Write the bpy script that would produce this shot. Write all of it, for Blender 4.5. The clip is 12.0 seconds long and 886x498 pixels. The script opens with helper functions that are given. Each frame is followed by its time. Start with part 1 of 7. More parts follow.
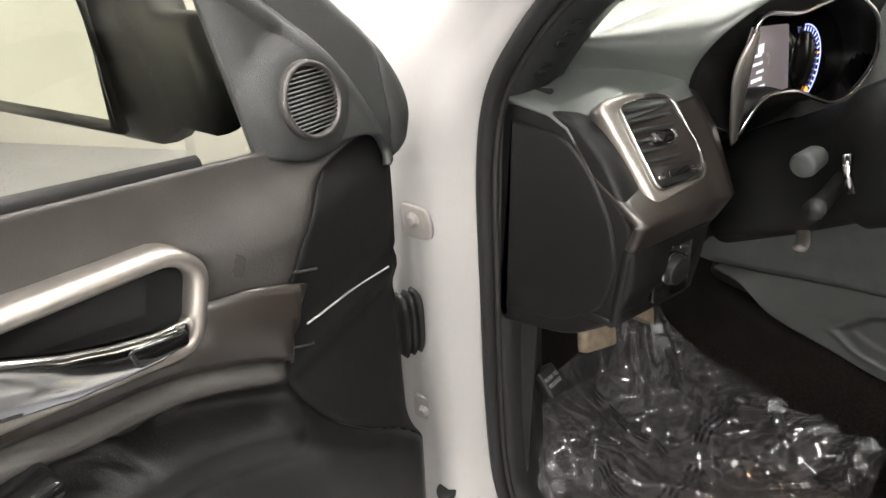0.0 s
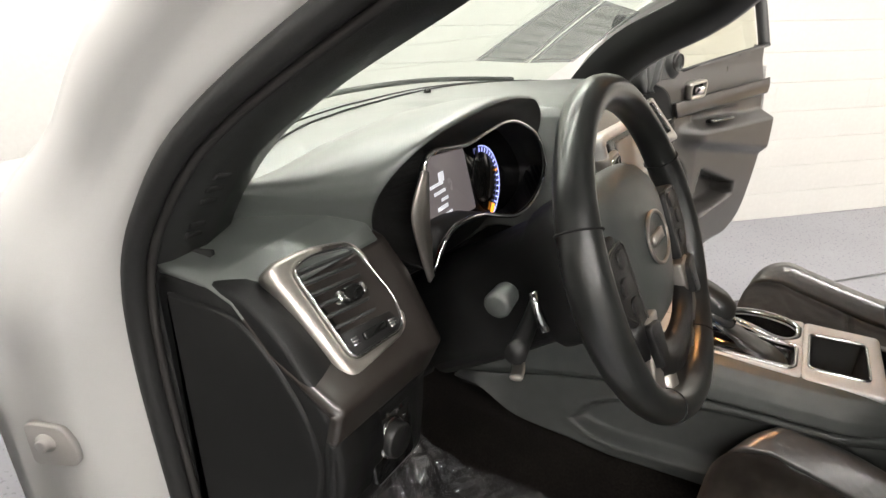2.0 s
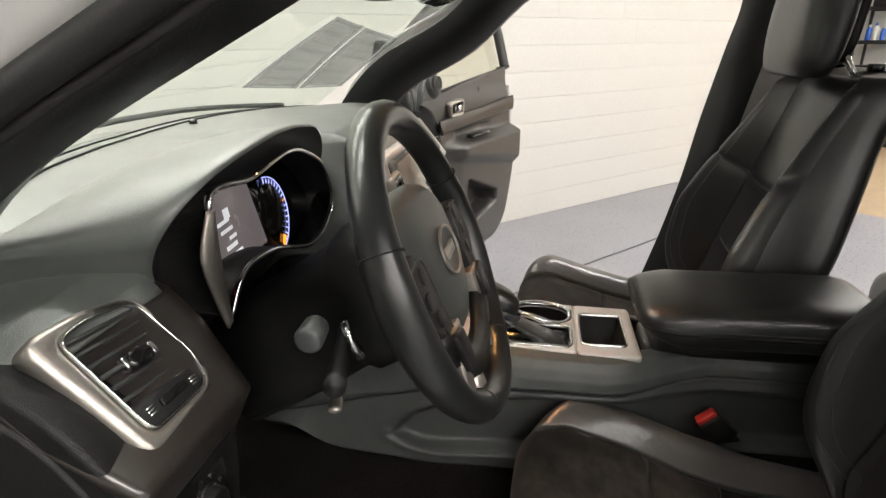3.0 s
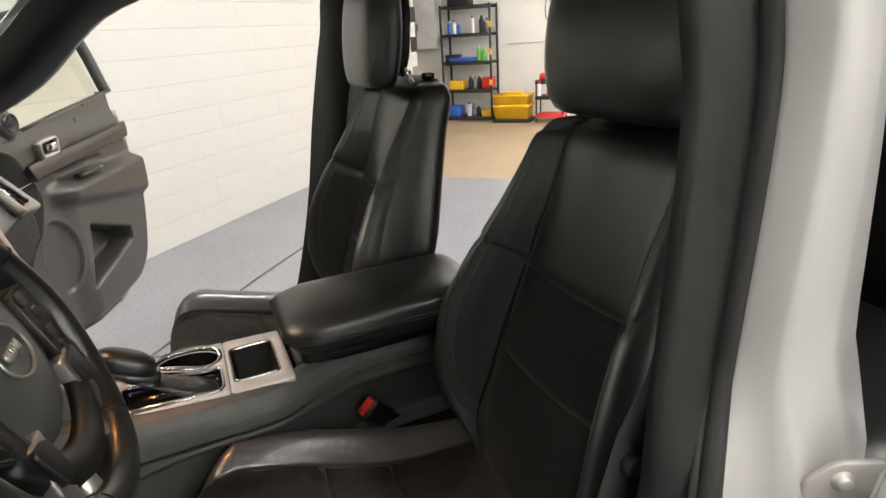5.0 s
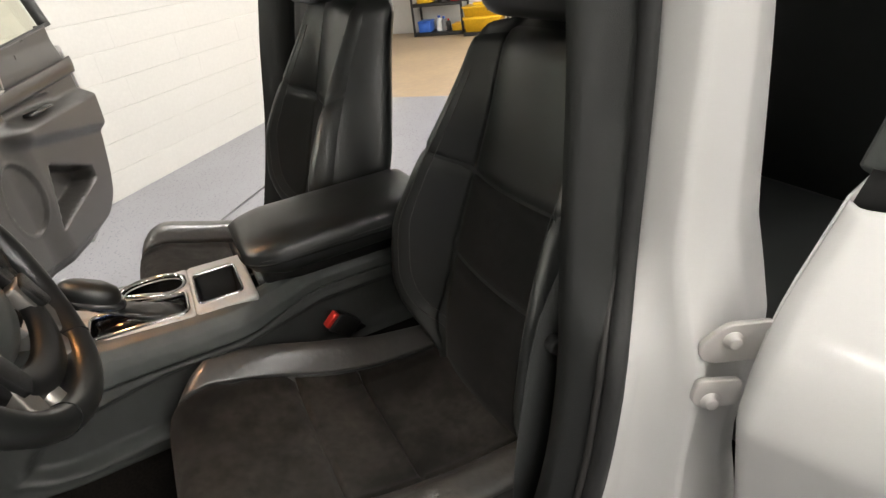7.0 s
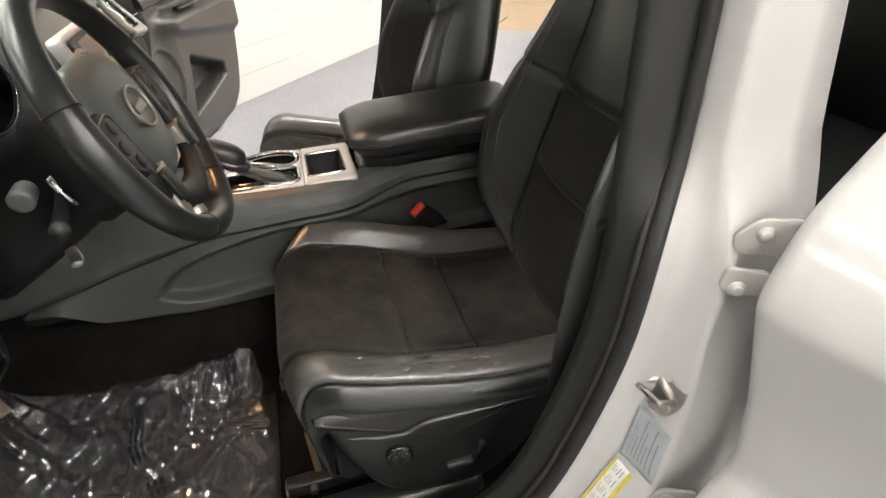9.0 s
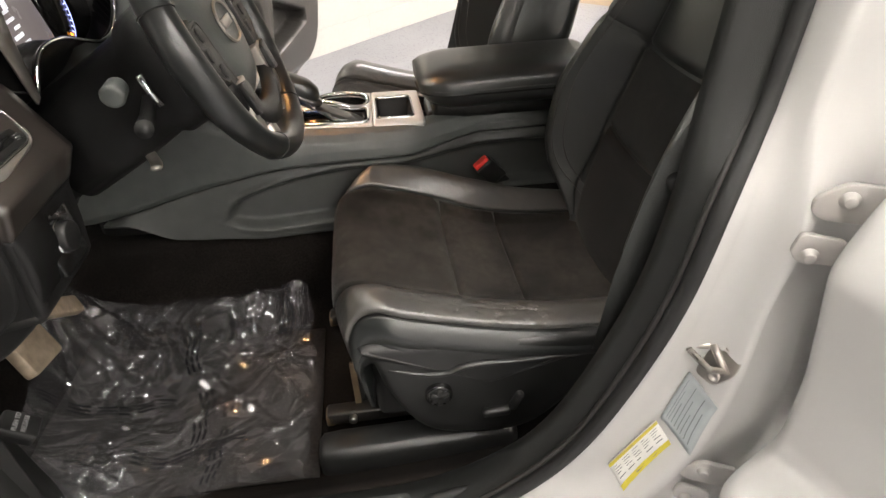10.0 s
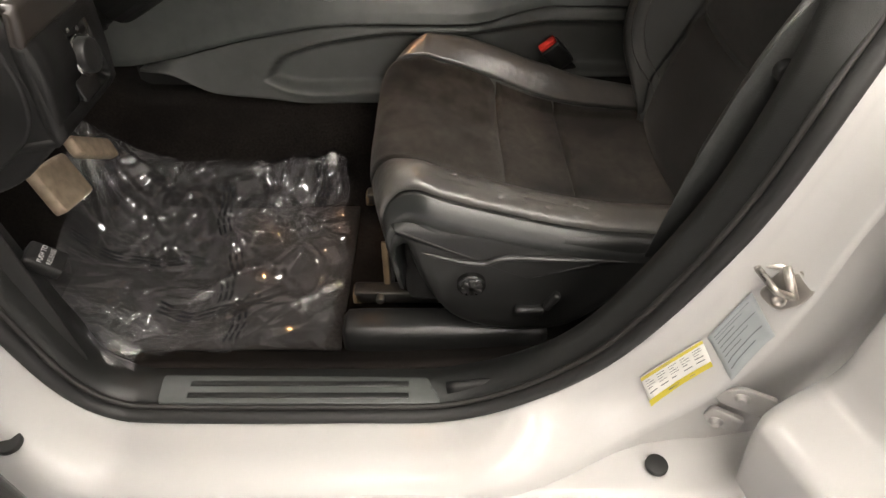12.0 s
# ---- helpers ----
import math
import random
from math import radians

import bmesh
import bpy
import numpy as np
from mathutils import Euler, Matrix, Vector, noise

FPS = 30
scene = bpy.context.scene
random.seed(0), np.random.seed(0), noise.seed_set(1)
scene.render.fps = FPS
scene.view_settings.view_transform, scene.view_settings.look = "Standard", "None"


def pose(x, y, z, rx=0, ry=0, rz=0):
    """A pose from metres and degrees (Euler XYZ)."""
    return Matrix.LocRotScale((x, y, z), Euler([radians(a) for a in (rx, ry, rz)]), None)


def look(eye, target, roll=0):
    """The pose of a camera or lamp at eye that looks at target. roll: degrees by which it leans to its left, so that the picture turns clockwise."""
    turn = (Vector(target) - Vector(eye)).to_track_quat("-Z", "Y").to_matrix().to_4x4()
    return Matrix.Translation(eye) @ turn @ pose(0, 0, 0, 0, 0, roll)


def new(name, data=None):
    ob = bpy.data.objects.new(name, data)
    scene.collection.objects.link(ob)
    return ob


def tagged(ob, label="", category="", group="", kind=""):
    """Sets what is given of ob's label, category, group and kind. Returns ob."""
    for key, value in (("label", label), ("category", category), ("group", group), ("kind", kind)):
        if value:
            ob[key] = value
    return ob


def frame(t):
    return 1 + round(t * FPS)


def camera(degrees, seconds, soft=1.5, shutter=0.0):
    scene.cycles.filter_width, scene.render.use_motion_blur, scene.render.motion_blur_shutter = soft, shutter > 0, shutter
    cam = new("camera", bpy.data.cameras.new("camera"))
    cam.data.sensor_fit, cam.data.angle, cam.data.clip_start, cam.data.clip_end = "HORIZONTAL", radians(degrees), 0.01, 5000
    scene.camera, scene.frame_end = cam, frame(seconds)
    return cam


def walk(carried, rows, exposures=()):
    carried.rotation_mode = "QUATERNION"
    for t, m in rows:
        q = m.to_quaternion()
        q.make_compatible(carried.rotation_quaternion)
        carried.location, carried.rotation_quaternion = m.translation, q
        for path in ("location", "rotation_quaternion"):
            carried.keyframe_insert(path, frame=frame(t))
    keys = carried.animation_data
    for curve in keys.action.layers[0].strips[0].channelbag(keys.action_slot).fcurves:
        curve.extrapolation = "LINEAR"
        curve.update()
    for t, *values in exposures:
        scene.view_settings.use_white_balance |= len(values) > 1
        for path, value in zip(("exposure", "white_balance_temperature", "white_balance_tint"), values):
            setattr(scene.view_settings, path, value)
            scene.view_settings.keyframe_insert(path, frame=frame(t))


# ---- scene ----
from mathutils.bvhtree import BVHTree

cam = camera(74.8, 12.0)
PATH = [
    (0, (-1.2, -0.058, 1.393), (-0.238, 1.403, 0.423), -1.9),
    (0.5, (-1.124, -0.07, 1.406), (-0.028, 1.335, 0.497), -1.2),
    (1, (-1.07, -0.084, 1.408), (0.166, 1.243, 0.565), -0.6),
    (1.5, (-1.034, -0.069, 1.413), (0.35, 1.152, 0.643), -0.4),
    (2, (-1.031, -0.013, 1.423), (0.558, 0.957, 0.693), -0.8),
    (2.5, (-1.035, 0.014, 1.429), (0.726, 0.656, 0.73), -0.7),
    (3, (-1.032, 0.002, 1.429), (0.827, 0.302, 0.757), -0.6),
    (3.5, (-1.032, -0.018, 1.429), (0.858, -0.077, 0.777), -0.7),
    (5.5, (-1.048, -0.119, 1.481), (0.617, -0.941, 0.74), -4.2),
    (6, (-1.066, -0.132, 1.481), (0.567, -0.958, 0.673), -5.2),
    (6.5, (-1.076, -0.144, 1.47), (0.533, -0.925, 0.576), -6.5),
    (8.5, (-1.217, -0.115, 1.445), (0.406, -0.598, 0.379), -5.7),
    (9, (-1.241, -0.107, 1.435), (0.394, -0.486, 0.346), -4.8),
    (9.5, (-1.263, -0.1, 1.417), (0.376, -0.385, 0.306), -3.3),
    (10, (-1.269, -0.092, 1.394), (0.357, -0.278, 0.245), -2.3),
    (10.5, (-1.268, -0.099, 1.371), (0.327, -0.205, 0.169), -1.6),
    (11, (-1.261, -0.09, 1.354), (0.286, -0.17, 0.089), -0.3),
    (11.5, (-1.249, -0.097, 1.337), (0.242, -0.136, 0.004), 0.2),
    (12, (-1.233, -0.087, 1.322), (0.192, -0.125, -0.08), 1.4),
]
EXPOSURES = [(0.0, 0.74, 6550, 11), (0.5, 0.83, 6550, 12), (1.2, 0.73, 6550, 11), (2.0, 0.45, 6550, 10), (2.6, 0.20, 6650, 10), (3.5, 0.14, 6550, 9), (6.5, 0.18, 6600, 9), (8.5, 0.54, 6550, 10),
             (10.0, 0.68, 6750, 11), (12.0, 0.76, 6950, 12)]
walk(cam, [(t, look(eye, target, roll)) for t, eye, target, roll in PATH], EXPOSURES)

# ---- light ----
world = bpy.data.worlds.new("world")
scene.world = world
world.use_nodes = True
world.node_tree.nodes["Background"].inputs[0].default_value = (0.8, 0.85, 0.9, 1)
world.node_tree.nodes["Background"].inputs[1].default_value = 0.15
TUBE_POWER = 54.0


# ---- materials ----
def mat(name, col, rough=0.5, metal=0.0, vary=0.15, scale=30.0, bump=0.0, bscale=400.0, col2=None, mix=0.5, mscale=6.0,
        coat=0.0, spec=0.5, rvary=0.1, emit=None, power=0.0, voronoi=False, sheen=0.0, coat_rough=0.06):
    """Surface with fine grain, a second colour in broad patches and fine relief."""
    m = bpy.data.materials.new(name)
    m.use_nodes = True
    nt = m.node_tree
    b = nt.nodes["Principled BSDF"]
    tc = nt.nodes.new("ShaderNodeTexCoord")
    n1 = nt.nodes.new("ShaderNodeTexNoise")
    n1.inputs["Scale"].default_value, n1.inputs["Detail"].default_value = scale, 5
    nt.links.new(tc.outputs["Object"], n1.inputs["Vector"])
    n2 = nt.nodes.new("ShaderNodeTexNoise")
    n2.inputs["Scale"].default_value, n2.inputs["Detail"].default_value = mscale, 3
    nt.links.new(tc.outputs["Object"], n2.inputs["Vector"])
    r1 = nt.nodes.new("ShaderNodeMapRange")
    r1.inputs[1].default_value, r1.inputs[2].default_value = 0.3, 0.7
    r1.inputs[3].default_value, r1.inputs[4].default_value = 1 - vary, 1 + vary
    nt.links.new(n1.outputs["Fac"], r1.inputs[0])
    two = nt.nodes.new("ShaderNodeMix")
    two.data_type = "RGBA"
    c2 = col2 or tuple(min(1, c * 0.85) for c in col)
    two.inputs[6].default_value, two.inputs[7].default_value = (*col, 1), (*c2, 1)
    r2 = nt.nodes.new("ShaderNodeMapRange")
    r2.inputs[1].default_value, r2.inputs[2].default_value, r2.inputs[4].default_value = 0.4, 0.65, mix
    nt.links.new(n2.outputs["Fac"], r2.inputs[0])
    nt.links.new(r2.outputs[0], two.inputs[0])
    mul = nt.nodes.new("ShaderNodeMix")
    mul.data_type, mul.blend_type = "RGBA", "MULTIPLY"
    mul.inputs[0].default_value = 1
    nt.links.new(two.outputs[2], mul.inputs[6])
    nt.links.new(r1.outputs[0], mul.inputs[7])
    nt.links.new(mul.outputs[2], b.inputs["Base Color"])
    r3 = nt.nodes.new("ShaderNodeMapRange")
    r3.inputs[3].default_value, r3.inputs[4].default_value = max(0.02, rough - rvary), min(1, rough + rvary)
    nt.links.new(n1.outputs["Fac"], r3.inputs[0])
    nt.links.new(r3.outputs[0], b.inputs["Roughness"])
    b.inputs["Metallic"].default_value = metal
    b.inputs["Specular IOR Level"].default_value = spec
    b.inputs["Coat Weight"].default_value = coat
    b.inputs["Coat Roughness"].default_value = coat_rough
    b.inputs["Sheen Weight"].default_value = sheen
    if bump:
        bp = nt.nodes.new("ShaderNodeBump")
        bp.inputs["Strength"].default_value, bp.inputs["Distance"].default_value = bump, 0.002
        if voronoi:
            nb = nt.nodes.new("ShaderNodeTexVoronoi")
            nb.inputs["Scale"].default_value = bscale
            nt.links.new(nb.outputs["Distance"], bp.inputs["Height"])
        else:
            nb = nt.nodes.new("ShaderNodeTexNoise")
            nb.inputs["Scale"].default_value, nb.inputs["Detail"].default_value = bscale, 3
            nt.links.new(nb.outputs["Fac"], bp.inputs["Height"])
        nt.links.new(tc.outputs["Object"], nb.inputs["Vector"])
        nt.links.new(bp.outputs[0], b.inputs["Normal"])
    if emit:
        b.inputs["Emission Color"].default_value = (*emit, 1)
        b.inputs["Emission Strength"].default_value = power
    return m


def glass(name, tint, gloss=0.06, rough=0.02):
    """Thin clear sheet: see-through with a gloss that grows at grazing angles."""
    m = bpy.data.materials.new(name)
    m.use_nodes = True
    nt = m.node_tree
    nt.nodes.remove(nt.nodes["Principled BSDF"])
    out = nt.nodes["Material Output"]
    tr, gl, mx, lw, pw, ad = (nt.nodes.new("ShaderNode" + k) for k in ("BsdfTransparent", "BsdfGlossy", "MixShader", "LayerWeight", "Math", "Math"))
    tr.inputs[0].default_value = (*tint, 1)
    gl.inputs["Roughness"].default_value = rough
    pw.operation, ad.operation = "POWER", "MULTIPLY_ADD"
    pw.inputs[1].default_value, ad.inputs[1].default_value, ad.inputs[2].default_value = 5.0, 0.6, gloss
    nt.links.new(lw.outputs["Facing"], pw.inputs[0])
    nt.links.new(pw.outputs[0], ad.inputs[0])
    nt.links.new(ad.outputs[0], mx.inputs[0])
    nt.links.new(tr.outputs[0], mx.inputs[1])
    nt.links.new(gl.outputs[0], mx.inputs[2])
    nt.links.new(mx.outputs[0], out.inputs[0])
    return m


paint = mat("pearl_white_paint", (0.475, 0.468, 0.459), 0.46, vary=0.015, scale=900, coat=0.5, coat_rough=0.12, mix=0.2, col2=(0.45, 0.448, 0.44))
blackplastic = mat("grained_black_plastic", (0.010, 0.010, 0.0102), 0.38, vary=0.2, bump=0.3, bscale=900, col2=(0.014, 0.014, 0.0135), spec=0.45)
sideplastic = mat("grained_side_plastic", (0.034, 0.0355, 0.035), 0.40, vary=0.15, bump=0.3, bscale=900, spec=0.5)
softplastic = mat("soft_grey_black_vinyl", (0.070, 0.076, 0.073), 0.36, vary=0.15, bump=0.25, bscale=700, col2=(0.058, 0.063, 0.0605), spec=0.6)
doorvinyl = mat("door_vinyl", (0.046, 0.0425, 0.040), 0.32, vary=0.12, bump=0.2, bscale=700, spec=0.6)
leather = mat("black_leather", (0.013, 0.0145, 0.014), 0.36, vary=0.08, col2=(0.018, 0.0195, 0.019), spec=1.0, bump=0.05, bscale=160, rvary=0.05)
lowervinyl = mat("dark_door_vinyl", (0.011, 0.0107, 0.0105), 0.40, vary=0.12, bump=0.2, bscale=700, spec=0.45)
# Worn leather, with the bolsters' sheen and warm highlight lifted into its base colour.
wornsheen = mat("worn_leather_pale_sheen", (0.066, 0.064, 0.061), 0.30, vary=0.05, scale=60, bump=0.30, bscale=75, voronoi=True, col2=(0.100, 0.090, 0.080), mscale=14, spec=1.0, rvary=0.04, coat=0.5, coat_rough=0.24)
suede = mat("dark_suede", (0.010, 0.0092, 0.0085), 0.9, vary=0.3, scale=60, bump=0.3, bscale=900, col2=(0.046, 0.042, 0.037), mix=0.9, mscale=5, spec=0.12, sheen=0.1)
# Vinyl lifted in tone: the windscreen glare on the pad is in its colour.
padvinyl = mat("dash_pad_vinyl_with_glare", (0.100, 0.110, 0.103), 0.40, vary=0.10, bump=0.25, bscale=700, spec=1.0, coat=0.6, coat_rough=0.34)
# Blacker copy of blackplastic: the lower dash's shade is partly in this tone.
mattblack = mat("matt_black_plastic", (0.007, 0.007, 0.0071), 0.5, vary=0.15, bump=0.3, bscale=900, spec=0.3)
returnblack = mat("return_black", (0.009, 0.009, 0.0095), 0.62, vary=0.1, scale=60, bump=0.05, bscale=700, spec=0.3)
# Same suede as the seat cushion, darkened here for the backrest's weaker light.
shadesuede = mat("shaded_dark_suede", (0.0095, 0.0095, 0.0092), 0.85, vary=0.3, scale=60, bump=0.3, bscale=900, col2=(0.016, 0.0158, 0.0152), mix=0.9, mscale=9, spec=0.15, sheen=0.08)
seatplastic = mat("black_seat_plastic", (0.0125, 0.0127, 0.0125), 0.36, vary=0.12, bump=0.15, bscale=900, spec=0.6)
consoleplastic = mat("grey_console_plastic", (0.052, 0.055, 0.0525), 0.40, vary=0.12, bump=0.2, bscale=900, spec=0.5)
trimplastic = mat("pillar_trim_plastic", (0.0125, 0.013, 0.0125), 0.42, vary=0.12, bump=0.25, bscale=800, spec=0.5)
rubber = mat("black_rubber_seal", (0.014, 0.014, 0.014), 0.55, vary=0.2, bump=0.1, bscale=300)
greyrubber = mat("worn_grey_rubber", (0.020, 0.0185, 0.0175), 0.6, vary=0.2, bump=0.1, bscale=300)
carpet = mat("black_carpet", (0.006, 0.005, 0.0045), 0.95, vary=0.5, scale=220, bump=0.8, bscale=900, col2=(0.017, 0.014, 0.012), mix=0.6, mscale=5, spec=0.1)
satin = mat("satin_silver_trim", (0.50, 0.47, 0.43), 0.36, metal=0.85, vary=0.05, scale=200)
silverpaint = mat("silver_paint", (0.66, 0.66, 0.655), 0.40, metal=0.35, vary=0.05, scale=300)
chrome = mat("chrome", (0.8, 0.8, 0.8), 0.07, metal=1.0, vary=0.02)
woodtrim = mat("dark_brown_trim", (0.026, 0.0215, 0.019), 0.3, vary=0.08, scale=50, coat=0.4, rvary=0.02)
gloss = mat("gloss_black", (0.008, 0.008, 0.008), 0.1, vary=0.05, coat=0.5)
# Near-black; in gaps, recesses and under the seats their shade is this colour.
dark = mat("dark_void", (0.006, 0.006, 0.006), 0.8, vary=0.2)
darksteel = mat("dark_rail_steel", (0.10, 0.095, 0.09), 0.35, metal=0.9, vary=0.2)
steel = mat("worn_steel", (0.5, 0.48, 0.45), 0.3, metal=1.0, vary=0.2, col2=(0.35, 0.3, 0.26))
bare = mat("painted_hinge", (0.36, 0.345, 0.33), 0.35, vary=0.06, coat=0.6, col2=(0.40, 0.37, 0.34))
pedalmat = mat("worn_pedal", (0.33, 0.26, 0.19), 0.6, vary=0.25, scale=60, col2=(0.2, 0.16, 0.12), bump=0.3)
redplastic = mat("red_plastic", (0.7, 0.04, 0.03), 0.35, vary=0.05)
blockwall = mat("white_block_paint", (0.50, 0.491, 0.470), 0.5, vary=0.03, scale=40, bump=0.25, bscale=120, col2=(0.47, 0.462, 0.443), mscale=2)
plaster = mat("white_plaster", (0.72, 0.71, 0.68), 0.6, vary=0.03, bump=0.1, bscale=60, mscale=1)
# Ceiling is out of view; its grey makes the tubes stand out in reflections.
ceilmat = mat("ceiling_grey", (0.26, 0.26, 0.255), 0.7, vary=0.03)
greywall = mat("fill_wall_paint", (0.70, 0.69, 0.67), 0.6, vary=0.05, mscale=1)
epoxy = mat("grey_epoxy_floor", (0.25, 0.25, 0.275), 0.3, vary=0.04, scale=60, col2=(0.21, 0.21, 0.23), mscale=1.5)
concrete = mat("tan_concrete", (0.36, 0.27, 0.175), 0.5, vary=0.12, scale=12, col2=(0.28, 0.21, 0.14), mscale=1.2)
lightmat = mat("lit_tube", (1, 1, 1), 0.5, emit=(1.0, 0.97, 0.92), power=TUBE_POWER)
windglass = glass("windscreen_glass", (0.86, 0.93, 0.87))
sideglass = glass("door_glass", (0.80, 0.80, 0.68))


# ---- mesh helpers ----
def smooth(me, on=True):
    me.polygons.foreach_set("use_smooth", [on] * len(me.polygons))


def mesh(verts, faces, name="mesh"):
    me = bpy.data.meshes.new(name)
    me.from_pydata([tuple(v) for v in verts], [], faces)
    bm = bmesh.new()
    bm.from_mesh(me)
    bmesh.ops.remove_doubles(bm, verts=bm.verts, dist=1e-5)
    bmesh.ops.recalc_face_normals(bm, faces=bm.faces)
    bm.to_mesh(me)
    bm.free()
    smooth(me)
    return me


def part(name, me, material, parent=None, label="", bevel=0.0, solid=0.0, subsurf=0, flat=False, offset=-1.0):
    ob = new(name, me)
    if material:
        me.materials.clear()
        me.materials.append(material)
    if flat:
        smooth(me, False)
    if parent:
        ob.parent = parent
    if label:
        ob["label"] = label
    if solid:
        md = ob.modifiers.new("solid", "SOLIDIFY")
        md.thickness, md.offset = solid, offset
    if bevel:
        md = ob.modifiers.new("bevel", "BEVEL")
        md.width, md.segments, md.limit_method, md.angle_limit = bevel, 3, "ANGLE", radians(40)
        md.harden_normals = False
    if subsurf:
        md = ob.modifiers.new("sub", "SUBSURF")
        md.levels = md.render_levels = subsurf
    return ob


def thing(name, label, category, at=None, group="", kind=""):
    ob = new(name)
    ob.empty_display_size = 0.05
    if at is not None:
        ob.matrix_world = at
    return tagged(ob, label, category, group, kind)


def loft(rings, closed=True, cap=True, loop=False):
    """Skin through rings of equal length."""
    n = len(rings[0])
    verts = [v for r in rings for v in r]
    faces = []
    m = len(rings)
    for i in range(m if loop else m - 1):
        a, b = i * n, ((i + 1) % m) * n
        for j in range(n if closed else n - 1):
            k = (j + 1) % n
            faces.append((a + j, a + k, b + k, b + j))
    if cap and closed and not loop:
        faces += [tuple(range(n)), tuple(range((m - 1) * n, m * n))]
    return mesh(verts, faces)


def sheet(f, nu, nv):
    """Grid surface f(u, v) for u, v in 0..1."""
    verts = [f(i / nu, j / nv) for j in range(nv + 1) for i in range(nu + 1)]
    w = nu + 1
    faces = [(j * w + i, j * w + i + 1, (j + 1) * w + i + 1, (j + 1) * w + i) for j in range(nv) for i in range(nu)]
    return mesh(verts, faces)


def puff(f, nu, nv, lift, edge=0.12):
    """Upholstered panel: f raised along its normal, dropping at its edges like a stitched seam."""
    def g(u, v):
        p = Vector(f(u, v))
        e = 0.01
        du = Vector(f(min(u + e, 1), v)) - Vector(f(max(u - e, 0), v))
        dv = Vector(f(u, min(v + e, 1))) - Vector(f(u, max(v - e, 0)))
        n = du.cross(dv).normalized()
        d = min(u, 1 - u, v, 1 - v) / edge
        k = 1 - (1 - min(d, 1)) ** 3
        return p + n * lift * (k * 1.0 - 0.35 * (1 - k))
    return sheet(g, nu, nv)


def key(pairs, t):
    """Smooth value at t through (t, value) pairs: cubic with limited slopes."""
    if isinstance(pairs[0][1], tuple):
        return tuple(key([(a, v[i]) for a, v in pairs], t) for i in range(len(pairs[0][1])))
    n = len(pairs)
    if t <= pairs[0][0]:
        return pairs[0][1]
    if t >= pairs[-1][0]:
        return pairs[-1][1]
    d = [(pairs[i + 1][1] - pairs[i][1]) / (pairs[i + 1][0] - pairs[i][0]) for i in range(n - 1)]

    def slope(i):
        if i in (0, n - 1):
            return d[0] if i == 0 else d[-1]
        a, b = d[i - 1], d[i]
        return 0.0 if a * b <= 0 else 2 * a * b / (a + b)
    for i in range(n - 1):
        a, b = pairs[i][0], pairs[i + 1][0]
        if t <= b:
            h = b - a
            k = (t - a) / h
            return (pairs[i][1] * (1 + 2 * k) * (1 - k) ** 2 + h * slope(i) * k * (1 - k) ** 2
                    + pairs[i + 1][1] * k * k * (3 - 2 * k) + h * slope(i + 1) * k * k * (k - 1))


def sstep(a, b, x):
    t = max(0.0, min(1.0, (x - a) / (b - a)))
    return t * t * (3 - 2 * t)


def spline(pts, n, closed=False):
    """n points of a Catmull-Rom curve through pts, evenly in parameter."""
    P = [Vector(p) for p in pts]
    m = len(P)
    out = []
    for i in range(n):
        t = i / n * m if closed else i / (n - 1) * (m - 1)
        k = min(int(t), m - 1 if closed else m - 2)
        f = t - k
        g = (lambda q: P[q % m]) if closed else (lambda q: P[max(0, min(m - 1, q))])
        a, b, c, d = g(k - 1), g(k), g(k + 1), g(k + 2)
        out.append(0.5 * (2 * b + (c - a) * f + (2 * a - 5 * b + 4 * c - d) * f * f + (3 * b - a - 3 * c + d) * f ** 3))
    return out


def tube(pts, r, n=10, closed=False, cap=True, flat=1.0, up=(0, 0, 1)):
    """Round rod along points; r may be a function of 0..1; flat squeezes it along its second axis."""
    P = [Vector(p) for p in pts]
    m = len(P)
    rings = []
    for i, p in enumerate(P):
        a, b = (P[i - 1], P[(i + 1) % m]) if closed else (P[max(i - 1, 0)], P[min(i + 1, m - 1)])
        t = (b - a).normalized()
        s = t.cross(Vector(up))
        s = s.normalized() if s.length > 1e-4 else t.orthogonal().normalized()
        u = s.cross(t).normalized()
        q = r(i / max(m - 1, 1)) if callable(r) else r
        rings.append([p + s * q * math.cos(2 * math.pi * j / n) + u * q * flat * math.sin(2 * math.pi * j / n) for j in range(n)])
    return loft(rings, cap=cap, loop=closed)


def rbox(sx, sy, sz, r=0.004, seg=2, at=(0, 0, 0), m=None):
    bm = bmesh.new()
    bmesh.ops.create_cube(bm, size=1)
    bmesh.ops.scale(bm, vec=(sx, sy, sz), verts=bm.verts)
    r = min(r, 0.49 * min(sx, sy, sz))
    if r > 0:
        bmesh.ops.bevel(bm, geom=bm.edges[:] + bm.verts[:], offset=r, segments=seg, profile=0.5, affect="EDGES")
    bmesh.ops.transform(bm, matrix=Matrix.Translation(at) @ (m or Matrix()), verts=bm.verts)
    me = bpy.data.meshes.new("box")
    bm.to_mesh(me)
    bm.free()
    smooth(me, r > 0)
    return me


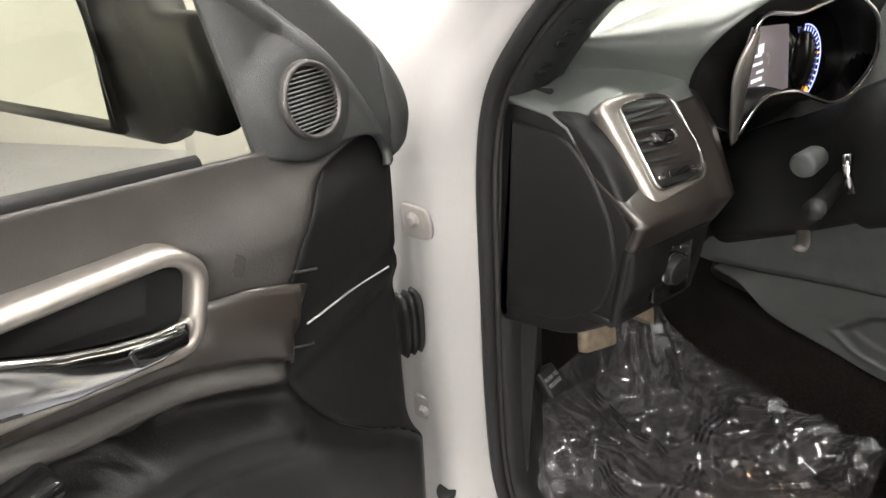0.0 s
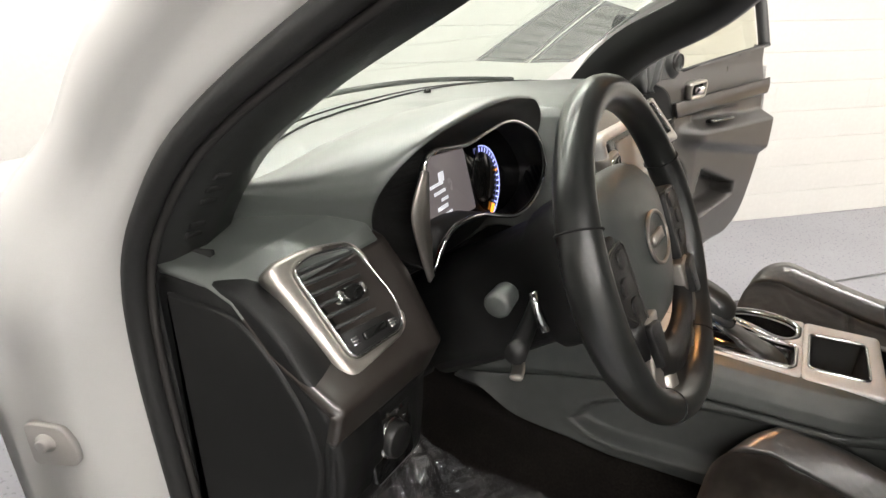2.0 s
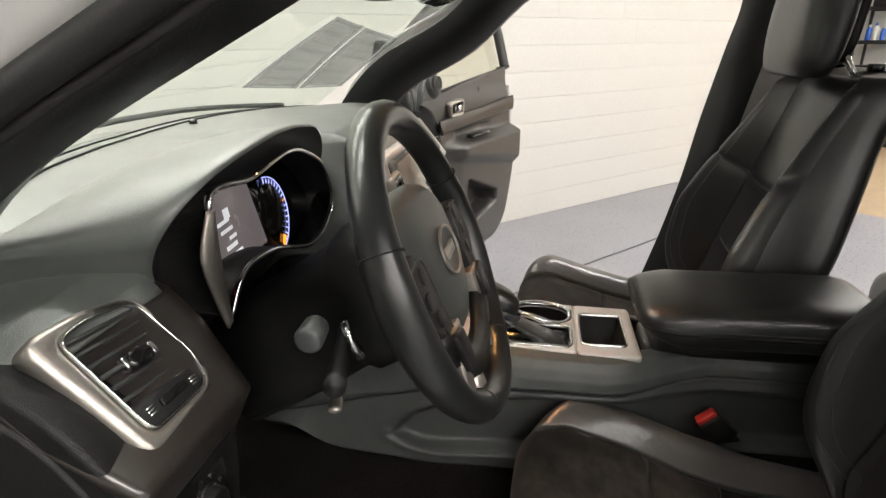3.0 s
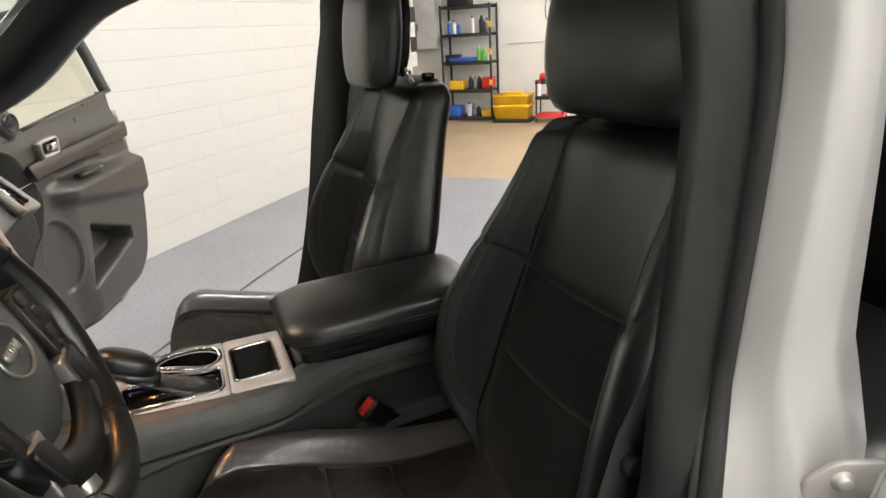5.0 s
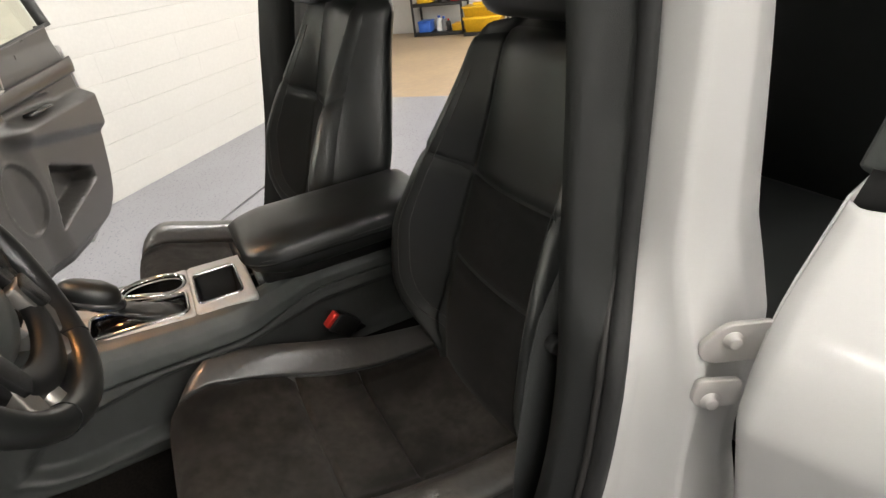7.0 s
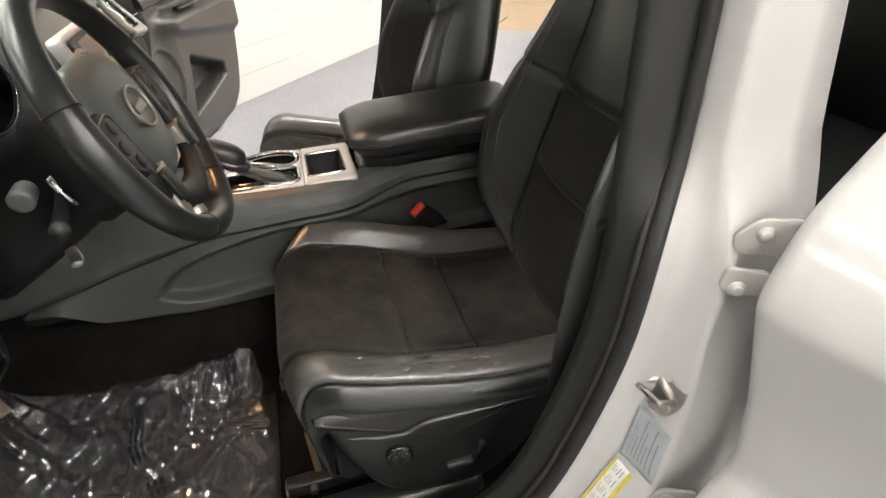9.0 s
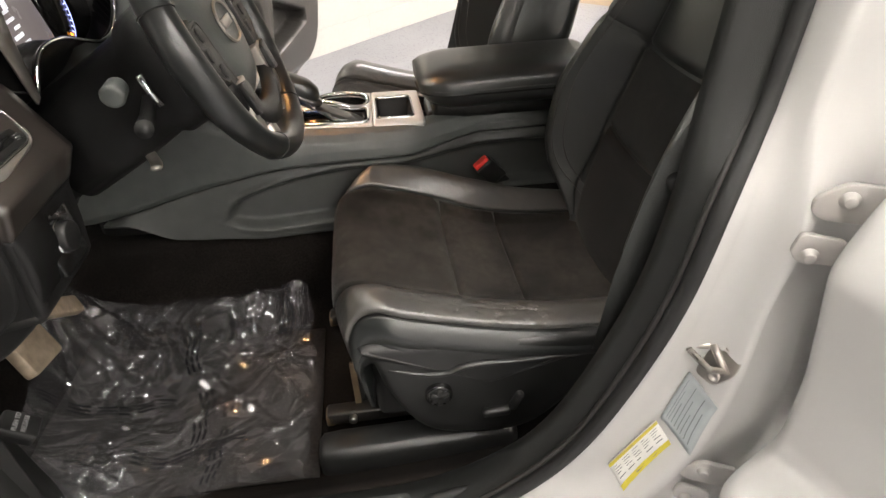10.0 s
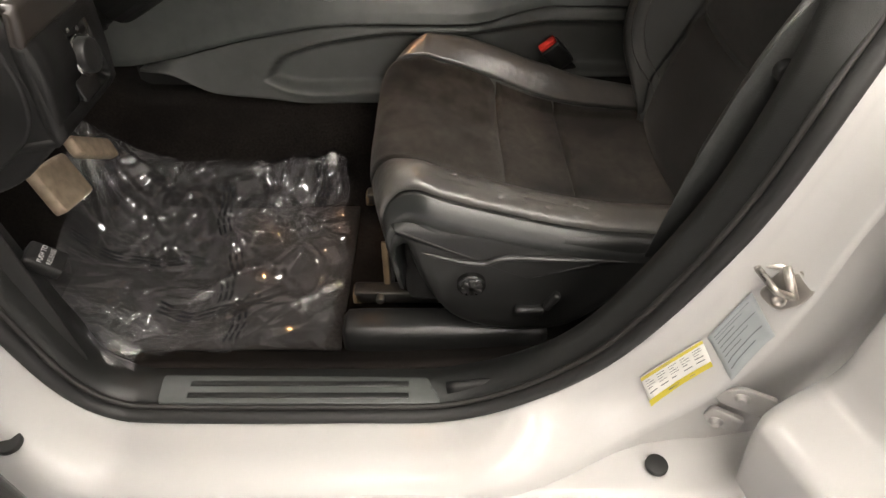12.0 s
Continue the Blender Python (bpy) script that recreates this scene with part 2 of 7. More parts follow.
def cyl(r, h, n=24, r2=None, m=None, bevel=0.0):
    bm = bmesh.new()
    bmesh.ops.create_cone(bm, cap_ends=True, segments=n, radius1=r, radius2=r if r2 is None else r2, depth=h)
    if bevel:
        bmesh.ops.bevel(bm, geom=[e for e in bm.edges if any(len(f.verts) > 4 for f in e.link_faces)], offset=bevel, segments=2, profile=0.5, affect="EDGES")
    if m:
        bmesh.ops.transform(bm, matrix=m, verts=bm.verts)
    me = bpy.data.meshes.new("cyl")
    bm.to_mesh(me)
    bm.free()
    smooth(me)
    return me


def rounded(pts, r, n=4):
    """2D polygon with rounded corners."""
    out = []
    m = len(pts)
    for i in range(m):
        a, b, c = Vector(pts[i - 1]), Vector(pts[i]), Vector(pts[(i + 1) % m])
        k = min(r, (a - b).length * 0.45, (c - b).length * 0.45)
        p, q = b + (a - b).normalized() * k, b + (c - b).normalized() * k
        for j in range(n + 1):
            t = j / n
            out.append((1 - t) ** 2 * p + 2 * t * (1 - t) * b + t * t * q)
    return out


def inset(pts, d):
    """2D polygon moved inwards by d along its corner normals."""
    m = len(pts)
    area = sum(pts[i - 1][0] * pts[i][1] - pts[i][0] * pts[i - 1][1] for i in range(m))
    s = 1 if area > 0 else -1
    out = []
    for i in range(m):
        t = (Vector(pts[(i + 1) % m]) - Vector(pts[i - 1])).normalized()
        out.append(Vector(pts[i]) + Vector((-t.y, t.x)) * d * s)
    return out


class Plane:
    """A local plane: o origin, u and v axes, n normal."""
    def __init__(self, o, u, v):
        self.o, self.u, self.v = Vector(o), Vector(u).normalized(), Vector(v).normalized()
        self.n = self.u.cross(self.v).normalized()

    def __call__(self, a, b, c=0.0):
        return self.o + self.u * a + self.v * b + self.n * c


def plate(pl, pts, lo, hi, bev=0.002):
    """Solid slab with outline pts, from height lo to hi over the plane, with an eased upper rim."""
    up = inset(pts, bev)
    return loft([[pl(p[0], p[1], lo) for p in pts], [pl(p[0], p[1], hi - bev) for p in pts], [pl(p[0], p[1], hi - bev * 0.3) for p in inset(pts, bev * 0.3)], [pl(p[0], p[1], hi) for p in up]])


def bezel(pl, pts, width, lo, hi, bev=0.002, n_in=None):
    """Ring with the outline pts and the given rim width."""
    inner = n_in or inset(pts, width)
    return loft([[pl(p[0], p[1], lo) for p in pts], [pl(p[0], p[1], hi - bev) for p in pts], [pl(p[0], p[1], hi) for p in inset(pts, bev)],
                 [pl(p[0], p[1], hi) for p in inset(inner, -bev)], [pl(p[0], p[1], hi - bev) for p in inner], [pl(p[0], p[1], lo) for p in inner]], loop=True)


def loft_floor(rings):
    n = len(rings[0])
    verts = [v for r in rings for v in r]
    faces = []
    for i in range(len(rings) - 1):
        for j in range(n):
            k = (j + 1) % n
            faces.append((i * n + j, i * n + k, (i + 1) * n + k, (i + 1) * n + j))
    faces.append(tuple(range((len(rings) - 1) * n, len(rings) * n)))
    return mesh(verts, faces)


def joined(parts):
    """One mesh out of several."""
    bm = bmesh.new()
    for me in parts:
        bm.from_mesh(me)
    me = bpy.data.meshes.new("joined")
    bm.to_mesh(me)
    bm.free()
    smooth(me)
    return me


def ellipse(a, b, n=28, p=2.0, cx=0.0, cy=0.0):
    out = []
    for i in range(n):
        t = 2 * math.pi * i / n
        c, s = math.cos(t), math.sin(t)
        out.append(Vector((cx + a * math.copysign(abs(c) ** (2 / p), c), cy + b * math.copysign(abs(s) ** (2 / p), s))))
    return out
# ---- the garage ----
E1, SN = Vector((0.70, -0.714, 0)), Vector((-0.714, -0.70, 0))
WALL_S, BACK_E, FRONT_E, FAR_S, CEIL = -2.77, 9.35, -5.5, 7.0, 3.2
ROOM = Matrix(((E1.x, SN.x, 0, 0), (E1.y, SN.y, 0, 0), (0, 0, 1, 0), (0, 0, 0, 1)))


def room_box(name, e0, e1, s0, s1, z0, z1, material, label, cat_="wall"):
    me = rbox(e1 - e0, s1 - s0, z1 - z0, 0, at=((e0 + e1) / 2, (s0 + s1) / 2, (z0 + z1) / 2))
    ob = part(name, me, material, flat=True)
    ob.matrix_world = ROOM
    return tagged(ob, label, cat_, kind="structure")


room_box("floor", FRONT_E - 0.3, 5.0, -5.6, FAR_S + 0.3, -0.12, 0.0, epoxy, "grey epoxy painted garage floor", "floor")
room_box("floor_far", 5.0, BACK_E + 0.3, -5.6, FAR_S + 0.3, -0.12, -0.003, concrete, "bare tan concrete floor beyond the epoxy", "floor")
wall_side = room_box("wall_side", FRONT_E, 7.2, WALL_S - 0.2, WALL_S, 0, CEIL, blockwall, "white painted concrete block wall beside the car")
wall_back = room_box("wall_back", BACK_E, BACK_E + 0.2, -5.5, FAR_S, 0, CEIL, plaster, "white painted back wall behind the shelf")
room_box("wall_front", FRONT_E - 0.2, FRONT_E, WALL_S - 0.2, FAR_S, 0, CEIL, plaster, "plain white wall before the car")
# Out of view; this wall's distance and tone are chosen for the fill light.
room_box("wall_far", FRONT_E, BACK_E, FAR_S, FAR_S + 0.2, 0, CEIL, greywall, "unseen pale wall on the driver side, toned for fill light")
room_box("wall_recess", 7.0, 7.2, -5.5, WALL_S - 0.2, 0, CEIL, plaster, "plain white return wall of the recess")
room_box("wall_recess_end", 7.2, BACK_E, -5.7, -5.5, 0, CEIL, plaster, "plain white end wall of the recess")
room_box("ceiling", FRONT_E - 0.2, BACK_E + 0.2, -5.7, FAR_S + 0.2, CEIL, CEIL + 0.15, ceilmat, "unseen grey garage ceiling, toned for reflections", "ceiling")


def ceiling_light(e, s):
    fx = thing("ceiling_light", "white ceiling fixture with a lit LED tube, out of view and placed for light", "light", ROOM @ Matrix.Translation((e, s, CEIL - 0.06)), "ceiling lights")
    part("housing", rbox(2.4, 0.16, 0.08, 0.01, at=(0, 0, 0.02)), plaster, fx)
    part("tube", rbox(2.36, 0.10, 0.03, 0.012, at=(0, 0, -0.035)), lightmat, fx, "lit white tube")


# Tubes are known by reflections only; rows added or dropped to balance light.
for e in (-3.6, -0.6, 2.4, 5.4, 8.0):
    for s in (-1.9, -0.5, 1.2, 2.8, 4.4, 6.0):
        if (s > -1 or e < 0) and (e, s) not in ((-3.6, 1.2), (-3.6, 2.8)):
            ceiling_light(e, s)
# ---- car body ----
APERTURE = [(0.214, 1.446), (0.379, 1.356), (0.463, 1.278), (0.508, 1.205), (0.522, 1.10), (0.513, 0.93), (0.497, 0.70), (0.472, 0.55), (0.42, 0.478),
            (0.335, 0.462), (0.06, 0.462), (-0.121, 0.470), (-0.25, 0.535), (-0.356, 0.647), (-0.440, 0.845), (-0.474, 1.01), (-0.49, 1.236),
            (-0.496, 1.38), (-0.488, 1.46), (-0.45, 1.56), (-0.30, 1.60), (-0.02, 1.55)]
NA = 120
FAR_APERTURE = APERTURE[:11] + [(-0.121, 0.470), (-0.25, 0.540), (-0.34, 0.660), (-0.398, 0.83), (-0.448, 1.03), (-0.483, 1.22), (-0.520, 1.39), (-0.548, 1.52), (-0.530, 1.62), (-0.30, 1.67), (0.02, 1.60)]
LOOP = spline([(0, y, z) for y, z in APERTURE], NA, closed=True)
LOOPS = {-1: LOOP, 1: spline([(0, y, z) for y, z in FAR_APERTURE], NA, closed=True)}


def weights(p):
    sill = 1 - sstep(0.475, 0.60, p.z)
    rear = (1 - sill) * sstep(0.15, -0.28, p.y)
    return 1 - sill - rear, sill, rear


def swept(side, front, sill, rear, grow, high=None, ahead=None):
    """Rings round the door opening; each profile lists (outwards, x); high takes over from rear up the centre pillar."""
    rings = []
    loop_ = LOOPS[side]
    for i, p in enumerate(loop_):
        t = (loop_[(i + 1) % NA] - loop_[i - 1]).normalized()
        nrm = Vector((0, t.z, -t.y))
        if nrm.y * (p.y - 0.0) + nrm.z * (p.z - 1.0) < 0:
            nrm = -nrm
        a, s, b = weights(p)
        f = key([(0.5, 1.6), (0.70, 1.5), (0.82, 1.2), (0.95, 0.85), (1.05, 0.86), (1.15, 1.0), (1.6, 1.0)], p.z) if grow else 1
        h = sstep(1.02, 1.16, p.z) if high else 0
        nrm = nrm.lerp(Vector((0, -1, 0)), sstep(1.0, 1.2, p.z) * b * (grow and p.y < -0.43)).normalized()
        back = [((1 - h) * q0 + h * r0, (1 - h) * q1 + h * r1) for (q0, q1), (r0, r1) in zip(rear, high or rear)]
        k = sstep(1.16, 1.30, p.z) if ahead else 0
        fore = [((1 - k) * q0 + k * r0, (1 - k) * q1 + k * r1) for (q0, q1), (r0, r1) in zip(front, ahead or front)]
        ring = []
        g = key([(0.90, 1.0), (1.00, 1.10), (1.08, 1.14), (1.16, 1.10), (1.32, 0.98), (1.48, 0.86)], p.z) if grow else 1
        for n_, ((oa, xa), (os_, xs), (ob_, xb)) in enumerate(zip(fore, sill, back)):
            o = a * oa + s * os_ + b * ob_ * f * (1 + (g - 1) * max(0.0, (n_ - 6) / 3))
            x = a * xa + s * xs + b * xb
            q = p + nrm * o
            ring.append(Vector((side * x, q.y, q.z)))
        rings.append(ring)
    return loft(rings, closed=False, cap=False, loop=True)


PAINT_A = [(0, 0.748), (0.002, 0.762), (0.006, 0.785), (0.014, 0.812), (0.025, 0.83), (0.045, 0.838), (0.065, 0.840), (0.085, 0.842), (0.105, 0.845), (0.13, 0.848)]
PAINT_U = [(0, 0.748), (0.003, 0.757), (0.012, 0.763), (0.026, 0.764), (0.036, 0.768), (0.044, 0.780), (0.056, 0.788), (0.074, 0.788), (0.092, 0.780), (0.104, 0.760)]
PAINT_S = [(0, 0.748), (0.0, 0.770), (-0.002, 0.805), (-0.002, 0.845), (0.012, 0.872), (0.028, 0.877), (0.045, 0.880), (0.09, 0.884), (0.125, 0.886), (0.16, 0.888)]
PAINT_B = [(0, 0.745), (0.012, 0.754), (0.036, 0.749), (0.064, 0.752), (0.078, 0.767), (0.088, 0.786), (0.097, 0.791), (0.105, 0.785), (0.165, 0.782), (0.225, 0.765)]
PAINT_H = [(0, 0.745), (0.010, 0.753), (0.030, 0.744), (0.065, 0.740), (0.086, 0.744), (0.094, 0.752), (0.102, 0.752), (0.112, 0.747), (0.150, 0.746), (0.176, 0.740)]
PAINT_L = [(0.046, 0.698), (0.050, 0.710), (0.054, 0.722), (0.058, 0.733), (0.062, 0.741), (0.067, 0.746), (0.076, 0.746), (0.11, 0.739), (0.155, 0.728), (0.205, 0.713)]
TRIM_A = [(0.004, 0.742), (-0.010, 0.738), (-0.020, 0.722), (-0.025, 0.690), (-0.015, 0.655), (0.03, 0.63)]
TRIM_FAR = [(0.004, 0.742), (-0.014, 0.738), (-0.034, 0.722), (-0.052, 0.690), (-0.050, 0.630), (0.05, 0.53)]
TRIM_S = [(0.004, 0.742), (-0.012, 0.736), (-0.016, 0.71), (-0.016, 0.672), (0.020, 0.650), (0.06, 0.645)]
TRIM_B = [(0.004, 0.740), (-0.009, 0.737), (-0.014, 0.727), (-0.032, 0.716), (-0.036, 0.700), (0.05, 0.64)]
TRIM_H = [(0.034, 0.703), (0.016, 0.704), (-0.006, 0.703), (-0.027, 0.702), (-0.036, 0.694), (0.05, 0.64)]

car = thing("car_body", "pearl white car body shell with both front doors open", "car body")
for side in (-1, 1):
    frame_mesh = part("door_frame", swept(side, PAINT_A, PAINT_S, PAINT_B, True, PAINT_L if side < 0 else PAINT_H, PAINT_U), paint, car, "pearl white painted door opening", solid=0.004).data
    if side < 0:
        driver_frame = frame_mesh
    part("pillar_trim", swept(side, TRIM_A if side < 0 else TRIM_FAR, TRIM_S, TRIM_B, False, TRIM_H if side < 0 else None), trimplastic, car, "black plastic pillar and sill trim", solid=0.003, offset=1)
    ring = []
    for i, p in enumerate(LOOPS[side]):
        t = (LOOPS[side][(i + 1) % NA] - LOOPS[side][i - 1]).normalized()
        nrm = Vector((0, t.z, -t.y))
        if nrm.y * p.y + nrm.z * (p.z - 1.0) < 0:
            nrm = -nrm
        hi = sstep(1.02, 1.16, p.z) * weights(p)[2] * (side < 0)
        ring.append(Vector((side * (0.752 - 0.046 * hi), p.y, p.z)) - nrm * (0.006 - 0.044 * hi))
    part("door_seal", tube(ring, 0.011, 10, closed=True, up=(1, 0, 0), flat=1.1), rubber, car, "black rubber door seal")
    lip = []
    for i, p in enumerate(LOOPS[side]):
        t = (LOOPS[side][(i + 1) % NA] - LOOPS[side][i - 1]).normalized()
        nrm = Vector((0, t.z, -t.y))
        if nrm.y * p.y + nrm.z * (p.z - 1.0) < 0:
            nrm = -nrm
        hi = sstep(1.02, 1.16, p.z) * weights(p)[2] * (side < 0)
        lip.append(Vector((side * (0.742 - 0.040 * hi), p.y, p.z)) - nrm * (0.017 - 0.042 * hi))
    part("seal_lip", tube(lip, 0.0045, 8, closed=True, up=(1, 0, 0)), greyrubber, car, "brownish grey rubber seal lip")

# roof, floor pan, rear cabin
part("roof", sheet(lambda u, v: (1.5 * (u - 0.5), 0.25 - 2.6 * v, 1.74 - 0.03 * (2 * u - 1) ** 2 - 0.06 * (1 - min(1, v * 6)) ** 2), 16, 16), paint, car, solid=0.03)
part("headliner", sheet(lambda u, v: (1.42 * (u - 0.5), 0.18 - 2.5 * v, 1.690 - 0.02 * (2 * u - 1) ** 2 - 0.05 * (1 - min(1, v * 6)) ** 2), 16, 16), mat("headliner_cloth", (0.5, 0.49, 0.46), 0.9), car, solid=0.01)


def floor_z(x, y):
    z = 0.425 + 0.42 * sstep(0.50, 0.95, y) + 0.02 * sstep(0.05, -0.3, y)
    z += 0.27 * (1 - sstep(0.145, 0.20, abs(x)))
    z += 0.06 * sstep(0.58, 0.68, abs(x))
    return z


part("floor_carpet", sheet(lambda u, v: (1.33 * (u - 0.5), 0.95 - 2.4 * v, floor_z(1.33 * (u - 0.5), 0.95 - 2.4 * v)), 60, 60), carpet, car, "dark brown black cabin carpet", solid=0.01)
part("firewall", rbox(1.5, 0.05, 0.72, 0.01, at=(0, 0.97, 0.71)), dark, car)
part("underbody", rbox(1.72, 3.6, 0.1, 0.02, at=(0, -0.4, 0.30)), dark, car)
for side in (-1, 1):
    part("rear_quarter", rbox(0.05, 1.0, 1.25, 0.02, at=(side * 0.80, -2.05, 1.0)), paint, car)
    part("rear_cabin_trim", rbox(0.03, 1.0, 1.2, 0.02, at=(side * 0.73, -1.95, 1.0)), dark, car)
    part("rear_sill", rbox(0.16, 1.75, 0.20, 0.02, 4, at=(side * 0.803, -0.84, 0.352)), paint, car)
    part("fender", sheet(lambda u, v, s=side: (s * (0.86 + 0.05 * math.sin(v * 3.0)), 0.62 + 1.2 * u, 0.35 + 0.75 * v - 0.05 * u), 8, 10), paint, car, "white front fender", solid=0.01)
part("tailgate", rbox(1.5, 0.06, 1.3, 0.02, at=(0, -2.4, 1.0)), dark, car)
part("bonnet", sheet(lambda u, v: (1.66 * (u - 0.5), 0.86 + 1.1 * v, 1.16 - 0.10 * v - 0.06 * (2 * u - 1) ** 4), 14, 10), paint, car, "white bonnet", solid=0.01)
# windscreen
part("windscreen", sheet(lambda u, v: (1.36 * (u - 0.5) * (1 - 0.1 * v), 0.80 - 0.12 * (2 * u - 1) ** 2 - 0.66 * v, 1.24 + 0.38 * v + 0.03 * math.sin(math.pi * v)), 20, 10), windglass, car, "clear green tinted windscreen").visible_shadow = False

# slots for the side defroster in the driver's pillar trim
for zz in (1.250, 1.270, 1.289, 1.307, 1.324):
    i = min((k for k in range(NA) if LOOP[k].y > 0.1), key=lambda k: abs(LOOP[k].z - zz))
    t = (LOOP[(i + 1) % NA] - LOOP[i - 1]).normalized()
    nrm = Vector((0, t.z, -t.y))
    nrm = nrm if nrm.y * LOOP[i].y + nrm.z * (LOOP[i].z - 1.0) > 0 else -nrm
    c = LOOP[i] - nrm * 0.0245
    fr_m = Matrix(((1, 0, 0), (0, t.y, nrm.y), (0, t.z, nrm.z))).to_4x4()
    part("defrost_slot", rbox(0.026, 0.009, 0.004, 0.0015, at=(-0.704, c.y, c.z), m=fr_m), dark, car, "dark side defroster slot")
# ---- seats ----
TOP_Z = 1.332


def seat_w(z):
    return key([(0.66, 0.150), (0.70, 0.160), (0.75, 0.190), (0.80, 0.226), (0.85, 0.243), (0.90, 0.250), (0.96, 0.251), (1.06, 0.232), (1.12, 0.218), (1.20, 0.200), (1.26, 0.194), (1.33, 0.192)], z)


def seat_in(z):
    """Half width of the insert as a share of the backrest's half width."""
    return key([(0.66, 0.130), (0.70, 0.143), (0.75, 0.163), (0.80, 0.172), (0.90, 0.170), (1.06, 0.150), (1.20, 0.131), (1.33, 0.126)], z) / seat_w(z)


def crown(z):
    q = max(0.0, min(1.0, (z - (TOP_Z - 0.055)) / 0.055))
    return 1 - math.sqrt(max(0.0, 1 - q * q))


def back_front(u, z):
    """Front face of a backrest; u across -1..1."""
    a = abs(u)
    yv = -0.322 - 0.284 * z + 0.012
    b = key([(0.66, 0.005), (0.71, 0.018), (0.76, 0.052), (0.82, 0.090), (0.88, 0.110), (0.97, 0.118), (1.06, 0.102), (1.16, 0.068), (1.25, 0.038), (1.33, 0.02)], z)
    ui = seat_in(z)
    y = yv - 0.014 * min(1, a / ui) ** 2 + (b + 0.014) * sstep(ui - 0.02, min(0.93, ui + 0.30), a)
    q = max(0.0, (a - 0.86) / 0.14)
    y -= (b + 0.045) * (1 - math.sqrt(max(0, 1 - q * q)))
    y -= 0.055 * crown(z) * (1 - 0.9 * sstep(0.6, 1.0, a))
    return Vector((u * seat_w(z) * (1 - 0.16 * crown(z)), y, z - 0.012 * a * a * sstep(1.2, 1.33, z)))


def back_rear(u, z):
    a = abs(u)
    side = back_front(1.0, z).y
    t = key([(0.66, 0.10), (0.95, 0.105), (1.25, 0.09), (1.33, 0.085)], z)
    yv = -0.322 - 0.284 * z - t + 0.045 * crown(z)
    return Vector((u * seat_w(z) * (1 - 0.16 * crown(z)), side + (min(yv, side - 0.01) - side) * (1 - a ** 4) ** 0.5, z - 0.012 * a * a * sstep(1.2, 1.33, z)))


IN_EDGE, OUT_EDGE = 0.72, 0.57


def cush_point(u, v):
    """Top of the driver's seat cushion; u across from the door (-1) to the tunnel (1), v from the rear to the front and down its face."""
    path = [(0, (-0.56, 0.676)), (0.20, (-0.40, 0.680)), (0.35, (-0.30, 0.694)), (0.50, (-0.19, 0.722)), (0.62, (-0.10, 0.750)), (0.70, (-0.052, 0.766)), (0.76, (-0.022, 0.768)), (0.81, (0.000, 0.756)), (0.87, (0.010, 0.730)), (1.0, (-0.004, 0.652))]
    y, z = key([(a, p) for a, p in path], v)
    a = abs(u)
    e = IN_EDGE if u > 0 else OUT_EDGE
    if u > 0:
        b = key([(0, 0.034), (0.20, 0.056), (0.35, 0.072), (0.50, 0.066), (0.62, 0.050), (0.72, 0.034), (0.80, 0.024), (0.88, 0.010), (1, 0.0)], v)
        z += 0.026 * sstep(0.15, 0.75, u) * sstep(0.30, 0.60, v) * sstep(1.0, 0.85, v)
    else:
        b = key([(0, 0.040), (0.35, 0.046), (0.62, 0.045), (0.76, 0.028), (0.86, 0.010), (1, 0.0)], v)
    b *= sstep(e - 0.13, e + 0.20, a)
    q = max(0.0, (a - 0.84) / 0.16)
    b -= 0.060 * (1 - math.sqrt(max(0, 1 - q * q)))
    w = 0.248 * (1 - 0.07 * sstep(-0.10, 0.01, y))
    return Vector((u * w, y - 0.030 * a ** 3 * sstep(0.6, 0.8, v) - (0.03 * sstep(0.6, 1.0, u) * sstep(0.6, 0.8, v)), z + b))


def seam(f, pts, r, lift, face):
    """Thread lying on the padded surface f(u, v), on the side that looks along face."""
    out = []
    for u, v in pts:
        du = Vector(f(u + 0.01, v)) - Vector(f(u - 0.01, v))
        dv = Vector(f(u, v + 0.004)) - Vector(f(u, v - 0.004))
        n = du.cross(dv).normalized()
        out.append(Vector(f(u, v)) + n * (lift if n.dot(Vector(face)) > 0 else -lift))
    return tube(out, r, 6)


def creased(f, amount):
    """Leather with fine sitting creases over the middle of its length."""
    def g(u, v):
        p = Vector(f(u, v))
        k = sstep(-0.05, -0.14, p.y) * sstep(-0.42, -0.30, p.y)
        n1 = 1 - abs(noise.noise(Vector((p.x * 80, p.y * 55 + p.x * 40, 1.0)))) * 2
        n2 = 1 - abs(noise.noise(Vector((p.x * 70, p.y * 60 - p.x * 45, 7.0)))) * 2
        return p - Vector((0, 0, amount * k * (max(0, n1) ** 5 + max(0, n2) ** 5)))
    return g


